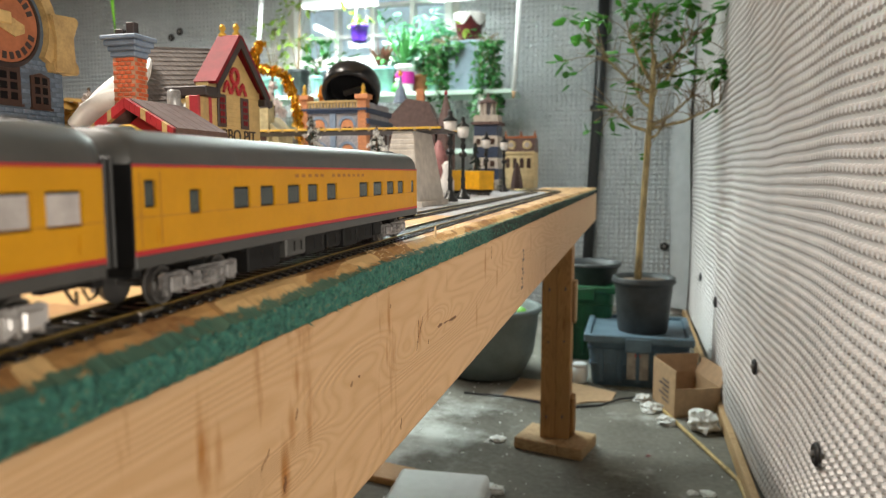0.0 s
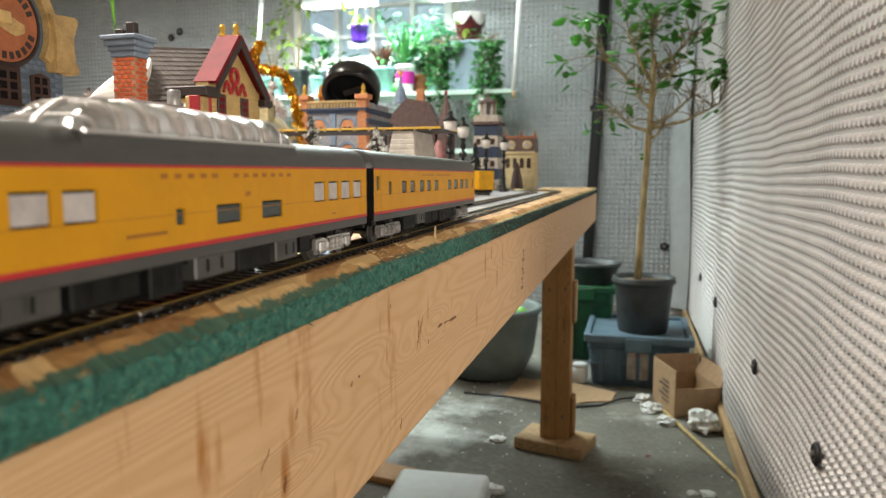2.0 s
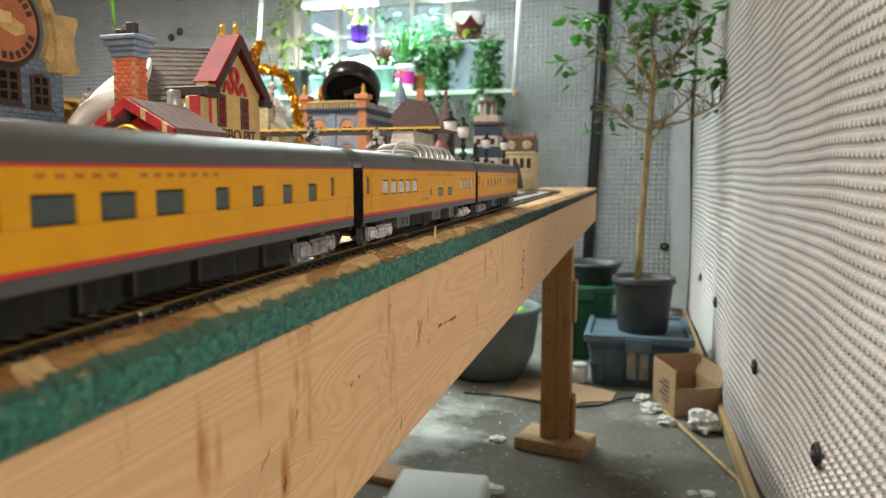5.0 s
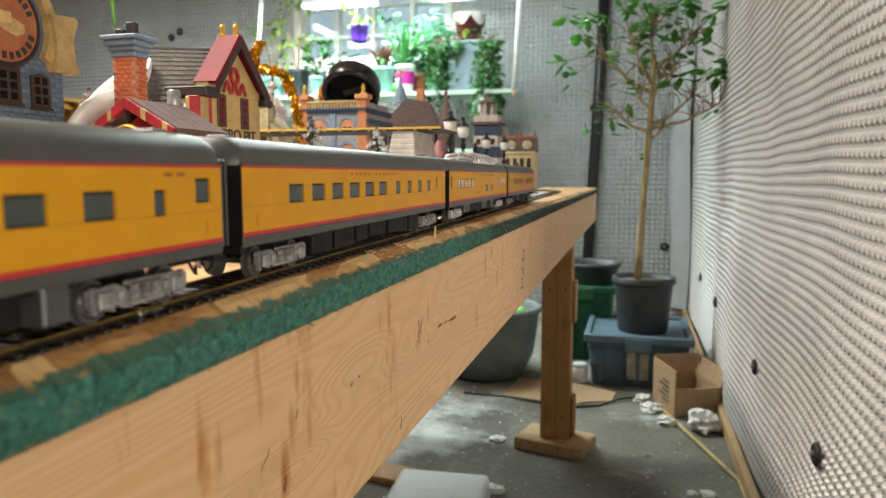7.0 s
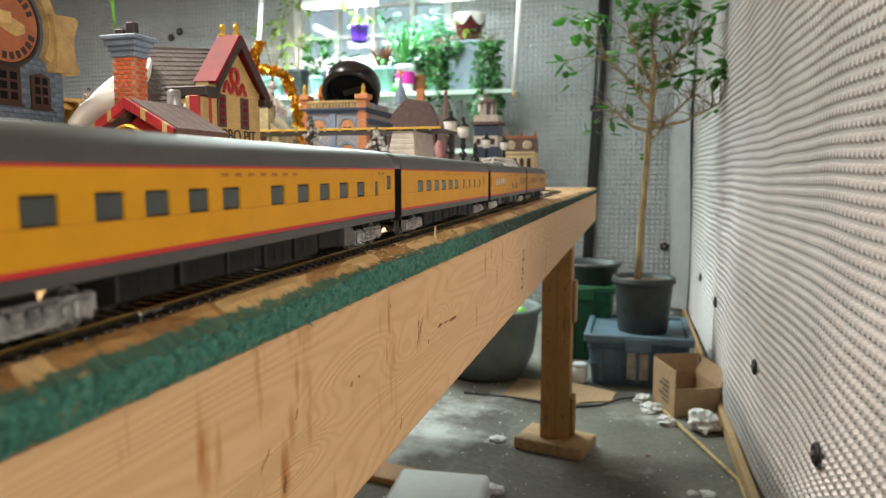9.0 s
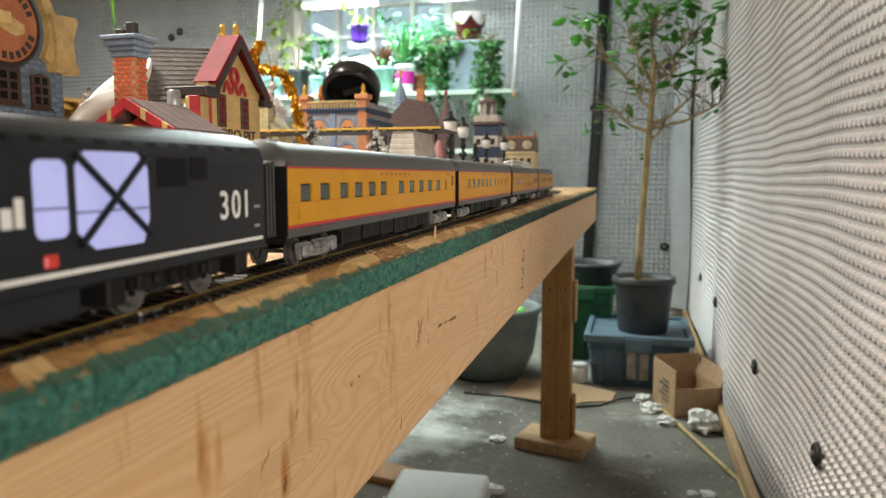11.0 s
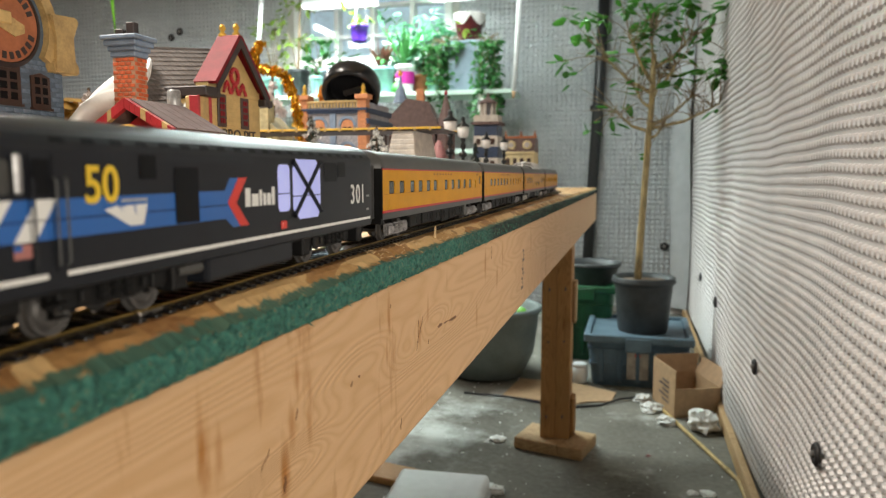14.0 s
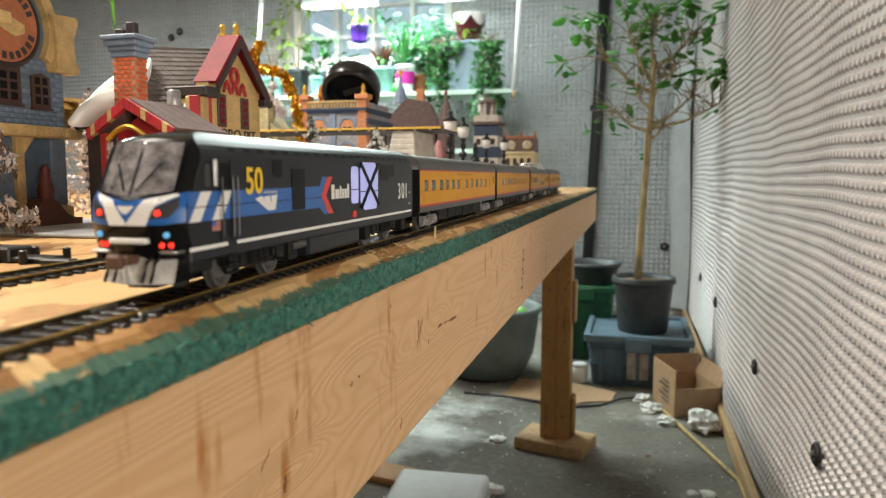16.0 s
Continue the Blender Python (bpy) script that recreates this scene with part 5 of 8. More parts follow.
M_ROOFRED = mat("crimson_roof", (0.20, 0.012, 0.020), 0.55, scale=50, bump=0.15, spec=0.2)
M_TRIMRED = mat("crimson_trim", (0.42, 0.025, 0.035), 0.5, scale=80)
M_DARK = mat("dark_brown_trim", (0.035, 0.024, 0.024), 0.5, scale=80)
M_OCHRE = mat("ochre_clapboard", (0.60, 0.43, 0.18), 0.6, scale=40, bump=0.15, var=0.15)
M_GOLD = mat("gold_paint", (0.75, 0.45, 0.08), 0.3, 0.8, scale=90)
M_WINBR = mat("window_brown", (0.05, 0.025, 0.018), 0.4, scale=150)
M_SIGN = mat("sign_terracotta", (0.38, 0.135, 0.06), 0.6, scale=60, bump=0.1)
M_DKBLUE = mat("navy_trim", (0.03, 0.05, 0.10), 0.5, scale=90)
M_GSTONE = mat("grey_stone", (0.33, 0.33, 0.36), 0.7, scale=90, bump=0.4, per=0.2)
M_OBRICK = mat("orange_brick", (0.56, 0.24, 0.11), 0.7, scale=120, bump=0.4, per=0.25)
M_PIER = mat("pier_stone", (0.56, 0.52, 0.47), 0.8, scale=80, bump=0.3)
M_LAMPB = mat("lamp_black", (0.008, 0.010, 0.011), 0.3, scale=90)
M_LAMPG = mat("lamp_glass", (0.7, 0.68, 0.66), 0.2, var=0.1)
M_FROST = mat("frosted_needle", (0.70, 0.71, 0.70), 0.8, scale=120, per=0.5)
M_FIR = mat("dark_fir", (0.03, 0.045, 0.035), 0.8, scale=90, per=0.3)
M_FLOCK = mat("flocked_white", (0.62, 0.56, 0.55), 0.8, scale=100, per=0.3)
M_TINSEL = mat("gold_tinsel", (0.85, 0.48, 0.05), 0.22, 0.9, scale=200, per=0.5)
M_BARK2 = mat("brown_stem", (0.10, 0.06, 0.035), 0.8, scale=100)
M_ORANGE = mat("orange_glaze", (0.85, 0.33, 0.02), 0.35, scale=60)
M_PINK = mat("pink_glaze", (0.34, 0.15, 0.15), 0.5, scale=60, var=0.4)
M_ROOFBR = mat("brown_roof", (0.13, 0.085, 0.08), 0.7, scale=120, bump=0.4)
M_YFRT = mat("freight_yellow", (0.80, 0.42, 0.01), 0.5, scale=60, var=0.15)


def field(name, parent, mat_, xf, y0, y1, z0, z1, bw, bh, gap=0.0006, proud=0.0008, outside=None, jitter=0.0):
    """Courses of small bricks laid over a wall. xf maps (y, z, out) to the wall's own space."""
    me = bpy.data.meshes.new(name)
    bm = cubebm(-proud, proud, -bw / 2 + gap / 2, bw / 2 - gap / 2, -bh / 2 + gap / 2, bh / 2 - gap / 2, min(bh, bw) * 0.12)
    bm.to_mesh(me)
    bm.free()
    me.materials.append(mat_)
    r, n, k = random.Random(7), 0, 0
    z = z0 + bh / 2
    while z < z1:
        y = y0 + (bw / 2 if k % 2 else 0)
        while y < y1 + bw * 0.1:
            if y0 + bw * 0.4 <= y <= y1 - bw * 0.4 and not (outside and outside(y, z)):
                o = new(name, me)
                o.parent = parent
                o.matrix_basis = xf(y, z) @ pose(r.uniform(-jitter, jitter), 0, 0, 0, 0, 0)
                n += 1
            y += bw
        z += bh
        k += 1
    return n


def on_x(x):
    return lambda y, z: pose(x, y, z)


def on_y(y0):
    return lambda u, z: pose(u, y0, z, 0, 0, 90)


def clumps(bm, r, centre, size, n, leaf):
    """Small tilted flakes scattered in an uneven blob."""
    for _ in range(n):
        d = Vector((r.gauss(0, 1), r.gauss(0, 1), r.gauss(0, 1)))
        d = d.normalized() * r.random() ** 0.4
        p = Vector(centre) + Vector((d.x * size[0], d.y * size[1], d.z * size[2]))
        m = Matrix.Translation(p) @ Euler((r.uniform(0, 6), r.uniform(0, 6), r.uniform(0, 6))).to_matrix().to_4x4()
        s = leaf * r.uniform(0.5, 1.3)
        v = [bm.verts.new(m @ Vector(c)) for c in ((-s, 0, 0), (0, -s * 0.45, s * 0.15), (s, 0, 0), (0, s * 0.45, s * 0.15))]
        bm.faces.new(v)


def mini_tree(at, h, w, material, label, seed, base=M_DARK):
    t = thing("frosted_tree", at, 0, label, "model tree", "frosted model trees")
    r = random.Random(seed)
    part("trunk", tubebm([(0, 0, 0), (0, 0, h * 0.95)], h * 0.03, h * 0.01), M_BARK2, t)
    bm = bmesh.new()
    n = 13
    for i in range(n):
        z = h * (0.12 + 0.86 * i / n)
        rad = w * (1 - i / n) ** 0.9
        for k in range(max(4, int(11 * (1 - i / n)) + 3)):
            a = r.uniform(0, 6.28)
            tip = Vector((rad * math.cos(a), rad * math.sin(a), z - 0.05 * h + r.uniform(-0.02, 0.02) * h))
            for s in (0.35, 0.6, 0.8, 1.0):
                p = Vector((0, 0, z)).lerp(tip, s * r.uniform(0.85, 1.1))
                clumps(bm, r, p, (h * 0.02,) * 3, 4, h * 0.024)
    part("crown", bm, material, t)
    if material == M_FROST:
        bm = bmesh.new()
        for i in range(22):
            z = h * (0.1 + 0.82 * r.random())
            clumps(bm, r, (0, 0, z), (w * 0.7 * (1 - z / h), w * 0.7 * (1 - z / h), h * 0.03), 12, h * 0.03)
        part("dark_needles", bm, M_FIR, t)["kind"] = "stuff"
    return t


# brewery building
brew = thing("brewery_building", (-0.47, 0, TOP), 0, "blue-grey brick model building with a round arched sign", "model building")
part("rear_wall", cubebm(-0.11, -0.014, 0.31, 0.503, 0.0, 0.132, 0.001), M_BWALL, brew)
bm = bmesh.new()
prism(bm, [(0.31, 0.083), (0.503, 0.083), (0.503, 0.137), (0.488, 0.137)] + arc(0.445, 0.160, 0.042, -20, 200, 20) + [(0.402, 0.137), (0.31, 0.137)], "x", -0.014, 0.0)
part("facade", bm, M_BWALL, brew)
holes = ((0.469, 0.488, 0.098, 0.126), (0.436, 0.459, 0.099, 0.131))
field("brick", brew, M_BBRICK, on_x(0.0), 0.405, 0.503, 0.084, 0.136, 0.0085, 0.0040,
      outside=lambda y, z: any(a - 0.003 < y < b + 0.003 and c - 0.002 < z < d + 0.002 for a, b, c, d in holes))
for a, b, c, d in holes:
    w = part("window", prismbm([(a, c), (b, c), (b, d - 0.003), ((a + b) / 2, d), (a, d - 0.003)], "x", 0.0, 0.0014), M_WINBR, brew, "dark brown leaded window")
    for i in range(2):
        for j in range(3):
            part("window_light", cubebm(0.0014, 0.0018, a + 0.0035 + i * (b - a - 0.004) / 2, a + 0.0035 + (i + 0.68) * (b - a - 0.004) / 2, c + 0.003 + j * 0.0078, c + 0.0088 + j * 0.0078, 0.0003), M_PANE_D, w)
    part("window_sill", cubebm(0.0, 0.003, a - 0.001, b + 0.001, c - 0.002, c), M_WINBR, w)
# arch band, sign and corner urn
bm = bmesh.new()
outer, inner = arc(0.445, 0.160, 0.050, -32, 212, 26), arc(0.445, 0.160, 0.0405, -32, 212, 26)
prism(bm, outer + inner[::-1], "x", -0.010, 0.006)
part("arch_band", bm, M_CREAM, brew, "ochre arched cornice")
b = lathebm([(0.0345, 0.0), (0.0345, 0.003), (0.031, 0.0045), (0.0305, 0.003)], 40)
bmesh.ops.transform(b, matrix=pose(0, 0.445, 0.160, 0, 90, 0), verts=b.verts)
sign = part("sign_disc", b, M_DARK, brew, "round terracotta sign with dark rim")
b = lathebm([(0.0302, 0.003), (0.0302, 0.0040)], 40)
bmesh.ops.transform(b, matrix=pose(0, 0.445, 0.160, 0, 90, 0), verts=b.verts)
part("sign_face", b, M_SIGN, sign)
for a in list(range(150, 20, -14)) + list(range(205, 345, 15)):
    part("sign_letter_bar", cubebm(0.0040, 0.0044, -0.0019, 0.0019, -0.0028, 0.0028), M_DARK, sign).matrix_basis = Matrix.Translation((0, 0.445 + 0.0252 * math.cos(radians(a)), 0.160 + 0.0252 * math.sin(radians(a)))) @ pose(0, 0, 0, a - 90, 0, 0)
part("sign_emblem", prismbm([(0.428, 0.166), (0.436, 0.170), (0.462, 0.160), (0.462, 0.154), (0.453, 0.150), (0.428, 0.160)], "x", 0.0040, 0.0052), M_CREAM, sign, "pale relief emblem")
part("emblem_block", cubebm(0.0045, 0.0065, 0.436, 0.450, 0.158, 0.168, 0.001), M_OCHRE, sign)
bm = bmesh.new()
prism(bm, [(0.486, 0.128), (0.5125, 0.128), (0.5125, 0.136), (0.507, 0.138), (0.506, 0.158), (0.515, 0.172), (0.5125, 0.176), (0.484, 0.174), (0.490, 0.156), (0.489, 0.138), (0.486, 0.136)], "x", -0.012, 0.010)
bmesh.ops.bevel(bm, geom=bm.edges[:], offset=0.0012, segments=2, affect="EDGES")
part("corner_urn", bm, M_CREAM, brew, "ochre stone corner finial", smooth=False)
part("ledge", cubebm(-0.012, 0.010, 0.33, 0.5125, 0.0735, 0.0830, 0.002, 2), M_CREAM, brew, "ochre stone ledge")
bm = bmesh.new()
for i in range(9):
    box(bm, 0.0100, 0.0115, 0.452 + i * 0.0058, 0.4566 + i * 0.0058, 0.0745, 0.0822, 0.0006)
part("ledge_block", bm, M_CREAM, brew)
part("pier_pillar", cubebm(-0.016, 0.0, 0.4865, 0.503, 0.018, 0.0735, 0.001), M_BBRICK, brew)
part("pier_foot", cubebm(-0.018, 0.004, 0.484, 0.506, 0.0, 0.018, 0.002), M_CREAM, brew)
part("pier_pillar", cubebm(-0.016, 0.0, 0.40, 0.4495, 0.0, 0.0735, 0.001), M_BBRICK, brew)
part("door_frame", prismbm([(0.4500, 0.0), (0.4575, 0.0), (0.4575, 0.060), (0.462, 0.066), (0.468, 0.0735), (0.4500, 0.0735)], "x", -0.010, 0.002), M_CREAM, brew, "ochre stone door frame")
part("barrel", lathebm([(0.006, 0), (0.008, 0.008), (0.0085, 0.014), (0.0075, 0.021), (0.006, 0.024)], 14, (-0.028, 0.474, 0.0)), M_BARK2, brew, smooth=True)
part("door_leaf", cubebm(-0.034, -0.030, 0.455, 0.466, 0.0, 0.055, 0.0005), M_PIER, brew)
bm = prismbm([(0.4560, 0.0), (0.4560, 0.0205), (0.4600, 0.0240), (0.4680, 0.0245), (0.4740, 0.0225), (0.4790, 0.0170), (0.4850, 0.0110), (0.4920, 0.0085), (0.5000, 0.0080), (0.5000, 0.0)], "x", -0.010, 0.016)
part("loading_ramp", bm, mat("red_brown_clay", (0.11, 0.045, 0.026), 0.6, scale=60, bump=0.2), brew, "red-brown sloped ramp")
fig = part("figurine", lathebm([(0.006, 0), (0.0065, 0.012), (0.0055, 0.02), (0.0065, 0.032), (0.004, 0.040), (0.0035, 0.043), (0.0042, 0.047), (0.002, 0.052)], 12), mat("figurine_glaze", (0.13, 0.03, 0.022), 0.5, scale=90, var=0.4), None, smooth=True)
fig.matrix_world = pose(-0.462, 0.471, TOP)
tagged(fig, "small red glazed figurine in the doorway", "figurine")
tagged(part("ground_plate", cubebm(-0.50, -0.33, 0.40, 0.62, TOP, TOP + 0.003, 0.001), M_MAT), "grey card plate under the model houses", "card plate")

# house with the red gable
hs = thing("gabled_house", (-0.42, 0, TOP), 0, "ochre model restaurant with crimson gable, shingle roof and snow", "model building")
part("wall", cubebm(-0.09, -0.012, 0.625, 0.742, 0.0, 0.120, 0.001), M_OCHRE, hs)
gy0, gy1, gap_y, gz, ga = 0.640, 0.742, 0.689, 0.138, 0.190
bm = prismbm([(gy0, 0.0), (gy1, 0.0), (gy1, gz - 0.004), (gap_y, ga - 0.008), (gy0, gz)], "x", -0.014, 0.0)
front = part("gable_wall", bm, M_OCHRE, hs, "ochre clapboard gable")
for k in range(13):
    part("clapboard", cubebm(0.0, 0.0007, gy0 + 0.001, gy1 - 0.001, 0.078 + k * 0.0046, 0.082 + k * 0.0046, 0.0002), M_OCHRE, front)
for k, (p, q, m) in enumerate((((gy0 + 0.002, gz - 0.002), (gap_y, ga), M_ROOFRED), ((gy1 + 0.006, gz - 0.008), (gap_y, ga), M_DARK))):
    d = Vector((q[0] - p[0], q[1] - p[1])).normalized()
    nn = Vector((-d.y, d.x)) * 0.004 * (1 if k == 0 else -1)
    part("gable_roof", prismbm([p, q, (q[0] + nn.x, q[1] + nn.y), (p[0] + nn.x, p[1] + nn.y)], "x", -0.016, 0.010), M_ROOFRED, hs, "crimson gable roof slope")
    part("bargeboard", prismbm([(p[0], p[1] - 0.010), (q[0], q[1] - 0.010), q, p], "x", 0.0085, 0.0105), M_DARK, hs, "dark brown bargeboard")
part("eave_return", cubebm(-0.01, 0.010, gy1 - 0.004, gy1 + 0.014, gz - 0.016, gz - 0.008, 0.001), M_DARK, hs)
part("eave_return", cubebm(-0.04, 0.010, gy0 - 0.018, gy0 + 0.008, gz - 0.016, gz - 0.006, 0.001), M_DARK, hs)
part("corner_pilaster", cubebm(-0.012, 0.003, gy0 - 0.022, gy0, 0.0, gz - 0.016, 0.001), M_CREAM, hs)
for y in (gy0 - 0.024, gy0 - 0.004):
    part("corner_trim", cubebm(-0.006, 0.0045, y, y + 0.004, 0.0, gz - 0.016, 0.0006), M_TRIMRED, hs, "crimson corner trim")
for y in (0.654, 0.699):
    w = part("window", cubebm(0.0006, 0.0022, y, y + 0.016, 0.094, 0.128, 0.0004), M_WINBR, hs, "narrow maroon window")
    for k in range(4):
        part("window_light", cubebm(0.0022, 0.0027, y + 0.004, y + 0.0075, 0.098 + k * 0.0072, 0.103 + k * 0.0072), M_ROOFRED, w)
        part("window_light", cubebm(0.0022, 0.0027, y + 0.009, y + 0.0125, 0.098 + k * 0.0072, 0.103 + k * 0.0072), M_ROOFRED, w)
bm = bmesh.new()
for k in range(14):
    a = 2 * math.pi * k / 14
    bmesh.ops.create_icosphere(bm, subdivisions=1, radius=0.0026, matrix=Matrix.Translation((0.003, 0.686 + 0.0070 * math.cos(a), 0.149 + 0.0075 * math.sin(a))))
part("wreath", bm, M_TRIMRED, hs, "crimson wreath on the gable")
tube_pts = [(0.003, 0.686 + 0.022 * u, 0.136 + 0.006 * math.cos(u * 9)) for u in [i / 10 - 1 for i in range(21)]]
part("ribbon", tubebm(tube_pts, 0.0018), M_TRIMRED, hs, "crimson ribbon swag")
for x, y in ((-0.012, 0.689), (0.004, 0.690)):
    part("finial", lathebm([(0.004, 0), (0.0045, 0.003), (0.002, 0.006), (0.004, 0.010), (0.0015, 0.014)], 10, (x, y, ga + 0.001)), M_GOLD, hs, "gold roof finial", smooth=True)
letters("lettering", "BBQ PIT", 0.0190, Matrix.Translation((0.0012, 0.6960, 0.0852)) @ FACE_X, M_DARK, hs, 0.0004)
# shingle roof, turned towards the near corner of the plot
RE1, RE2, RR1, RR2 = Vector((-0.030, 0.497, 0.088)), Vector((-0.004, 0.640, 0.104)), Vector((-0.087, 0.660, 0.178)), Vector((-0.062, 0.790, 0.196))


def on_roof(u, v):
    return RE1.lerp(RE2, u).lerp(RR1.lerp(RR2, u), v)


rn = (RE2 - RE1).cross(RR1 - RE1).normalized()
if rn.z < 0:
    rn = -rn
bm = bmesh.new()
top = [bm.verts.new(p) for p in (RE1, RE2, RR2, RR1)]
low = [bm.verts.new(p - rn * 0.006) for p in (RE1, RE2, RR2, RR1)]
bm.faces.new(top)
bm.faces.new(low[::-1])
for k in range(4):
    bm.faces.new((top[k], low[k], low[(k + 1) % 4], top[(k + 1) % 4]))
roof = part("roof", bm, M_SHING, hs, "grey-brown shingle roof")
bm = bmesh.new()
base = [(RE1.x - 0.012, RE1.y + 0.022), (RE2.x - 0.012, RE2.y), (RR2.x, RR2.y - 0.02), (RR1.x, RR1.y - 0.02)]
lo = [bm.verts.new((x, y, 0)) for x, y in base]
hi = [bm.verts.new((x, y, z)) for (x, y), z in zip(base, (0.090, 0.096, 0.176, 0.160))]
bm.faces.new(lo)
bm.faces.new(hi)
for k in range(4):
    bm.faces.new((lo[k], lo[(k + 1) % 4], hi[(k + 1) % 4], hi[k]))
part("main_wall", bm, M_DARK, hs, "dark brown wall under the eaves")
part("eave_board", tubebm([RE1 - rn * 0.005, RE2 - rn * 0.005], 0.0035), M_DARK, hs)
me = bpy.data.meshes.new("shingle")
b = cubebm(-0.0035, 0.0035, -0.0046, 0.0046, -0.0002, 0.0013, 0.0003)
b.to_mesh(me)
b.free()
me.materials.append(M_SHING)
r = random.Random(3)
ux = (RE2 - RE1).normalized()
vy = rn.cross(ux).normalized()
face = Matrix((ux, vy, rn)).transposed().to_4x4()
for i in range(14):
    for j in range(20):
        u, v = (j + (0.5 if i % 2 else 0.0)) / 20, (i + 0.5) / 14
        o = new("shingle", me)
        o.parent = roof
        o.matrix_basis = Matrix.Translation(on_roof(u, v)) @ face @ pose(0, 0, 0, -6 + r.uniform(-3, 3), r.uniform(-3, 3), r.uniform(-5, 5))
part("ridge_cap", tubebm([RR1, RR2], 0.0024), M_SHING, hs)


def drift(uc, vc, ru, rv, h, lean=0.0):
    """A smooth glazed snow drift that swells out of the roof."""
    bm = bmesh.new()
    rings = []
    for a in range(9):
        t = 1 - a / 8
        row = []
        for k in range(28):
            g = 2 * math.pi * k / 28
            w = t * (1 + 0.10 * math.sin(3 * g + uc * 20) * t)
            u, v = uc + ru * w * math.cos(g) + lean * w * math.sin(g), vc + rv * w * math.sin(g)
            row.append(bm.verts.new(on_roof(u, v) + rn * (h * max(0.0, 1 - t ** 3) ** 0.5 + (0.0015 if a else -0.002))))
        rings.append(row)
    for p, q in zip(rings, rings[1:]):
        for k in range(28):
            bm.faces.new((p[k], p[(k + 1) % 28], q[(k + 1) % 28], q[k]))
    return part("snow", bm, M_SNOW, hs, "glossy white ceramic snow", smooth=True)


drift(0.12, 0.12, 0.22, 0.17, 0.015)
drift(0.10, 0.40, 0.17, 0.36, 0.014, 0.05)
drift(0.90, 0.55, 0.11, 0.22, 0.014)
drift(0.88, 0.20, 0.13, 0.16, 0.010, 0.06)
drift(0.44, 0.05, 0.10, 0.06, 0.008)
# chimney
chim = part("chimney", cubebm(-0.008, 0.014, 0.514, 0.529, 0.060, 0.142, 0.0005), M_MORTAR, hs, "orange-red brick chimney")
field("brick", chim, M_RBRICK, on_x(0.014), 0.514, 0.529, 0.088, 0.142, 0.0062, 0.0036, 0.0007, 0.0007)
field("brick", chim, M_RBRICK, on_y(0.514), -0.008, 0.014, 0.088, 0.142, 0.0062, 0.0036, 0.0007, 0.0007)
for k, (g, z0, z1) in enumerate(((0.0015, 0.142, 0.147), (0.003, 0.147, 0.151), (0.005, 0.151, 0.156), (0.007, 0.156, 0.160))):
    part("chimney_cap", cubebm(-0.008 - g, 0.014 + g, 0.514 - g, 0.529 + g, z0, z1, 0.001), M_BLUECAP, hs, "grey-blue stepped chimney cap")
for x, y, h in ((0.006, 0.523, 0.012), (-0.002, 0.519, 0.006)):
    part("flue", cubebm(x - 0.004, x + 0.004, y - 0.0035, y + 0.0035, 0.160, 0.160 + h, 0.0008), M_DARK, hs)
part("vent_pipe", lathebm([(0.0062, 0.0), (0.0062, 0.032), (0.0050, 0.034)], 14, (0.006, 0.576, 0.088)), M_PILOT, hs, "pale metal vent pipe", smooth=True)
# red porch facing along the track
px0, px1, pxm, pz, pa = 0.018, 0.086, 0.049, 0.076, 0.097
part("porch_wall", prismbm([(px0 + 0.008, 0.0), (px1 - 0.008, 0.0), (px1 - 0.008, pz), (pxm, pa - 0.006), (px0 + 0.008, pz)], "y", 0.475, 0.524), M_TRIMRED, hs, "crimson porch wall")
for k, (p, q) in enumerate((((px0 - 0.004, pz - 0.002), (pxm, pa)), ((px1 + 0.004, pz - 0.002), (pxm, pa)))):
    nn = 0.0035
    part("porch_roof", prismbm([p, q, (q[0], q[1] + nn), (p[0], p[1] + nn)], "y", 0.458, 0.530), M_ROOFBR, hs, "weathered plank porch roof")
    for i in range(9):
        u, v = i / 9, (i + 0.92) / 9
        a = (p[0] + (q[0] - p[0]) * u, p[1] + (q[1] - p[1]) * u)
        c = (p[0] + (q[0] - p[0]) * v, p[1] + (q[1] - p[1]) * v)
        part("verge_tile", prismbm([(a[0], a[1] - 0.0035), (c[0], c[1] - 0.0035), (c[0], c[1] + 0.0042), (a[0], a[1] + 0.0042)], "y", 0.4555, 0.460), M_CREAM if i in (1, 5) else M_TRIMRED, hs)
for i in range(5):
    y = 0.462 + i * 0.0136
    part("roof_plank", prismbm([(pxm, pa + 0.0036), (px1 + 0.004, pz + 0.0016), (px1 + 0.004, pz + 0.0026), (pxm, pa + 0.0046)], "y", y, y + 0.0130), M_ROOFBR, hs)
part("porch_post", cubebm(px0 + 0.002, px0 + 0.008, 0.462, 0.469, 0.0, pz, 0.0008), M_TRIMRED, hs, "crimson porch post")
part("porch_post", cubebm(px1 - 0.010, px1 - 0.004, 0.462, 0.469, 0.0, pz, 0.0008), M_TRIMRED, hs, "crimson porch post")
part("garland", tubebm([(pxm - 0.018 + 0.036 * i / 10, 0.458, pz - 0.006 + 0.010 * math.sin(math.pi * i / 10)) for i in range(11)], 0.0022), M_GOLD, hs)

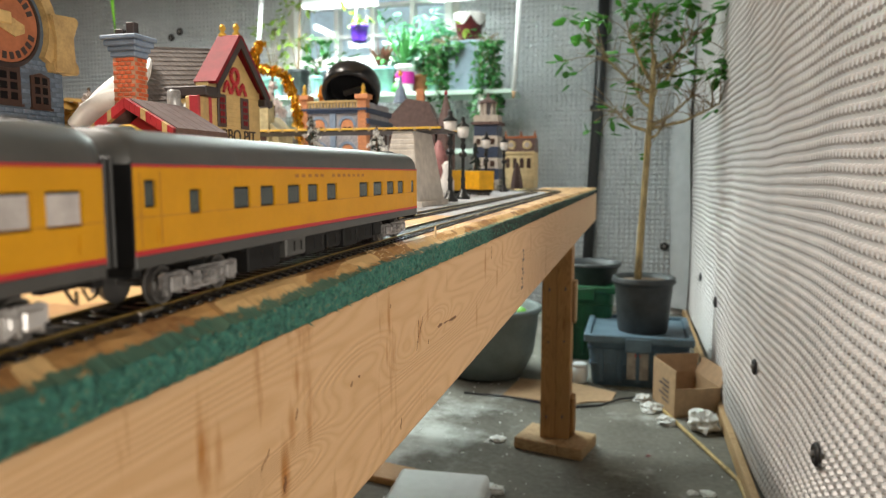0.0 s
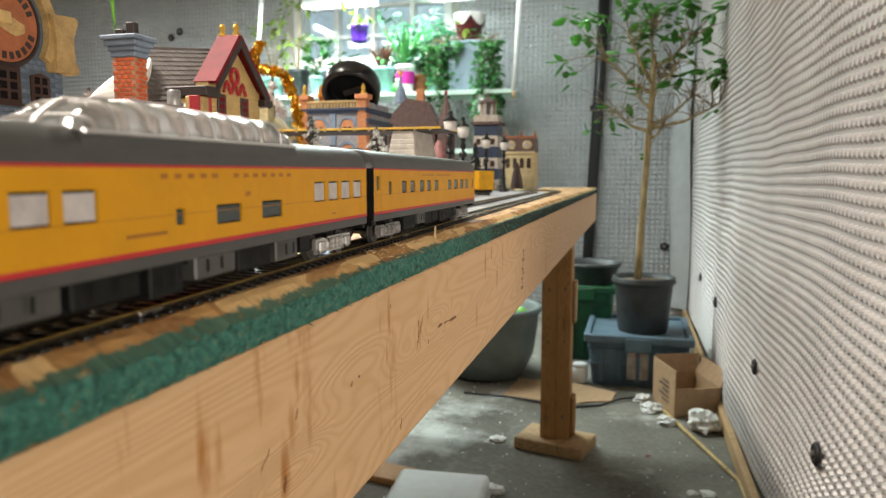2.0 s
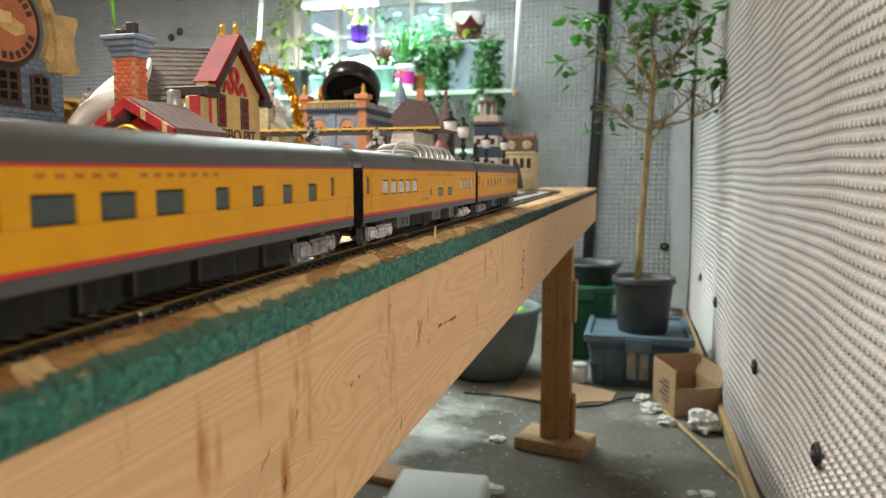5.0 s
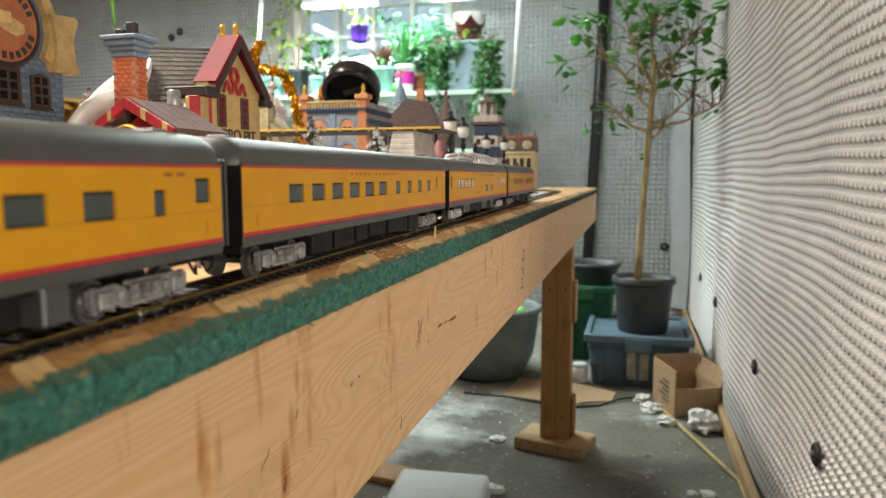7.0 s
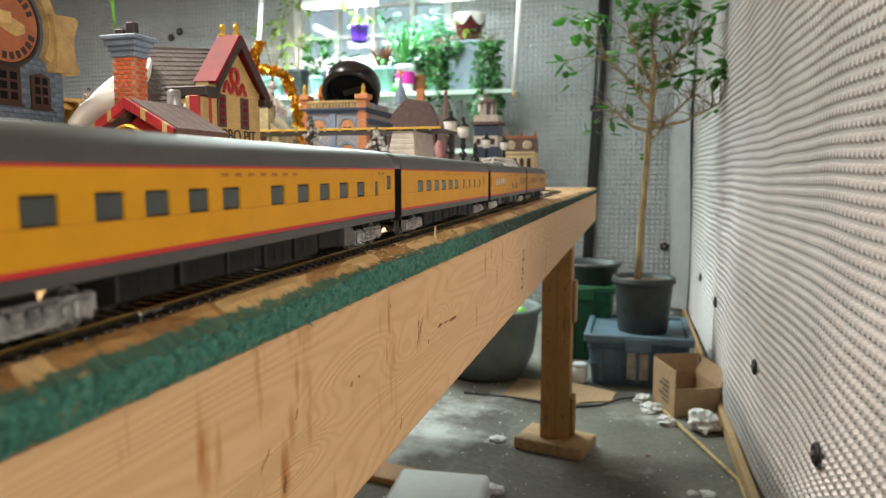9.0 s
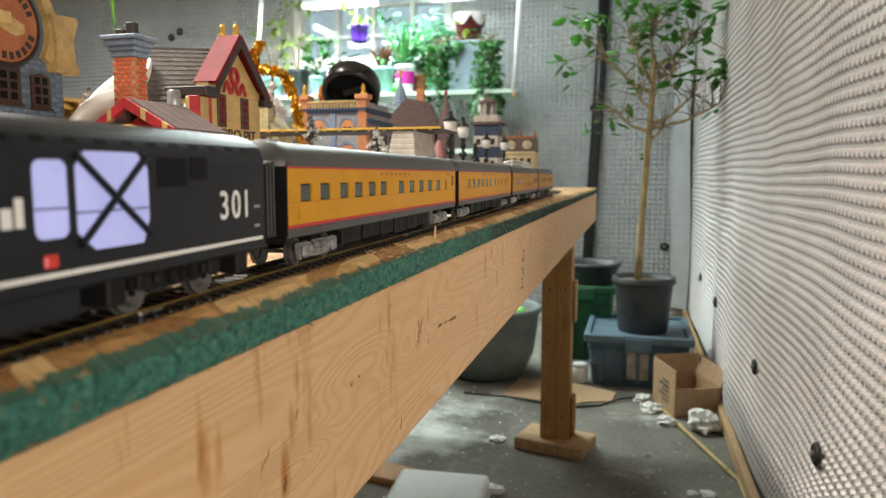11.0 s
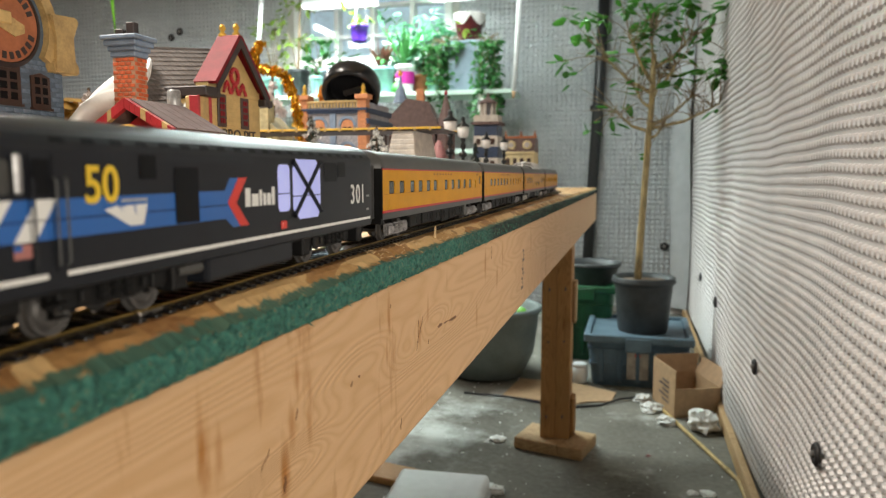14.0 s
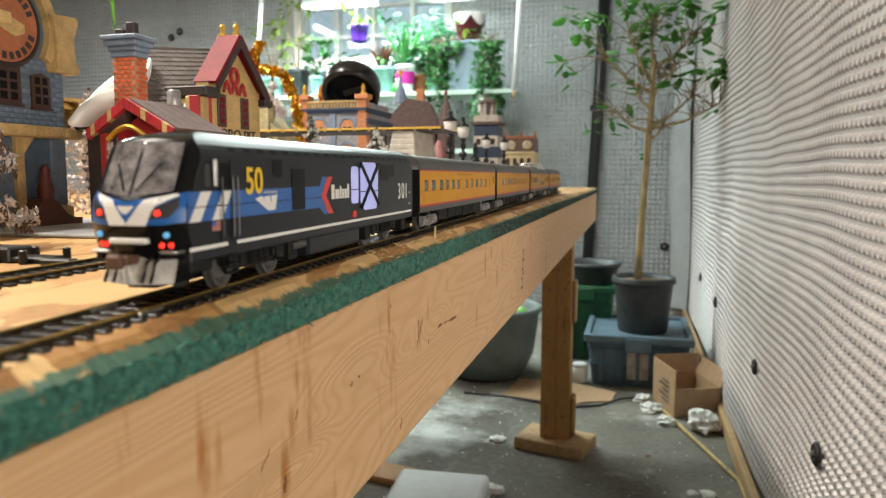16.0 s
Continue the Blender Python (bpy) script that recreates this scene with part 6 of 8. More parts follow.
# blue and orange town house with corner turrets
th = thing("town_house", (-0.553, 1.25, TOP), 0, "grey stone and orange brick model town house with navy trim", "model building")
part("wall", cubebm(-0.068, 0.066, 0.0, 0.13, 0.0, 0.182, 0.001), M_GSTONE, th)
field("stone", th, M_GSTONE, on_y(0.0), -0.055, 0.055, 0.074, 0.160, 0.010, 0.0055, 0.0008, 0.0006,
      outside=lambda u, z: any(abs(u - c) < 0.021 and 0.118 < z < 0.158 for c in (-0.029, 0.029)))
for s in (-1, 1):
    q = part("corner_pier", cubebm(s * 0.060 - 0.009, s * 0.060 + 0.009, -0.004, 0.014, 0.0, 0.186, 0.001), M_OBRICK, th, "orange brick corner pier")
    field("brick", q, M_OBRICK, on_y(-0.004), s * 0.060 - 0.009, s * 0.060 + 0.009, 0.070, 0.184, 0.006, 0.0038, 0.0006, 0.0006)
    part("turret_cap", cubebm(s * 0.060 - 0.013, s * 0.060 + 0.013, -0.008, 0.018, 0.186, 0.195, 0.001), M_OBRICK, th)
    part("turret_finial", lathebm([(0.006, 0), (0.007, 0.003), (0.003, 0.007), (0.0045, 0.012), (0.001, 0.021)], 10, (s * 0.060, 0.005, 0.195)), M_GOLD, th, "orange-gold finial", smooth=True)
part("centre_pilaster", cubebm(-0.006, 0.006, -0.003, 0.004, 0.0, 0.160, 0.0006), M_BLUECAP, th)
for z, g in ((0.160, 0.004), (0.165, 0.006)):
    part("cornice", cubebm(-0.070, 0.070, -g, 0.13 + g, z, z + 0.005, 0.0006), M_DKBLUE, th, "navy cornice")
part("parapet_rail", cubebm(-0.052, 0.052, -0.004, 0.004, 0.180, 0.184, 0.0006), M_CREAM, th)
for i in range(16):
    part("baluster", cubebm(-0.050 + i * 0.0066, -0.0465 + i * 0.0066, -0.003, 0.002, 0.170, 0.180, 0.0005), M_CREAM, th)
for c in (-0.029, 0.029):
    for z0 in (0.121, 0.074):
        w = part("window", prismbm([(c - 0.012, z0), (c + 0.012, z0)] + arc(c, z0 + 0.016, 0.012, 0, 180, 8), "y", -0.0012, 0.0), M_OBRICK, th, "arched orange window")
        part("window_hood", prismbm(arc(c, z0 + 0.016, 0.018, 0, 180, 10) + arc(c, z0 + 0.016, 0.0135, 180, 0, 10), "y", -0.003, 0.0), M_BLUECAP, w, "blue arched hood")
        for k in (-1, 1):
            part("window_light", cubebm(c + k * 0.0050 - 0.0035, c + k * 0.0050 + 0.0035, -0.0022, -0.0012, z0 + 0.002, z0 + 0.014, 0.0003), M_WINBR, w)
for i in range(5):
    part("side_window", cubebm(0.066, 0.0675, 0.022 + i * 0.020, 0.034 + i * 0.020, 0.098, 0.125, 0.0004), M_WINBR, th)
part("side_cornice", cubebm(0.066, 0.074, -0.004, 0.13, 0.140, 0.150, 0.001), M_DKBLUE, th)

# black drum lying tilted on the roof
hat = thing("black_drum", (-0.535, 1.305, TOP + 0.190), 0, "glossy black plastic drum tilted on the town house roof", "drum")
bm = lathebm([(0.030, -0.010), (0.046, -0.010), (0.054, -0.004), (0.056, 0.004), (0.056, 0.030), (0.052, 0.036), (0.047, 0.036), (0.045, 0.010), (0.038, 0.004), (0.0, 0.004)], 36, cap=False)
bmesh.ops.transform(bm, matrix=pose(0, 0, 0.030, 132, 0, 12), verts=bm.verts)
part("shell", bm, mat("gloss_black", (0.009, 0.009, 0.010), 0.25, var=0.2), hat, smooth=True)
b = cubebm(-0.020, 0.016, -0.006, 0.006, 0.0045, 0.0075, 0.001)
bmesh.ops.transform(b, matrix=pose(0, 0, 0.030, 132, 0, 12) @ pose(0.0, -0.010, 0, 0, 0, 18), verts=b.verts)
part("maker_plate", b, M_CGREY, hat, "raised grey plate")
bm = bmesh.new()
r = random.Random(12)
clumps(bm, r, (0, 0, 0.018), (0.011, 0.011, 0.020), 220, 0.006)
pf = tagged(part("paper_flower", bm, M_ORANGE), "bright orange paper flower beside the drum", "flower")
pf.matrix_world = pose(-0.598, 1.31, TOP + 0.186)

# houses behind, brown roofs
bh = thing("brown_house", (-0.50, 1.50, TOP), 10, "dark brown model house with steep roofs", "model building")
part("wall", cubebm(-0.04, 0.075, 0, 0.09, 0, 0.150, 0.001), M_ROOFBR, bh)
part("roof", prismbm([(-0.05, 0.148), (0.085, 0.148), (0.06, 0.205), (0.012, 0.212)], "y", -0.008, 0.1), M_ROOFBR, bh, "steep brown roof")
part("turret", lathebm([(0.020, 0.0), (0.020, 0.150), (0.023, 0.152), (0.012, 0.185), (0.002, 0.222)], 12, (0.098, 0.01, 0)), M_ROOFBR, bh, "pointed brown turret")
part("turret_ball", lathebm([(0.001, 0), (0.005, 0.005), (0.001, 0.011)], 10, (0.098, 0.01, 0.220)), M_TRIMRED, bh, smooth=True)
part("chimney", cubebm(0.030, 0.048, 0.02, 0.04, 0.19, 0.235, 0.001), M_OBRICK, bh, "orange brick chimney")
part("spire", lathebm([(0.017, 0), (0.012, 0.02), (0.005, 0.04), (0.001, 0.062)], 8, (-0.005, 0.02, 0.205)), M_BLUECAP, bh, "grey-blue spire")
part("spire_ball", lathebm([(0.001, 0), (0.006, 0.006), (0.001, 0.016)], 10, (-0.005, 0.02, 0.262)), M_GOLD, bh, smooth=True)
for i in range(4):
    part("window", cubebm(-0.034 + i * 0.027, -0.020 + i * 0.027, -0.0012, 0.0, 0.105, 0.130, 0.0004), M_GOLD if i == 2 else M_WINBR, bh)
# small cream chapel
cp = thing("cream_chapel", (-0.588, 1.06, TOP), 0, "small cream model chapel with a stubby tower", "model building")
M_CHAP = mat("cream_plaster", (0.50, 0.43, 0.24), 0.7, scale=60, bump=0.3, var=0.3)
part("nave", cubebm(-0.028, 0.022, 0, 0.05, 0, 0.115, 0.001), M_CHAP, cp)
part("roof", prismbm([(-0.032, 0.113), (0.026, 0.113), (-0.003, 0.142)], "y", -0.004, 0.054), M_CHAP, cp)
part("tower", cubebm(-0.014, 0.008, -0.008, 0.014, 0, 0.160, 0.001), M_CHAP, cp)
part("tower_cap", lathebm([(0.015, 0), (0.012, 0.008), (0.006, 0.012), (0.001, 0.024)], 8, (-0.003, 0.003, 0.160)), M_CHAP, cp)
part("window", prismbm([(-0.010, 0.09), (0.004, 0.09)] + arc(-0.003, 0.110, 0.007, 0, 180, 8), "y", -0.0095, -0.008), M_WINBR, cp)
part("door_lamp", lathebm([(0.001, 0), (0.006, 0.005), (0.005, 0.010), (0.001, 0.013)], 10, (-0.026, -0.006, 0.085)), M_GOLD, cp, smooth=True)

# footbridge on stone piers
br = thing("model_bridge", (0, 0, TOP), 0, "flat model bridge deck with a yellow edge on stone piers", "model bridge")
part("deck", cubebm(-0.75, -0.242, 0.885, 0.975, 0.102, 0.1045, 0.0004), M_DARK, br, "dark bridge deck")
for y in (0.885, 0.973):
    part("edge_strip", cubebm(-0.75, -0.242, y - 0.0015, y + 0.0025, 0.1035, 0.1062, 0.0004), mat("yellow_edge", (0.72, 0.45, 0.06), 0.4, scale=60), br, "yellow edge strip")
for i in range(24):
    part("edge_post", cubebm(-0.740 + i * 0.021, -0.7375 + i * 0.021, 0.8825, 0.8835, 0.1015, 0.1066), M_CREAM, br)
for cx in (-0.292, -0.66):
    bm = bmesh.new()
    z0, z1 = 0.0, 0.1015
    lo = [(-0.030, 0.862), (0.026, 0.862), (0.030, 0.985), (-0.030, 0.985)]
    hi = [(-0.016, 0.888), (0.013, 0.888), (0.013, 0.972), (-0.016, 0.972)]
    a = [bm.verts.new((cx + x, y, z0)) for x, y in lo]
    b = [bm.verts.new((cx + x, y, z1)) for x, y in hi]
    bm.faces.new(a)
    bm.faces.new(b)
    for i in range(4):
        bm.faces.new((a[i], a[(i + 1) % 4], b[(i + 1) % 4], b[i]))
    pr = part("pier", bm, M_PIER, br, "tapered pale stone pier")
    for k in range(14):
        u = (k + 0.5) / 14.5
        xa, xb = -0.030 + 0.014 * u, 0.026 - 0.013 * u
        part("stone_course", cubebm(cx + xa + 0.0005, cx + xb - 0.0005, 0.862 + 0.026 * u - 0.0012, 0.862 + 0.026 * u + 0.002, z1 * u - 0.0028, z1 * u + 0.0028, 0.0005), M_PIER, pr)
    part("pier_foot", cubebm(cx - 0.033, cx + 0.033, 0.858, 0.990, 0.0, 0.010, 0.001), M_PIER, pr)

# street lamps
lamp = thing("street_lamp", (0, 0, 0), 0, "black model street lamp with a glass lantern", "model street lamp", "model street lamps")
part("base", lathebm([(0.0125, 0), (0.0125, 0.004), (0.009, 0.007), (0.0065, 0.012), (0.005, 0.018)], 14), M_LAMPB, lamp, smooth=True)
part("post", lathebm([(0.0042, 0.012), (0.0036, 0.03), (0.0048, 0.034), (0.0034, 0.038), (0.0028, 0.085), (0.0048, 0.088), (0.0048, 0.092), (0.003, 0.097), (0.0055, 0.104)], 12), M_LAMPB, lamp, smooth=True)
part("lantern", lathebm([(0.0062, 0.104), (0.0092, 0.108), (0.0105, 0.122), (0.0080, 0.124)], 12), M_LAMPG, lamp, "pale glass lantern", smooth=True)
part("cap", lathebm([(0.0118, 0.1235), (0.0105, 0.126), (0.0045, 0.130), (0.0030, 0.134), (0.0038, 0.137), (0.001, 0.141)], 12), M_LAMPB, lamp, smooth=True)
part("knob", lathebm([(0.001, 0), (0.007, 0.004), (0.007, 0.009), (0.001, 0.013)], 12, (0, 0, 0.070)), M_LAMPB, lamp, smooth=True)
lamp.matrix_world = pose(-0.2745, 1.060, TOP + 0.003)
for x, y in ((-0.2840, 1.185), (-0.3330, 1.62), (-0.3160, 1.76)):
    copy_thing(lamp, pose(x, y, TOP + 0.003))
# pale mat strip under the lamps
tagged(part("grey_mat", prismbm([(-0.60, 0.682), (-0.1728, 0.682), (-0.1855, 1.2), (-0.1978, 1.7), (-0.258, 1.9), (-0.30, 2.36), (-0.60, 2.36)], "z", TOP, TOP + 0.0032), M_MAT), "pale grey card street beside the track", "card street")

# tower with dark bands
tw = thing("clock_tower", (-0.397, 1.92, TOP + 0.003), 0, "cream and black banded model tower with an open cupola", "model building")
for k in range(6):
    z = k * 0.030
    part("storey", cubebm(-0.038 + 0.001 * k, 0.038 - 0.001 * k, 0, 0.07, z, z + 0.030, 0.001), M_DKBLUE if k % 2 else M_PIER, tw, "dark band" if k % 2 else "cream band")
    if not k % 2:
        for i in range(3):
            part("window", cubebm(-0.026 + i * 0.020, -0.014 + i * 0.020, -0.001, 0.0, z + 0.006, z + 0.022), M_WINBR, tw)
part("cornice", cubebm(-0.041, 0.041, -0.006, 0.076, 0.180, 0.188, 0.001), M_ROOFBR, tw)
part("parapet", cubebm(-0.034, 0.034, 0.0, 0.066, 0.188, 0.206, 0.001), M_PIER, tw)
for i in range(6):
    a = i * math.pi / 3 + 0.3
    part("column", lathebm([(0.004, 0.206), (0.004, 0.240)], 8, (0.019 * math.cos(a), 0.033 + 0.019 * math.sin(a), 0)), M_PIER, tw)
part("cupola_roof", lathebm([(0.028, 0.240), (0.027, 0.244), (0.012, 0.252), (0.005, 0.258), (0.001, 0.272)], 12, (0, 0.033, 0)), M_ROOFBR, tw, "brown cupola roof", smooth=True)
part("cupola_core", lathebm([(0.010, 0.206), (0.010, 0.240)], 10, (0, 0.033, 0)), M_GSTONE, tw)
cs = thing("cream_terrace", (-0.347, 2.20, TOP + 0.003), 0, "cream model terrace with round gable windows and terracotta ridge", "model building")
M_CRM = mat("warm_cream", (0.62, 0.52, 0.30), 0.65, scale=60, bump=0.2)
part("wall", cubebm(-0.05, 0.046, 0, 0.10, 0, 0.115, 0.001), M_CRM, cs)
part("roof", prismbm([(-0.004, 0.113), (0.104, 0.113), (0.088, 0.158), (0.030, 0.160)], "x", -0.050, 0.046), M_ROOFBR, cs)
part("ridge", cubebm(-0.054, 0.050, 0.026, 0.034, 0.158, 0.165, 0.001), M_SIGN, cs, "terracotta ridge")
for x in (-0.026, 0.024):
    b = lathebm([(0.014, 0), (0.014, 0.012), (0.010, 0.014)], 16)
    bmesh.ops.transform(b, matrix=pose(x, 0.010, 0.136, 90, 0, 0), verts=b.verts)
    part("round_dormer", b, M_CRM, cs, "round cream dormer window")
    b = lathebm([(0.008, 0.014), (0.008, 0.0155)], 14)
    bmesh.ops.transform(b, matrix=pose(x, 0.010, 0.136, 90, 0, 0), verts=b.verts)
    part("dormer_glass", b, M_PANE_L, cs)
for i in range(4):
    part("window", cubebm(-0.042 + i * 0.022, -0.030 + i * 0.022, -0.001, 0, 0.065, 0.095, 0.0004), M_WINBR, cs)
part("cornice", cubebm(-0.054, 0.050, -0.005, 0.0, 0.108, 0.116, 0.001), M_CRM, cs)
for x in (-0.048, 0.0, 0.044):
    part("pinnacle", lathebm([(0.004, 0), (0.005, 0.004), (0.002, 0.008), (0.003, 0.012), (0.001, 0.016)], 8, (x, 0.03, 0.165)), M_SIGN, cs)
tagged(part("rock", lathebm([(0.020, 0), (0.018, 0.02), (0.012, 0.05), (0.008, 0.07), (0.002, 0.08)], 7, (-0.338, 2.10, TOP + 0.003)), M_ROOFBR), "dark grey craggy model rock", "model rock")
# dark iron clutter between the lamps
for x, y, h in ((-0.43, 1.66, 0.12), (-0.412, 1.86, 0.14), (-0.335, 1.86, 0.05)):
    mini_tree((x, y, TOP + 0.003), h, 0.026, M_FIR, "dark model fir beside the street lamps", int(h * 1000))
gl = tagged(part("glass_bauble", lathebm([(0.004, 0), (0.013, 0.010), (0.013, 0.030), (0.007, 0.046), (0.009, 0.060), (0.003, 0.066)], 14), M_LAMPG, None, smooth=True), "clear and grey glass ornament", "ornament")
gl.matrix_world = pose(-0.322, 1.22, TOP + 0.003)
pk = tagged(part("pink_ornament", lathebm([(0.012, 0), (0.015, 0.02), (0.018, 0.05), (0.014, 0.08), (0.006, 0.10), (0.002, 0.105)], 14, sq=0.7), M_PINK, None, smooth=True), "pink and brown glazed ornament", "ornament")
pk.matrix_world = pose(-0.345, 1.25, TOP + 0.003)
# parked yellow freight cars
fc = thing("freight_car", (0, 0, 0), 0, "yellow model freight car standing by the street", "model train car", "freight cars")
part("body", cubebm(-0.017, 0.017, -0.045, 0.045, 0.012, 0.050, 0.001), M_YFRT, fc, "yellow ribbed body")
for i in range(9):
    for s in (-1, 1):
        part("rib", cubebm(*sorted((s * 0.017, s * 0.0178)), -0.042 + i * 0.0102, -0.040 + i * 0.0102, 0.013, 0.049), M_YFRT, fc)
part("underframe", cubebm(-0.013, 0.013, -0.044, 0.044, 0.007, 0.012), M_UNDER, fc)
for y in (-0.030, 0.030):
    for dy in (-0.008, 0.008):
        wheelset(fc, y + dy)
fc.matrix_world = pose(-0.356, 1.345, TOP + 0.0032, 0, 0, 42)
copy_thing(fc, pose(-0.312, 1.43, TOP + 0.0032, 0, 0, 36))

# frosted trees, tinsel
mini_tree((-0.352, 0.735, TOP + 0.003), 0.112, 0.040, M_FROST, "small frosted grey model fir behind the track", 21)
mini_tree((-0.298, 0.80, TOP + 0.003), 0.104, 0.040, M_FROST, "small frosted grey model fir by the bridge", 22)
mini_tree((-0.3372, 0.400, TOP), 0.0703, 0.010, M_FLOCK, "thin frosted white model fir beside the porch", 23)
mini_tree((-0.640, 1.18, TOP), 0.235, 0.055, M_FLOCK, "pinkish white flocked model tree with tinsel", 24)
mini_tree((-0.56, 0.78, TOP), 0.150, 0.050, M_FLOCK, "white flocked model bush behind the houses", 25)
mini_tree((-0.60, 0.68, TOP), 0.150, 0.055, M_FLOCK, "white flocked model bush behind the houses", 26)
mini_tree((-0.52, 0.62, TOP), 0.105, 0.040, M_FLOCK, "white flocked model bush behind the houses", 27)
# big frosted tree near the brewery
ft = thing("frosted_tree", (-0.374, 0.327, TOP), 0, "snow-dusted brown model tree beside the brewery", "model tree", "frosted model trees")
part("trunk", tubebm([(0, 0, 0), (0.002, 0, 0.05), (-0.002, 0.002, 0.13)], 0.006, 0.002), M_BARK2, ft)
bm, bm2 = bmesh.new(), bmesh.new()
r = random.Random(31)
for i in range(34):
    a, z = r.uniform(0, 6.28), r.uniform(0.012, 0.135)
    rad = 0.034 * (1 - (z / 0.15) ** 1.5) * r.uniform(0.5, 1.1)
    c = (rad * math.cos(a), rad * math.sin(a), z)
    clumps(bm, r, c, (0.008, 0.008, 0.006), 34, 0.0030)
    clumps(bm2, r, (c[0], c[1], c[2] - 0.004), (0.008, 0.008, 0.005), 16, 0.0030)
part("snow_crown", bm, M_FLOCK, ft, "snow-dusted twigs")
part("crown", bm2, M_BARK2, ft)
tin = thing("tinsel_garland", (0, 0, 0), 0, "glittering gold tinsel garland hung over the flocked tree", "tinsel")
path = [Vector(p) for p in ((-0.561, 1.0, 1.053), (-0.573, 1.0, 1.035), (-0.571, 1.0, 1.016), (-0.544, 1.0, 1.012), (-0.521, 1.0, 1.003), (-0.512, 1.0, 0.981), (-0.503, 1.0, 0.955), (-0.499, 1.0, 0.925), (-0.500, 1.01, TOP + 0.01))]
bm = bmesh.new()
r = random.Random(5)
for a, b in zip(path, path[1:]):
    for i in range(14):
        clumps(bm, r, a.lerp(b, i / 14), (0.0085, 0.0085, 0.0085), 16, 0.0042)
part("glitter", bm, M_TINSEL, tin)
part("core", tubebm(path, 0.002), M_TINSEL, tin)
# switch parts on the board
sw = thing("switch_machine", (-0.283, 0.262, crust_top(0.262)), 0, "flat black plastic track switch machine on the board", "switch machine")
for x0, x1, y0, y1, h in ((-0.030, 0.004, -0.012, 0.012, 0.004), (0.002, 0.030, -0.006, 0.006, 0.003), (-0.020, 0.010, -0.007, 0.007, 0.007), (-0.044, -0.028, -0.004, 0.004, 0.003), (0.028, 0.045, -0.009, -0.003, 0.003)):
    part("housing", cubebm(x0, x1, y0, y1, 0.0, h, 0.0008), M_BLACKM, sw)
for i in range(7):
    part("lug", lathebm([(0.0018, 0), (0.0018, 0.006), (0.001, 0.0065)], 8, (-0.026 + i * 0.009, 0.008 * (-1) ** i, 0)), M_BLACKM, sw)
tagged(part("yellow_strip", cubebm(-0.47, -0.37, 0.335, 0.341, TOP + 0.0002, TOP + 0.002, 0.0004), M_YEL), "thin yellow strip lying on the board", "strip")
tagged(part("red_bead", lathebm([(0.001, 0), (0.0025, 0.002), (0.001, 0.004)], 8, (-0.335, 0.275, TOP)), M_LRED), "tiny red plastic bead", "bead")
# ---- things on the floor beyond the table ----
M_BIN = mat("slate_blue_plastic", (0.075, 0.13, 0.185), 0.42, scale=12, var=0.15, bump=0.05)
M_LID = mat("cloudy_lid", (0.12, 0.185, 0.235), 0.45, scale=14, var=0.2)
M_POT = mat("nursery_black", (0.036, 0.041, 0.044), 0.5, scale=25, var=0.25, bump=0.1)
M_SOIL = mat("soil", (0.16, 0.11, 0.07), 0.95, scale=70, bump=1.0, var=0.5)
M_GREENB = mat("green_plastic", (0.008, 0.09, 0.035), 0.45, scale=14)
M_CARD = mat("cardboard", (0.42, 0.27, 0.15), 0.8, scale=40, bump=0.15, var=0.12)
M_CARDIN = mat("cardboard_inside", (0.36, 0.22, 0.12), 0.8, scale=40, bump=0.15, var=0.12)
M_PAPER = mat("white_paper", (0.74, 0.73, 0.70), 0.8, scale=30, bump=0.2, var=0.08)
M_PLANTER = mat("grey_planter", (0.15, 0.18, 0.175), 0.55, scale=12, bump=0.1, var=0.15)
M_CANE = mat("bamboo_cane", (0.52, 0.36, 0.14), 0.5, scale=30, stretch=(3, 3, 0.6), var=0.3)
M_TRUNK = mat("pale_bark", (0.36, 0.27, 0.13), 0.7, scale=40, stretch=(2, 2, 0.4), bump=0.5, var=0.4)
M_TWIG = mat("dry_twig", (0.25, 0.18, 0.11), 0.8, scale=50, var=0.4)


def leaf_mat(name, col, per=0.45):
    m = mat(name, col, 0.42, scale=35, var=0.3, per=per, spec=0.4)
    n, l = m.node_tree.nodes, m.node_tree.links
    b = n["Principled BSDF"]
    tr = n.new("ShaderNodeBsdfTranslucent")
    src = b.inputs["Base Color"].links[0].from_socket
    l.new(src, tr.inputs["Color"])
    mx = n.new("ShaderNodeMixShader")
    mx.inputs[0].default_value = 0.35
    l.new(b.outputs[0], mx.inputs[1])
    l.new(tr.outputs[0], mx.inputs[2])
    l.new(mx.outputs[0], n["Material Output"].inputs["Surface"])
    return m


L_TREE = leaf_mat("ficus_leaf", (0.065, 0.235, 0.028))
L_IVY = leaf_mat("ivy_leaf", (0.05, 0.19, 0.05))
L_MINT = leaf_mat("pale_leaf", (0.16, 0.42, 0.25))
L_LIME = leaf_mat("lime_leaf", (0.24, 0.36, 0.06))
L_DRY = leaf_mat("dry_leaf", (0.32, 0.19, 0.05))
L_RED = leaf_mat("reddish_leaf", (0.22, 0.10, 0.07))


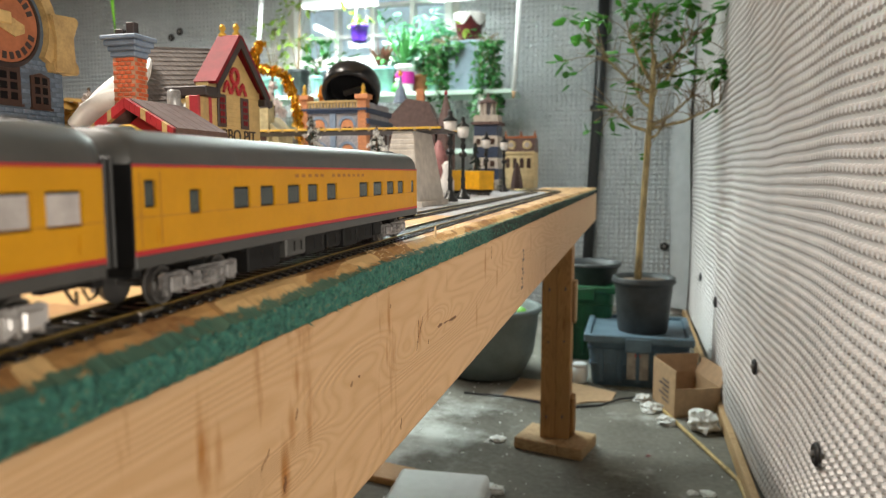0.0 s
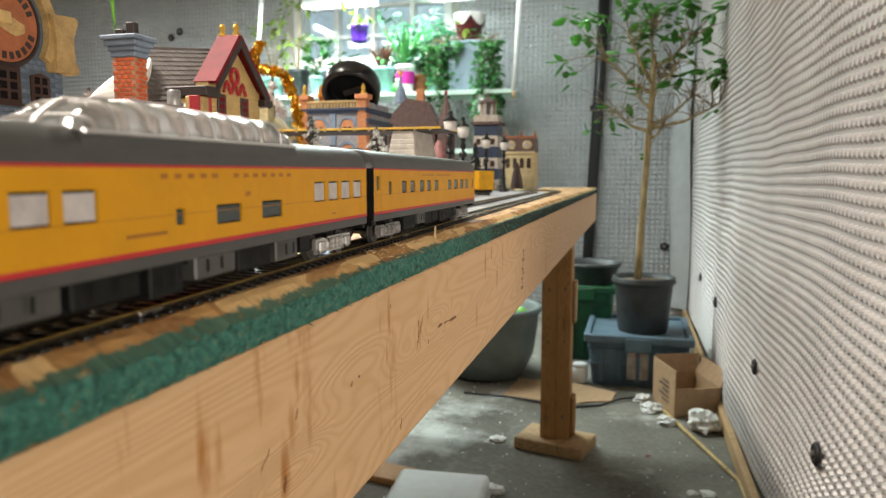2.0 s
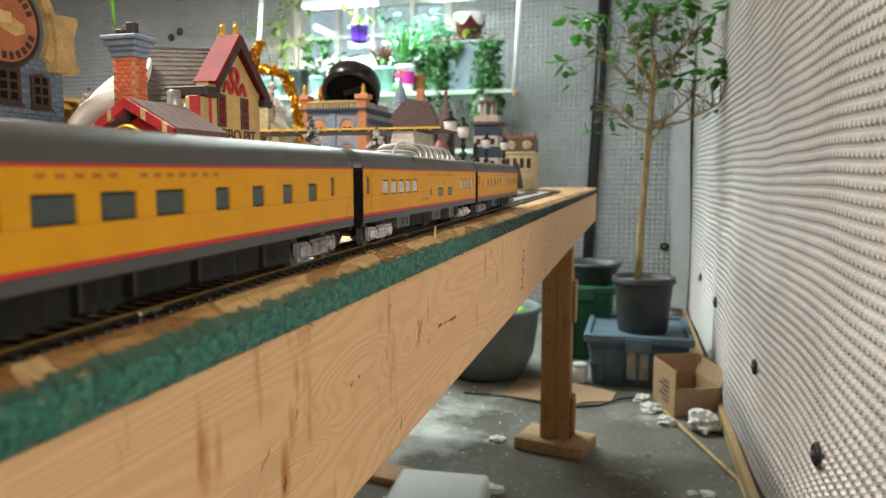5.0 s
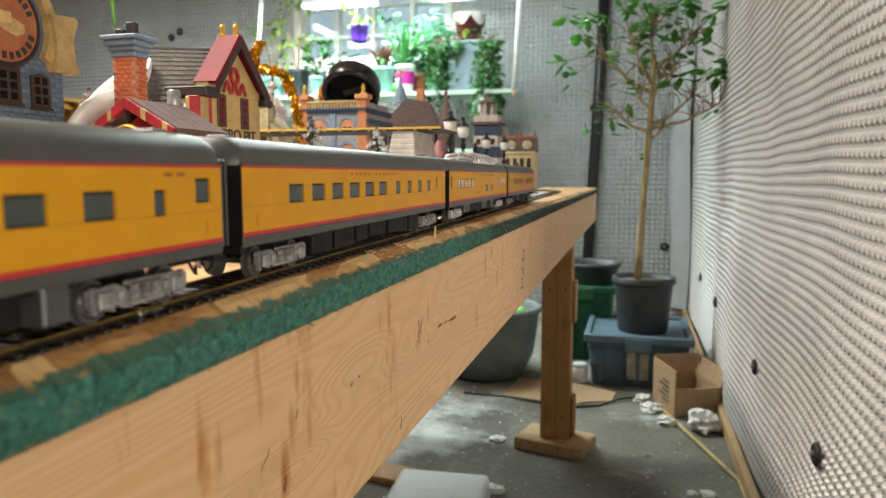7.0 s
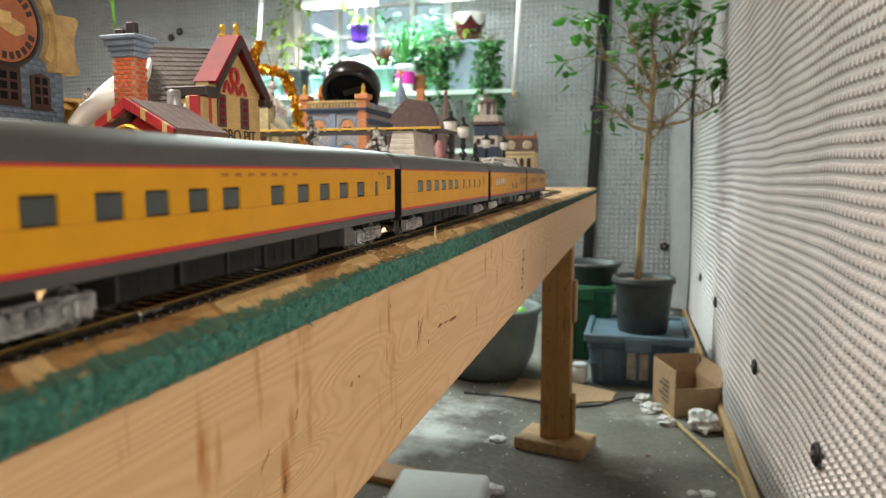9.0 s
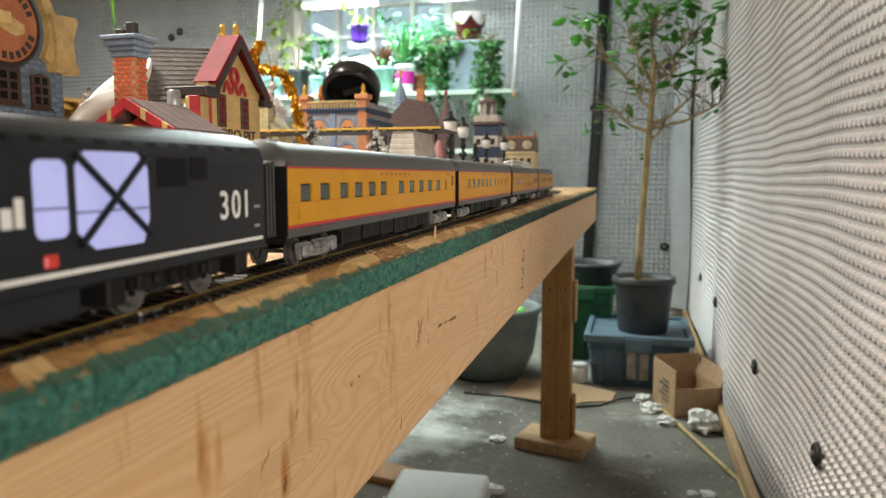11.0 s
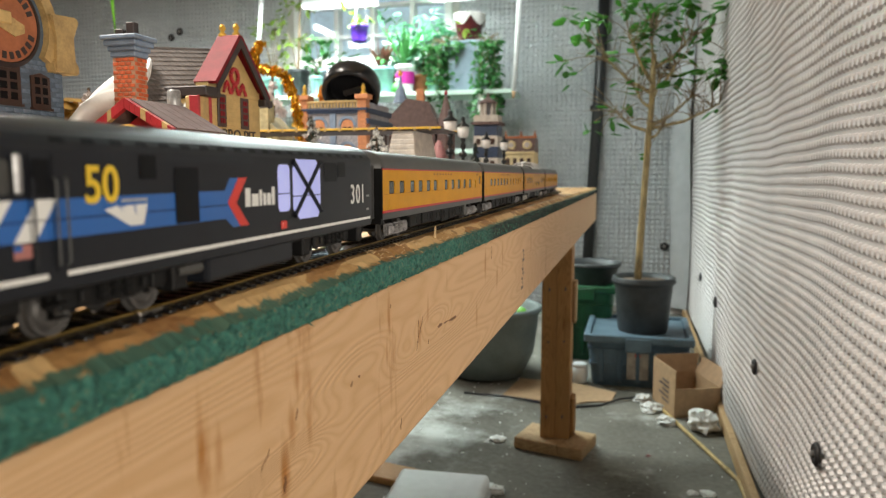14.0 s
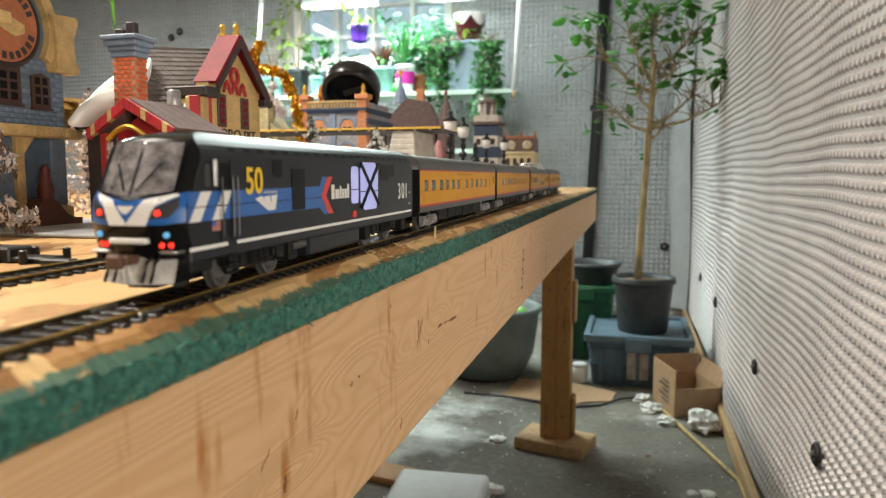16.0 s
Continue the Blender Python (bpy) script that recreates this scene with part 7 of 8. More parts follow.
def leaf(bm, p, d, size, r, droop=0.3):
    """One folded, pointed leaf from p along d."""
    d = Vector(d).normalized()
    side = d.cross(Vector((0, 0, 1)))
    if side.length < 0.1:
        side = Vector((1, 0, 0))
    side = (side.normalized() + Vector((0, 0, r.uniform(-0.7, 0.7)))).normalized()
    up = side.cross(d)
    w = size * r.uniform(0.24, 0.34)
    q = [Vector(p) + d * size * u + side * w * s + up * (-0.10 * size * abs(s) - droop * size * u * u) for u, s in ((0, 0), (0.3, 1), (0.3, -1), (0.68, 0.8), (0.68, -0.8), (1.0, 0), (0.35, 0), (0.70, 0))]
    v = [bm.verts.new(c) for c in q]
    for f in ((0, 6, 1), (0, 2, 6), (1, 6, 7, 3), (6, 2, 4, 7), (3, 7, 5), (7, 4, 5)):
        bm.faces.new([v[k] for k in f])


def spray(bm, r, centre, n, spread, size, droop=0.3, out=None):
    for _ in range(n):
        d = Vector((r.gauss(0, 1), r.gauss(0, 1), r.gauss(0, 0.6)))
        p = Vector(centre) + Vector((r.gauss(0, spread), r.gauss(0, spread), r.gauss(0, spread * 0.7)))
        leaf(bm, p, d, size * r.uniform(0.6, 1.25), r, droop)


def bin_box(name, label, x0, x1, y0, y1, h, mat_, lid=None):
    """Tapered plastic tote with ribs, rolled rim and a lid."""
    t = thing(name, ((x0 + x1) / 2, (y0 + y1) / 2, 0), 0, label, "storage bin")
    w, d = (x1 - x0) / 2, (y1 - y0) / 2
    bm = bmesh.new()
    lo = [bm.verts.new((sx * w * 0.9, sy * d * 0.9, 0)) for sx, sy in ((-1, -1), (1, -1), (1, 1), (-1, 1))]
    hi = [bm.verts.new((sx * w, sy * d, h)) for sx, sy in ((-1, -1), (1, -1), (1, 1), (-1, 1))]
    bm.faces.new(lo[::-1])
    bm.faces.new(hi)
    for i in range(4):
        bm.faces.new((lo[i], lo[(i + 1) % 4], hi[(i + 1) % 4], hi[i]))
    bmesh.ops.bevel(bm, geom=[e for e in bm.edges if abs(e.verts[0].co.z - e.verts[1].co.z) > h * 0.5], offset=0.035, segments=4, affect="EDGES", profile=0.5)
    part("body", bm, mat_, t, smooth=False)
    for i in range(5):
        u = -0.72 + 0.36 * i
        part("rib", cubebm(u * w - 0.012, u * w + 0.012, -d * 0.985, -d * 0.9, h * 0.08, h * 0.8, 0.006), mat_, t)
    for k in (0.45, 0.78):
        part("step_band", cubebm(-w * (0.9 + 0.1 * k) - 0.004, w * (0.9 + 0.1 * k) + 0.004, -d * (0.9 + 0.1 * k) - 0.004, d * (0.9 + 0.1 * k) + 0.004, h * k, h * k + 0.008, 0.003), mat_, t)
    bm = bmesh.new()
    for a, b, c, e in ((-w - 0.014, w + 0.014, -d - 0.014, -d + 0.012), (-w - 0.014, w + 0.014, d - 0.012, d + 0.014), (-w - 0.014, -w + 0.012, -d + 0.0121, d - 0.0121), (w - 0.012, w + 0.014, -d + 0.0121, d - 0.0121)):
        box(bm, a, b, c, e, h - 0.012, h + 0.020, 0.006, None, 2)
    part("rim", bm, lid or mat_, t)
    part("lid_panel", cubebm(-w + 0.0122, w - 0.0122, -d + 0.0122, d - 0.0122, h + 0.0005, h + 0.008, 0.002), lid or mat_, t)
    part("latch", cubebm(-0.05, 0.05, -d - 0.020, -d - 0.013, h - 0.045, h + 0.012, 0.004), lid or mat_, t)
    return t


BIN_H = 0.195
tote = bin_box("storage_tote", "slate blue plastic storage tote with a paper label", -0.165, 0.235, 2.86, 3.30, BIN_H, M_BIN, M_LID)
part("paper_label", cubebm(-0.042, 0.042, -0.2150, -0.2125, 0.035, 0.150, 0.0005), mat("worn_label", (0.40, 0.36, 0.31), 0.8, scale=30, var=0.25), tote, "worn beige paper label")
part("label_mark", cubebm(-0.012, 0.010, -0.2156, -0.2151, 0.128, 0.140), M_LRED, tote)
crate = bin_box("green_crate", "dark green plastic crate behind the table leg", -0.34, -0.075, 3.25, 3.55, 0.33, M_GREENB)
tub = thing("black_tub", (-0.19, 3.42, 0.338), 0, "black nursery tub standing on the green crate", "plant tub")
part("tub", lathebm([(0.10, 0), (0.135, 0.085), (0.145, 0.088), (0.145, 0.105), (0.13, 0.105), (0.125, 0.06)], 28, cap=False), M_POT, tub, smooth=True)
part("soil", lathebm([(0.126, 0.07), (0.02, 0.075)], 24), M_SOIL, tub)

# potted ficus on the tote
tree = thing("potted_ficus", (0.052, 3.04, BIN_H + 0.008), 0, "sparse ficus tree in a black nursery pot", "potted tree")
pot = part("pot", lathebm([(0.098, 0.0), (0.102, 0.01), (0.119, 0.195), (0.119, 0.200), (0.127, 0.203), (0.128, 0.228), (0.122, 0.230), (0.116, 0.205)], 36, cap=False), M_POT, tree, "dark grey nursery pot", smooth=True)
part("pot_rim", lathebm([(0.1285, 0.205), (0.1305, 0.208), (0.1305, 0.214), (0.1285, 0.217)], 36, cap=False), M_POT, pot, smooth=True)
part("pot_base", lathebm([(0.098, 0.0), (0.02, 0.002)], 24), M_POT, pot)
part("soil", lathebm([(0.117, 0.208), (0.06, 0.216), (0.01, 0.218)], 24), M_SOIL, tree)


def tw_pt(px, py, dy=0.0):
    """Local point of the tree from its spread in plan: sideways, height, depth."""
    return Vector((0.010 + (px - 1155) * 0.00215, dy, 0.92 - (py - 190) * 0.00226))


rt = random.Random(17)
trunk_pts = [(-0.025, 0, 0.20), (-0.020, 0, 0.35), (-0.012, 0.002, 0.52), (-0.004, 0, 0.68), (0.0, 0.0, 0.80), (0.010, 0, 0.92), (0.012, 0.004, 1.02), (0.014, 0.0, 1.14)]
part("trunk", tubebm(trunk_pts, 0.016, 0.011, 10), M_TRUNK, tree, "smooth pale trunk", smooth=True)
BR = (((0.010, 0, 0.92), (1120, 145), 0.00), ((0.012, 0, 0.98), (1065, 90), 0.05), ((0.0, 0, 0.83), (1090, 195), -0.04), ((0.012, 0, 0.99), (1200, 110), -0.05), ((0.005, 0, 0.85), (1230, 165), 0.02),
      ((0.014, 0, 1.10), (1150, 40), 0.03), ((0.014, 0, 1.08), (1225, 60), 0.04), ((0.012, 0, 1.02), (1110, 60), -0.06), ((0.012, 0, 0.96), (1170, 130), 0.06), ((0.004, 0, 0.84), (1275, 185), -0.03), ((0.0, 0, 0.80), (1180, 215), -0.05))
twig_bm, leaf_bm = bmesh.new(), bmesh.new()
for a, (px, py), dy in BR:
    e = tw_pt(px, py, dy)
    a = Vector(a)
    mid = a.lerp(e, 0.5) + Vector((0, 0, -0.02))
    part("limb", tubebm([a, a.lerp(mid, 0.5), mid, mid.lerp(e, 0.6), e], 0.008, 0.003, 7), M_TRUNK, tree, smooth=True)
    for k in range(20):
        s = e.lerp(mid, rt.random() * 0.9)
        t = s + Vector((rt.gauss(0, 0.07), rt.gauss(0, 0.07), abs(rt.gauss(0.04, 0.06))))
        t.x = min(t.x, 0.24)
        tube(twig_bm, [s, s.lerp(t, 0.5) + Vector((0, 0, 0.008)), t], 0.0022, 0.0010, 4)
CL = ((990, 22, 5), (1015, 45, 4), (985, 105, 6), (1005, 120, 4), (1040, 218, 3), (1062, 228, 2), (1030, 60, 3), (1100, 155, 4), (1085, 95, 4), (1120, 70, 6), (1150, 65, 5), (1090, 178, 4), (1078, 205, 3), (1070, 35, 5), (1100, 12, 7),
      (1130, 30, 6), (1160, 10, 7), (1200, 12, 6), (1195, 55, 5), (1215, 95, 4), (1250, 50, 6), (1260, 20, 6), (1285, 15, 6), (1240, 130, 6), (1205, 135, 5), (1275, 115, 9), (1290, 130, 6), (1185, 150, 3), (1270, 185, 3), (1145, 280, 2), (1130, 95, 4), (1045, 20, 5), (1165, 45, 5), (1300, 100, 6), (1305, 40, 5), (1225, 15, 6), (1180, 30, 5), (1140, 5, 6), (1020, 12, 4), (1055, 70, 4), (1260, 135, 6), (1150, 90, 4))
for px, py, n in CL:
    c = tw_pt(px, py, rt.uniform(-0.10, 0.10))
    near = min((tw_pt(*q[1], q[2]) for q in BR), key=lambda e: (e - c).length)
    tube(twig_bm, [near, near.lerp(c, 0.5) + Vector((0, 0, 0.01)), c], 0.0026, 0.0012, 4)
    for _ in range(n):
        d = Vector((rt.gauss(0, 1), rt.gauss(0, 0.8), rt.gauss(-0.1, 0.4)))
        p = c + Vector((rt.gauss(0, 0.018), rt.gauss(0, 0.02), rt.gauss(0, 0.014)))
        if p.x + 0.05 > 0.25:
            d.x = -abs(d.x)
        leaf(leaf_bm, p, d, rt.uniform(0.045, 0.075), rt)
part("twig", twig_bm, M_TWIG, tree, "bare brown twigs")["kind"] = "stuff"
part("foliage", leaf_bm, L_TREE, tree, "glossy green leaves")["kind"] = "stuff"

# grey bowl planter under the table
bowl = thing("bowl_planter", (-0.60, 2.93, 0), 0, "large grey resin bowl planter under the table", "planter")
part("bowl", lathebm([(0.12, 0.0), (0.165, 0.012), (0.205, 0.10), (0.222, 0.22), (0.226, 0.275), (0.238, 0.280), (0.240, 0.300), (0.226, 0.304), (0.212, 0.296), (0.205, 0.20)], 48, cap=False), M_PLANTER, bowl, smooth=True)
part("soil", lathebm([(0.208, 0.235), (0.02, 0.25)], 32), M_SOIL, bowl)
for x, y, z, rr, m in ((0.120, -0.10, 0.262, 0.038, M_GLOWBLUE), (0.075, -0.12, 0.262, 0.030, mat("magenta_ball", (0.5, 0.04, 0.3), 0.4)), (0.155, -0.03, 0.265, 0.030, mat("lime_ball", (0.2, 0.55, 0.08), 0.4))):
    b = bmesh.new()
    bmesh.ops.create_uvsphere(b, u_segments=18, v_segments=12, radius=rr)
    o = tagged(part("toy_ball", b, m if m != M_GLOWBLUE else M_GREENB, None, smooth=True), "small coloured toy ball lying in the planter", "ball", "toy balls")
    o.matrix_world = pose(-0.60 + x, 2.93 + y, z + rr * 0.3)

# open cardboard carton
F, Lc, Rc, H = Vector((0.160, 2.535, 0)), Vector((0.092, 2.745, 0)), Vector((0.318, 2.600, 0)), 0.168
u, v = (Lc - F), (Rc - F)
carton = thing("cardboard_box", tuple(F), 0, "open brown cardboard box on the floor", "cardboard box")


def wall_panel(name, a, b, h0, h1, lean=(0, 0, 0), m=M_CARD):
    a, b = Vector(a), Vector(b)
    n = (b - a).cross(Vector((0, 0, 1))).normalized() * 0.004
    ln = Vector(lean)
    bm = bmesh.new()
    p = [bm.verts.new(c) for c in (a + Vector((0, 0, h0)), b + Vector((0, 0, h0)), b + Vector((0, 0, h1)) + ln, a + Vector((0, 0, h1)) + ln, a + n + Vector((0, 0, h0)), b + n + Vector((0, 0, h0)), b + n + Vector((0, 0, h1)) + ln, a + n + Vector((0, 0, h1)) + ln)]
    for f in ((0, 1, 2, 3), (7, 6, 5, 4), (0, 4, 5, 1), (1, 5, 6, 2), (2, 6, 7, 3), (3, 7, 4, 0)):
        bm.faces.new([p[k] for k in f])
    return part(name, bm, m, carton)


wall_panel("side", (0, 0, 0), u, 0, H)
wall_panel("side", v, (0, 0, 0), 0, H * 0.62)
wall_panel("side", u, u + v, 0, H * 0.62, m=M_CARDIN)
wall_panel("side", u + v, v, 0, H * 0.62)
wall_panel("flap", u + v, v, H * 0.62, H * 0.95, (0.03, 0.01, 0), M_CARDIN)
wall_panel("flap", u, u + v, H * 0.62, H * 1.0, (0.01, 0.03, 0), M_CARDIN)
part("bottom", prismbm([(0, 0), (u.x, u.y), (u.x + v.x, u.y + v.y), (v.x, v.y)], "z", 0.001, 0.004), M_CARDIN, carton)
nrm = u.cross(Vector((0, 0, 1))).normalized()
for k in range(5):
    p = u * 0.25 + Vector((0, 0, 0.035 + k * 0.018)) - nrm * 0.0012
    bm = bmesh.new()
    e = u * (0.45 if k % 2 else 0.3)
    vv = [bm.verts.new(c) for c in (p, p + e, p + e + Vector((0, 0, 0.008)), p + Vector((0, 0, 0.008)))]
    bm.faces.new(vv)
    bmesh.ops.solidify(bm, geom=bm.faces[:], thickness=0.0004)
    part("print_bar", bm, M_STAMP, carton, "faded printed bar")


def crumple(name, at, size, m, label, cat, seed, squash=0.6):
    r = random.Random(seed)
    bm = bmesh.new()
    bmesh.ops.create_icosphere(bm, subdivisions=3, radius=1.0)
    for w in bm.verts:
        k = 1 + 0.55 * noise.noise(w.co * 2.1 + Vector((seed, 0, 0))) + 0.35 * noise.noise(w.co * 5.0 + Vector((0, seed, 0)))
        w.co = Vector((w.co.x * size * k, w.co.y * size * k, max(-0.4, w.co.z) * size * squash * k))
    lo = min(w.co.z for w in bm.verts)
    for w in bm.verts:
        w.co.z -= lo
    o = tagged(part(name, bm, m), label, cat)
    o.matrix_world = pose(*at, 0, 0, r.uniform(0, 360))
    return o


crumple("crumpled_paper", (0.245, 2.43, 0), 0.048, M_PAPER, "crumpled white paper towel by the cardboard box", "paper", 3, 0.9)
crumple("crumpled_paper", (0.13, 2.47, 0), 0.030, M_PAPER, "small crumpled white paper scrap", "paper", 4)
crumple("crumpled_paper", (0.085, 2.60, 0), 0.036, M_PAPER, "greyish crumpled tissue on the floor", "paper", 5, 0.5)
crumple("crumpled_paper", (0.055, 2.70, 0), 0.028, M_PAPER, "greyish crumpled tissue on the floor", "paper", 6, 0.6)
crumple("dust_clod", (-0.40, 2.17, 0), 0.022, M_PAPER, "white plaster lump on the concrete", "plaster lump", 8, 0.4)
crumple("dust_clod", (-0.335, 1.80, 0), 0.020, M_PAPER, "white plaster lump on the concrete", "plaster lump", 9, 0.5)
crumple("dust_clod", (0.215, 1.93, 0), 0.020, M_PAPER, "white plaster lump on the concrete", "plaster lump", 10, 0.25)
crumple("dust_clod", (0.175, 1.925, 0), 0.014, M_PAPER, "white plaster lump on the concrete", "plaster lump", 11, 0.3)
crumple("red_bead", (0.065, 2.16, 0), 0.007, M_PINK, "tiny pink scrap on the floor", "scrap", 12, 0.5)
cane = thing("bamboo_cane", (0, 0, 0), 0, "yellow bamboo cane lying along the wall", "cane")
part("stem", tubebm([(0.118, 2.62, 0.006), (0.152, 2.51, 0.007), (0.245, 2.22, 0.007), (0.305, 2.03, 0.007), (0.318, 1.62, 0.007)], 0.0068, 0.0062, 10), M_CANE, cane, smooth=True)
for f in (2.5, 2.3, 2.1, 1.85):
    x = 0.152 + (2.51 - f) * 0.32 if f > 2.03 else 0.310
    part("node", tubebm([(x, f, 0.007), (x + 0.002, f - 0.006, 0.007)], 0.0080, None, 10), M_CANE, cane)
tagged(part("flat_cardboard", prismbm([(-0.47, 2.63), (-0.20, 2.58), (-0.15, 2.63), (-0.06, 2.66), (-0.045, 2.78), (-0.20, 2.86), (-0.44, 2.87)], "z", 0.0005, 0.005), M_CARD), "flattened piece of brown cardboard on the floor", "cardboard sheet")
cab = thing("black_cable", (0, 0, 0), 0, "thin black cable trailing over the floor", "cable")
part("cord", tubebm([(-0.62, 2.62, 0.004), (-0.45, 2.60, 0.009), (-0.20, 2.55, 0.004), (-0.10, 2.60, 0.004), (-0.03, 2.68, 0.009), (0.03, 2.72, 0.009), (0.06, 2.78, 0.004)], 0.004, None, 6), M_BLACKM, cab, smooth=True)
jar = thing("white_jar", (-0.195, 2.90, 0.0), 0, "white plastic jar beside the storage tote", "jar")
part("jar", lathebm([(0.028, 0), (0.032, 0.006), (0.032, 0.058), (0.026, 0.066)], 18), M_WHITE, jar, smooth=True)
part("lid", lathebm([(0.029, 0.064), (0.029, 0.078), (0.026, 0.080)], 18), M_WHITE, jar, smooth=True)
tray = thing("white_tray", (-0.475, 1.675, 0), 4, "white plastic tray lying upside down under the table", "tray")
part("shell", cubebm(-0.125, 0.125, -0.15, 0.15, 0.0, 0.034, 0.014, 4), M_WHITE, tray, smooth=False)
part("foot_rim", cubebm(-0.135, 0.135, -0.16, 0.16, 0.0, 0.006, 0.002), M_WHITE, tray)
plank = tagged(part("floor_plank", cubebm(-0.28, 0.28, -0.05, 0.05, 0.0, 0.02, 0.003), M_POST), "dark stained plank lying under the table", "plank")
plank.matrix_world = pose(-0.78, 1.84, 0, 0, 0, -12)
# dust and grit on the concrete
rg = random.Random(77)
bm = bmesh.new()
for _ in range(260):
    x, y = rg.uniform(-0.9, 0.30), rg.uniform(1.5, 2.9)
    s = rg.uniform(0.001, 0.003) * (1.8 if x < -0.35 else 1)
    bmesh.ops.create_icosphere(bm, subdivisions=0 or 1, radius=s, matrix=Matrix.Translation((x, y, s * 0.2)) @ Matrix.Diagonal((1, rg.uniform(0.5, 1.4), 0.4, 1)))
tagged(part("plaster_grit", bm, M_PAPER), "pale plaster grit scattered on the concrete", "grit", kind="stuff")

# ---- plants at the window ----
SY = 4.18
M_SHELF = mat("pale_shelf", (0.48, 0.60, 0.52), 0.5, scale=10, var=0.12)
M_PURPLE = mat("purple_plastic", (0.10, 0.03, 0.42), 0.4)
M_TEAL = mat("teal_glaze", (0.25, 0.52, 0.48), 0.35, var=0.15, scale=20)
M_TERRA = mat("terracotta", (0.45, 0.15, 0.06), 0.7, scale=30)
M_MAG = mat("magenta_label", (0.45, 0.02, 0.25), 0.45)
M_BLUEG = mat("blue_grey_bin", (0.24, 0.31, 0.38), 0.45, scale=8, var=0.12)
M_MAROON = mat("maroon_glaze", (0.10, 0.012, 0.015), 0.3, scale=20, var=0.3)
M_BOTTLE = mat("green_bottle", (0.10, 0.62, 0.10), 0.3)
SHZ = 1.345
shelf = thing("plant_shelf", (0, 0, 0), 0, "pale green shelf board on white posts under the window", "shelf")
part("board", cubebm(-2.62, -0.68, SY - 0.16, SY + 0.16, SHZ - 0.025, SHZ, 0.003), M_SHELF, shelf)
part("lower_board", cubebm(-2.62, -0.68, SY - 0.16, SY + 0.16, 0.98, 1.005, 0.003), M_SHELF, shelf)
for x in (-2.60, -1.65, -0.86):
    for y in (SY - 0.14, SY + 0.14):
        part("post", cubebm(x - 0.018, x + 0.018, y - 0.018, y + 0.018, 0.0, SHZ - 0.0255, 0.002), M_WFRAME, shelf)


def wx(px, y=SY):
    return (-1.541 + 0.00388 * (px - 700)) * y / 4.5


def wz(py, y=SY):
    return 0.85 + (0.529 - (py - 170) * 0.00366) * y / 4.5


def potted(px, py0, wpx, hpx, m, label, y=SY, z=None):
    s = 0.00362 * y / 4.5
    z0 = SHZ if z is None else z
    t = thing("potted_plant", (wx(px, y), y, z0), 0, label, "potted plant", "window plants")
    w, h = wpx * s / 2, hpx * s
    part("pot", lathebm([(w * 0.78, 0), (w * 0.8, 0.004), (w * 0.97, h * 0.86), (w * 1.04, h * 0.87), (w * 1.04, h), (w * 0.95, h), (w * 0.9, h * 0.88)], 24, cap=False), m, t, smooth=True)
    part("soil", lathebm([(w * 0.93, h * 0.9), (w * 0.1, h * 0.93)], 16), M_SOIL, t)
    part("pot_base", lathebm([(w * 0.78, 0.0), (w * 0.1, 0.002)], 16), m, t)
    return t, w, h


def bushy(t, h, n, spread, up, size, mat_, seed, droop=0.35):
    r = random.Random(seed)
    bm, st = bmesh.new(), bmesh.new()
    for k in range(max(5, n // 9)):
        a = r.uniform(0, 6.28)
        rr = spread * r.random() ** 0.6
        e = Vector((rr * math.cos(a), rr * math.sin(a) * 0.7, h + up * r.uniform(0.15, 1.0)))
        tube(st, [(0, 0, h * 0.9), (e.x * 0.4, e.y * 0.4, h + (e.z - h) * 0.6), e], 0.003, 0.0012, 4)
        spray(bm, r, e, 9, spread * 0.22, size, droop)
    part("stem", st, M_TWIG, t)
    part("foliage", bm, mat_, t)["kind"] = "stuff"


def spiky(t, h, n, ln, mat_, seed, w=0.012):
    r = random.Random(seed)
    bm = bmesh.new()
    for k in range(n):
        a = r.uniform(0, 6.28)
        tilt = r.uniform(0.1, 0.75)
        d = Vector((math.cos(a) * tilt, math.sin(a) * tilt, 1)).normalized()
        s = d.cross(Vector((0, 0, 1))).normalized() * w
        l2 = ln * r.uniform(0.6, 1.1)
        p = [Vector((0, 0, h * 0.9)) + d * l2 * u + Vector((0, 0, -0.25 * l2 * tilt * u * u)) for u in (0, 0.35, 0.7, 1.0)]
        q = [(p[0] - s * 0.6, p[0] + s * 0.6), (p[1] - s, p[1] + s), (p[2] - s * 0.7, p[2] + s * 0.7)]
        vs = [[bm.verts.new(c) for c in row] for row in q]
        tip = bm.verts.new(p[3])
        bm.faces.new((vs[0][0], vs[0][1], vs[1][1], vs[1][0]))
        bm.faces.new((vs[1][0], vs[1][1], vs[2][1], vs[2][0]))
        bm.faces.new((vs[2][0], vs[2][1], tip))
    part("foliage", bm, mat_, t)["kind"] = "stuff"


t, w, h = potted(517, 170, 44, 52, M_POT, "tall thin plant in a dark grey pot")
bushy(t, h, 70, 0.10, 0.50, 0.05, L_LIME, 1)
part("cane", tubebm([(0.01, 0, h), (0.04, 0, 0.80)], 0.006), M_TWIG, t)
t, w, h = potted(470, 170, 40, 40, M_TEAL, "leafy plant with yellow-green leaves")
bushy(t, h, 90, 0.13, 0.45, 0.05, L_LIME, 2)
t, w, h = potted(600, 170, 84, 48, M_BLUEG, "wide grey-blue tub with trailing leaves")
bushy(t, h, 60, 0.14, 0.10, 0.05, L_IVY, 3)
t, w, h = potted(676, 170, 46, 48, M_TEAL, "reddish spiky succulent in a pale teal pot", SY - 0.05)
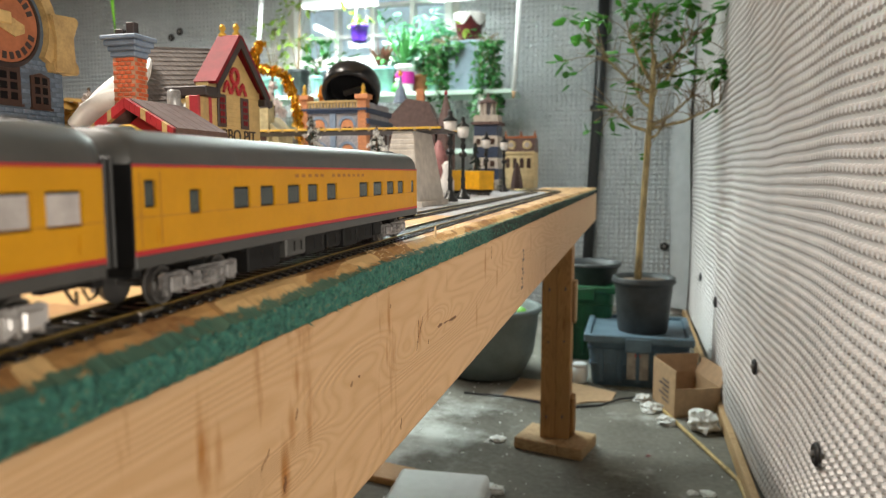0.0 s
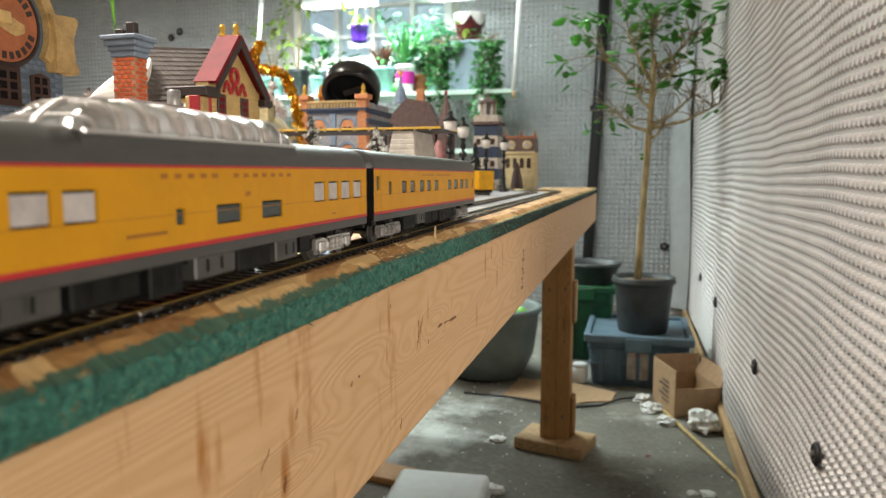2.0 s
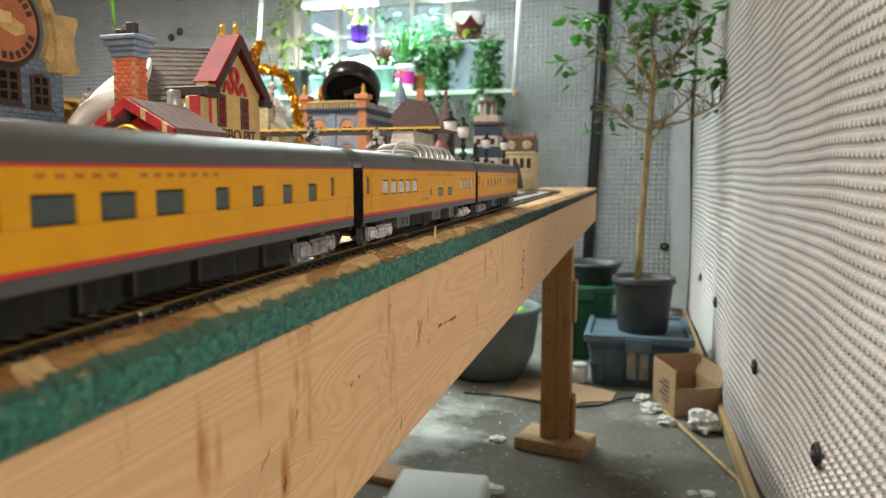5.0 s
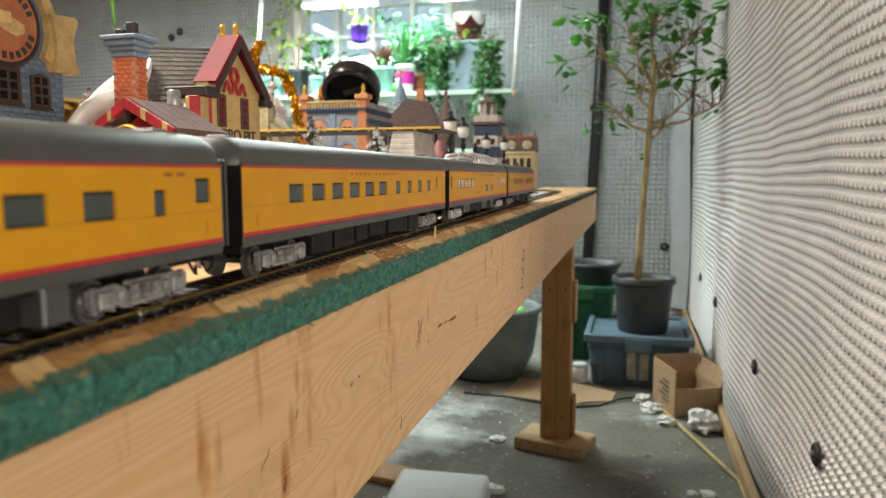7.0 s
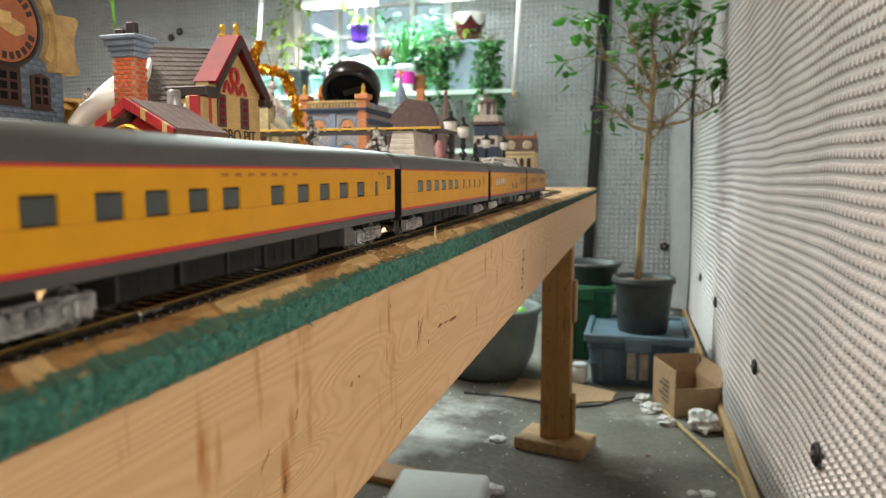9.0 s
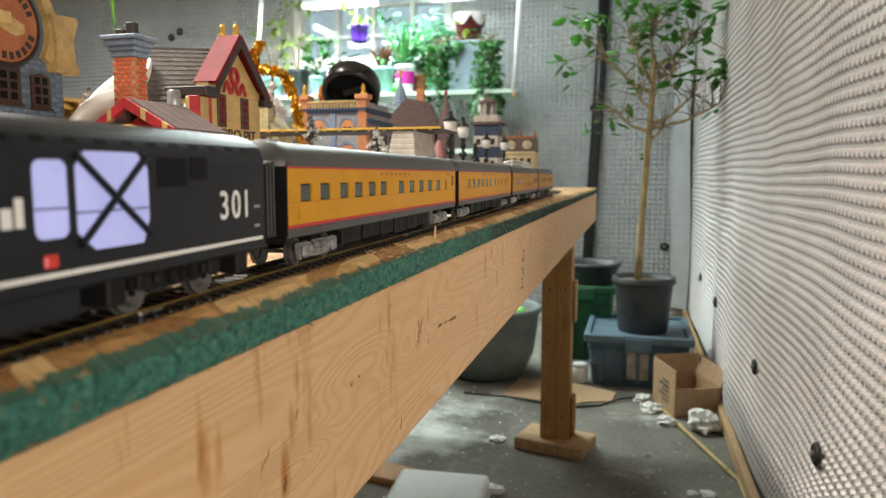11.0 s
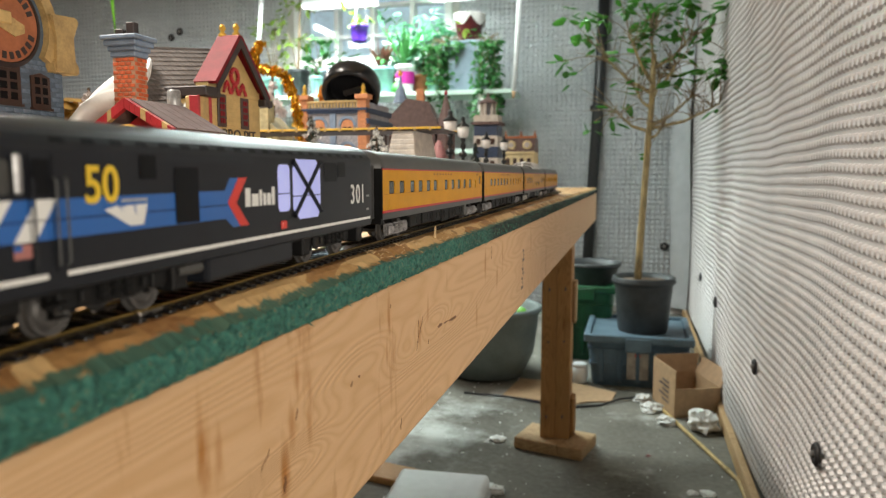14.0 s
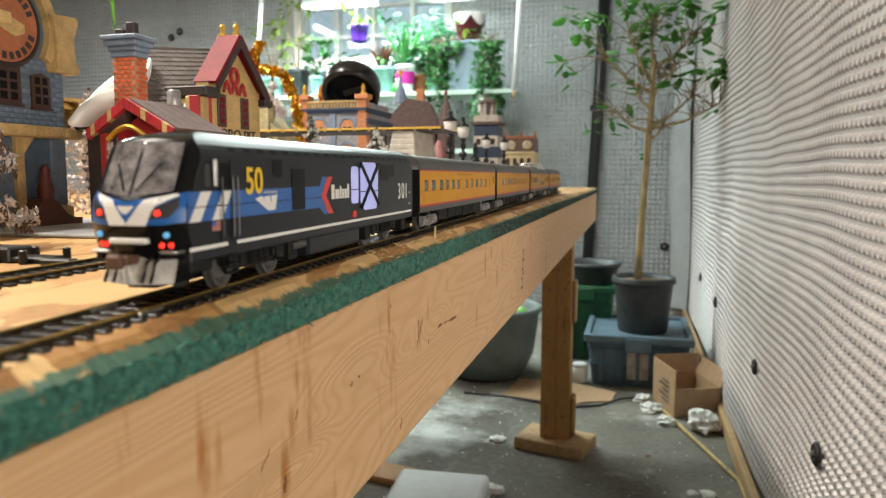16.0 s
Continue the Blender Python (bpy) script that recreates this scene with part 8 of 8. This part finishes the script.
spiky(t, h, 26, 0.20, L_RED, 4)
bushy(t, h, 40, 0.09, 0.16, 0.045, L_IVY, 14)
t, w, h = potted(718, 170, 34, 50, M_WHITE, "spiky green plant in a labelled white pot", SY - 0.08)
spiky(t, h, 22, 0.34, L_IVY, 5, 0.014)
part("label", lathebm([(w * 0.97, h * 0.32), (w * 1.0, h * 0.75)], 20, cap=False), M_MAG, t, "magenta pot label")
t, w, h = potted(748, 170, 38, 34, M_TERRA, "round-leaved green plant in a terracotta pot", SY + 0.03)
bushy(t, h, 190, 0.17, 0.36, 0.060, L_MINT, 6)
t, w, h = potted(708, 170, 30, 36, M_TERRA, "leafy plant in a terracotta pot", SY + 0.08)
bushy(t, h, 120, 0.14, 0.40, 0.055, L_MINT, 7)
t, w, h = potted(770, 170, 30, 28, M_TEAL, "small leafy plant with pale leaves", SY - 0.04)
bushy(t, h, 110, 0.13, 0.22, 0.050, L_IVY, 8)
t, w, h = potted(560, 170, 36, 36, M_TEAL, "small teal pot with green leaves", SY - 0.06)
bushy(t, h, 90, 0.12, 0.25, 0.05, L_IVY, 9)
bt = thing("spray_bottle", (wx(716), SY - 0.13, SHZ), 0, "bright green plastic bottle on the shelf", "bottle")
part("bottle", lathebm([(0.035, 0), (0.036, 0.03), (0.030, 0.045), (0.012, 0.055), (0.012, 0.07)], 16), M_BOTTLE, bt, smooth=True)
part("cap", lathebm([(0.014, 0.068), (0.014, 0.082)], 12), M_WHITE, bt)
# tall grey-blue bin with ivy and a maroon pot on top
gb = thing("grey_planter", (wx(826), SY, SHZ), 0, "tall grey-blue planter with trailing ivy", "planter")
part("body", prismbm([(-0.085, 0.0), (0.085, 0.0), (0.10, 0.275), (-0.10, 0.275)], "y", -0.09, 0.09), M_BLUEG, gb)
part("rim", cubebm(-0.108, 0.108, -0.1, 0.1, 0.275, 0.292, 0.004), M_BLUEG, gb)
ri = random.Random(41)
bm, st = bmesh.new(), bmesh.new()
for x0, n, ln in ((-0.11, 10, 0.50), (0.13, 13, 0.56), (0.18, 9, 0.50), (-0.16, 8, 0.46), (0.0, 4, 0.10), (-0.06, 4, 0.12)):
    for k in range(n):
        x, y = x0 + ri.gauss(0, 0.03), -0.10 + ri.gauss(0, 0.03)
        z = 0.30 + ri.uniform(-0.01, 0.03)
        pts = [Vector((x * 0.5, 0, 0.29)), Vector((x, y, z))]
        steps = int(ln / 0.045 * ri.uniform(0.5, 1.0))
        for _ in range(steps):
            x += ri.gauss(0, 0.010)
            y += ri.gauss(0, 0.008)
            z -= 0.045
            pts.append(Vector((x, y, z)))
            for _ in range(3):
                leaf(bm, pts[-1], (ri.gauss(0, 1), ri.gauss(-0.6, 0.6), ri.gauss(-0.4, 0.5)), ri.uniform(0.03, 0.052), ri)
        tube(st, pts, 0.0016, 0.001, 4)
spray(bm, ri, (0, -0.02, 0.31), 60, 0.06, 0.05)
part("vine", st, M_TWIG, gb)
part("foliage", bm, L_IVY, gb, "dense green ivy leaves")["kind"] = "stuff"
mp = thing("maroon_pot", (wx(829), SY, SHZ + 0.292), 0, "glossy maroon pot with torn white paper on its rim", "plant pot")
part("pot", lathebm([(0.060, 0), (0.066, 0.02), (0.088, 0.15), (0.092, 0.16), (0.084, 0.158), (0.07, 0.10)], 24, cap=False), M_MAROON, mp, smooth=True)
bm = bmesh.new()
spray(bm, ri, (0, -0.07, 0.07), 10, 0.03, 0.05)
part("foliage", bm, L_LIME, mp)["kind"] = "stuff"
bm = bmesh.new()
ring = []
for k in range(30):
    a = 2 * math.pi * k / 30
    ring.append((bm.verts.new((0.094 * math.cos(a), 0.094 * math.sin(a), 0.165)), bm.verts.new((0.095 * math.cos(a), 0.095 * math.sin(a), 0.165 - 0.055 * abs(math.sin(2.5 * a)) - 0.02))))
for k in range(30):
    bm.faces.new((ring[k][0], ring[(k + 1) % 30][0], ring[(k + 1) % 30][1], ring[k][1]))
bmesh.ops.solidify(bm, geom=bm.faces[:], thickness=0.001)
part("paper_wrap", bm, M_PAPER, mp, "torn white wrap")
# hanging purple pot
hp = thing("hanging_pot", (wx(635, 4.05), 4.05, wz(72, 4.05)), 0, "purple hanging pot with sparse leaves", "hanging pot")
part("pot", lathebm([(0.040, 0), (0.044, 0.01), (0.053, 0.085), (0.057, 0.086), (0.057, 0.098), (0.050, 0.096)], 22), M_PURPLE, hp, smooth=True)
for a in (0.5, 2.6, 4.7):
    part("cord", tubebm([(0.052 * math.cos(a), 0.052 * math.sin(a), 0.09), (0, 0, 0.45), (0, 0, CEIL - wz(72, 4.05))], 0.0014, None, 4), M_WHITE, hp)
bm = bmesh.new()
spray(bm, ri, (0, 0, 0.13), 26, 0.04, 0.06)
part("foliage", bm, L_LIME, hp)["kind"] = "stuff"
# plant lights hung in front of the window
M_GROW = mat("grow_tube", (0.95, 1.0, 0.98), 0.5, emit=14.0, var=0.0)
for px, ln in ((600, 0.46), (812, 0.34)):
    gl2 = thing("grow_light", (wx(px, 4.1), 4.1, wz(6, 4.1)), 0, "hanging white plant light, switched on", "plant light", "plant lights")
    part("reflector", prismbm([(-0.06, 0.0), (-0.03, 0.05), (0.03, 0.05), (0.06, 0.0), (0.058, 0.0), (0.028, 0.046), (-0.028, 0.046), (-0.058, 0.0)], "x", -ln / 2, ln / 2), M_WHITE, gl2)
    part("tube", tubebm([(-ln / 2, -0.02, 0.012), (ln / 2, -0.02, 0.012)], 0.016, None, 10), M_GROW, gl2, "glowing tube")
    for s in (-1, 1):
        part("hanger", tubebm([(s * ln * 0.4, 0, 0.05), (s * ln * 0.4, 0, CEIL - wz(6, 4.1))], 0.0015, None, 4), M_WHITE, gl2)
# slim white rods beside the window
for px0, px1, py1 in ((917, 904, 168), (458, 440, 90)):
    rod = thing("light_rod", (0, 0, 0), 0, "slim white rod hanging beside the plants", "rod", "white rods")
    a, b = Vector((wx(px0, 4.0), 4.0, wz(-90, 4.0))), Vector((wx(px1, 4.0), 4.0, wz(py1, 4.0)))
    part("tube", tubebm([a, b], 0.013, None, 10), M_WFRAME, rod, smooth=True)
    part("tip", tubebm([b, b + (b - a).normalized() * 0.04], 0.012, 0.007, 10), M_CARD, rod, "wooden tip", smooth=True)
    part("hook", tubebm([a, (a.x, a.y, CEIL)], 0.002, None, 4), M_WFRAME, rod)
# strap-leaved hanging plant over the table and a dry plant behind the brewery
sp = thing("hanging_plant", (-1.41, 1.55, 1.60), 0, "hanging pot with long green strap leaves", "hanging plant")
part("pot", lathebm([(0.06, 0), (0.085, 0.11), (0.09, 0.12), (0.08, 0.118)], 20), M_POT, sp, smooth=True)
for a in (0.5, 2.6, 4.7):
    part("cord", tubebm([(0.08 * math.cos(a), 0.08 * math.sin(a), 0.115), (0, 0, 0.45), (0, 0, CEIL - 1.62)], 0.0014, None, 4), M_WHITE, sp)
for dx, dy, dz, ph in ((0.175, -0.05, -0.62, 0), (-0.14, -0.04, -0.24, 1), (0.05, 0.12, -0.2, 2), (-0.06, 0.13, -0.22, 3)):
    bm = bmesh.new()
    prev = None
    for i in range(13):
        u = i / 12
        c = Vector((dx * u ** 0.7, dy * u ** 0.7, 0.12 + 0.10 * math.sin(u * 2.2) + dz * u * u))
        wd = 0.019 * (1 - u ** 3) + 0.001
        row = [bm.verts.new(c + Vector((s * wd, 0, -0.3 * wd * abs(s)))) for s in (-1, 0, 1)]
        if prev:
            bm.faces.new((prev[0], prev[1], row[1], row[0]))
            bm.faces.new((prev[1], prev[2], row[2], row[1]))
        prev = row
    part("strap_leaf", bm, leaf_mat("strap_leaf", (0.12, 0.34, 0.03)), sp)
dp = thing("dried_plant", (-1.28, 1.52, TOP), 0, "dry yellow-brown plant in a pot behind the model houses", "potted plant")
part("pot", lathebm([(0.06, 0), (0.08, 0.14), (0.085, 0.15), (0.075, 0.148)], 20), M_POT, dp, smooth=True)
bm = bmesh.new()
for k in range(90):
    a = ri.uniform(0, 6.28)
    rr = 0.09 * ri.random() ** 0.6
    leaf(bm, (rr * math.cos(a), rr * math.sin(a), 0.15 + 0.07 * ri.random()), (math.cos(a), math.sin(a), 0.6), ri.uniform(0.05, 0.10), ri, 0.6)
part("foliage", bm, L_DRY, dp)["kind"] = "stuff"


# ---- motion: the train backs away along the track and slows ----
TRAIN = ((0.0, -0.7535), (0.75, -0.6820), (1.5, -0.6122), (2.5, -0.5180), (3.5, -0.4222), (4.2, -0.3555), (5.2, -0.2620), (6.3, -0.1580), (8.0, -0.0030), (9.2, 0.1060), (9.9, 0.1670), (10.6, 0.2190), (11.3, 0.2592), (12.0, 0.2855), (13.0, 0.3213), (14.5, 0.3752), (16.0, 0.4316))


def train_at(t):
    for (a, p), (b, q) in zip(TRAIN, TRAIN[1:]):
        if t <= b:
            return p + (q - p) * (t - a) / (b - a)
    return TRAIN[-1][1]


def motions():
    for ob, back in ((loco, -0.280), (CAR_A, 0.0), (CAR_B, 0.3035), (CAR_D, 0.6078), (CAR_L, 0.9085)):
        rows = []
        for t, q in TRAIN:
            s = q + back
            fall = (dip(s + 0.036) - dip(s + 0.250)) / 0.214
            rows.append((t, pose(straight(s), s, RAIL - dip(s + 0.036) - 0.036 * fall, math.degrees(math.atan(fall)), 0, TANG)))
        walk(ob, rows)
    # every axle rolls with its car
    times = [2 * i / 30 for i in range(241)]
    for car, axle, y, r in AXLES:
        walk(axle, [(t, pose(0, y, r, -math.degrees((train_at(t) - TRAIN[0][1]) / r), 0, 0)) for t in times])


motions()
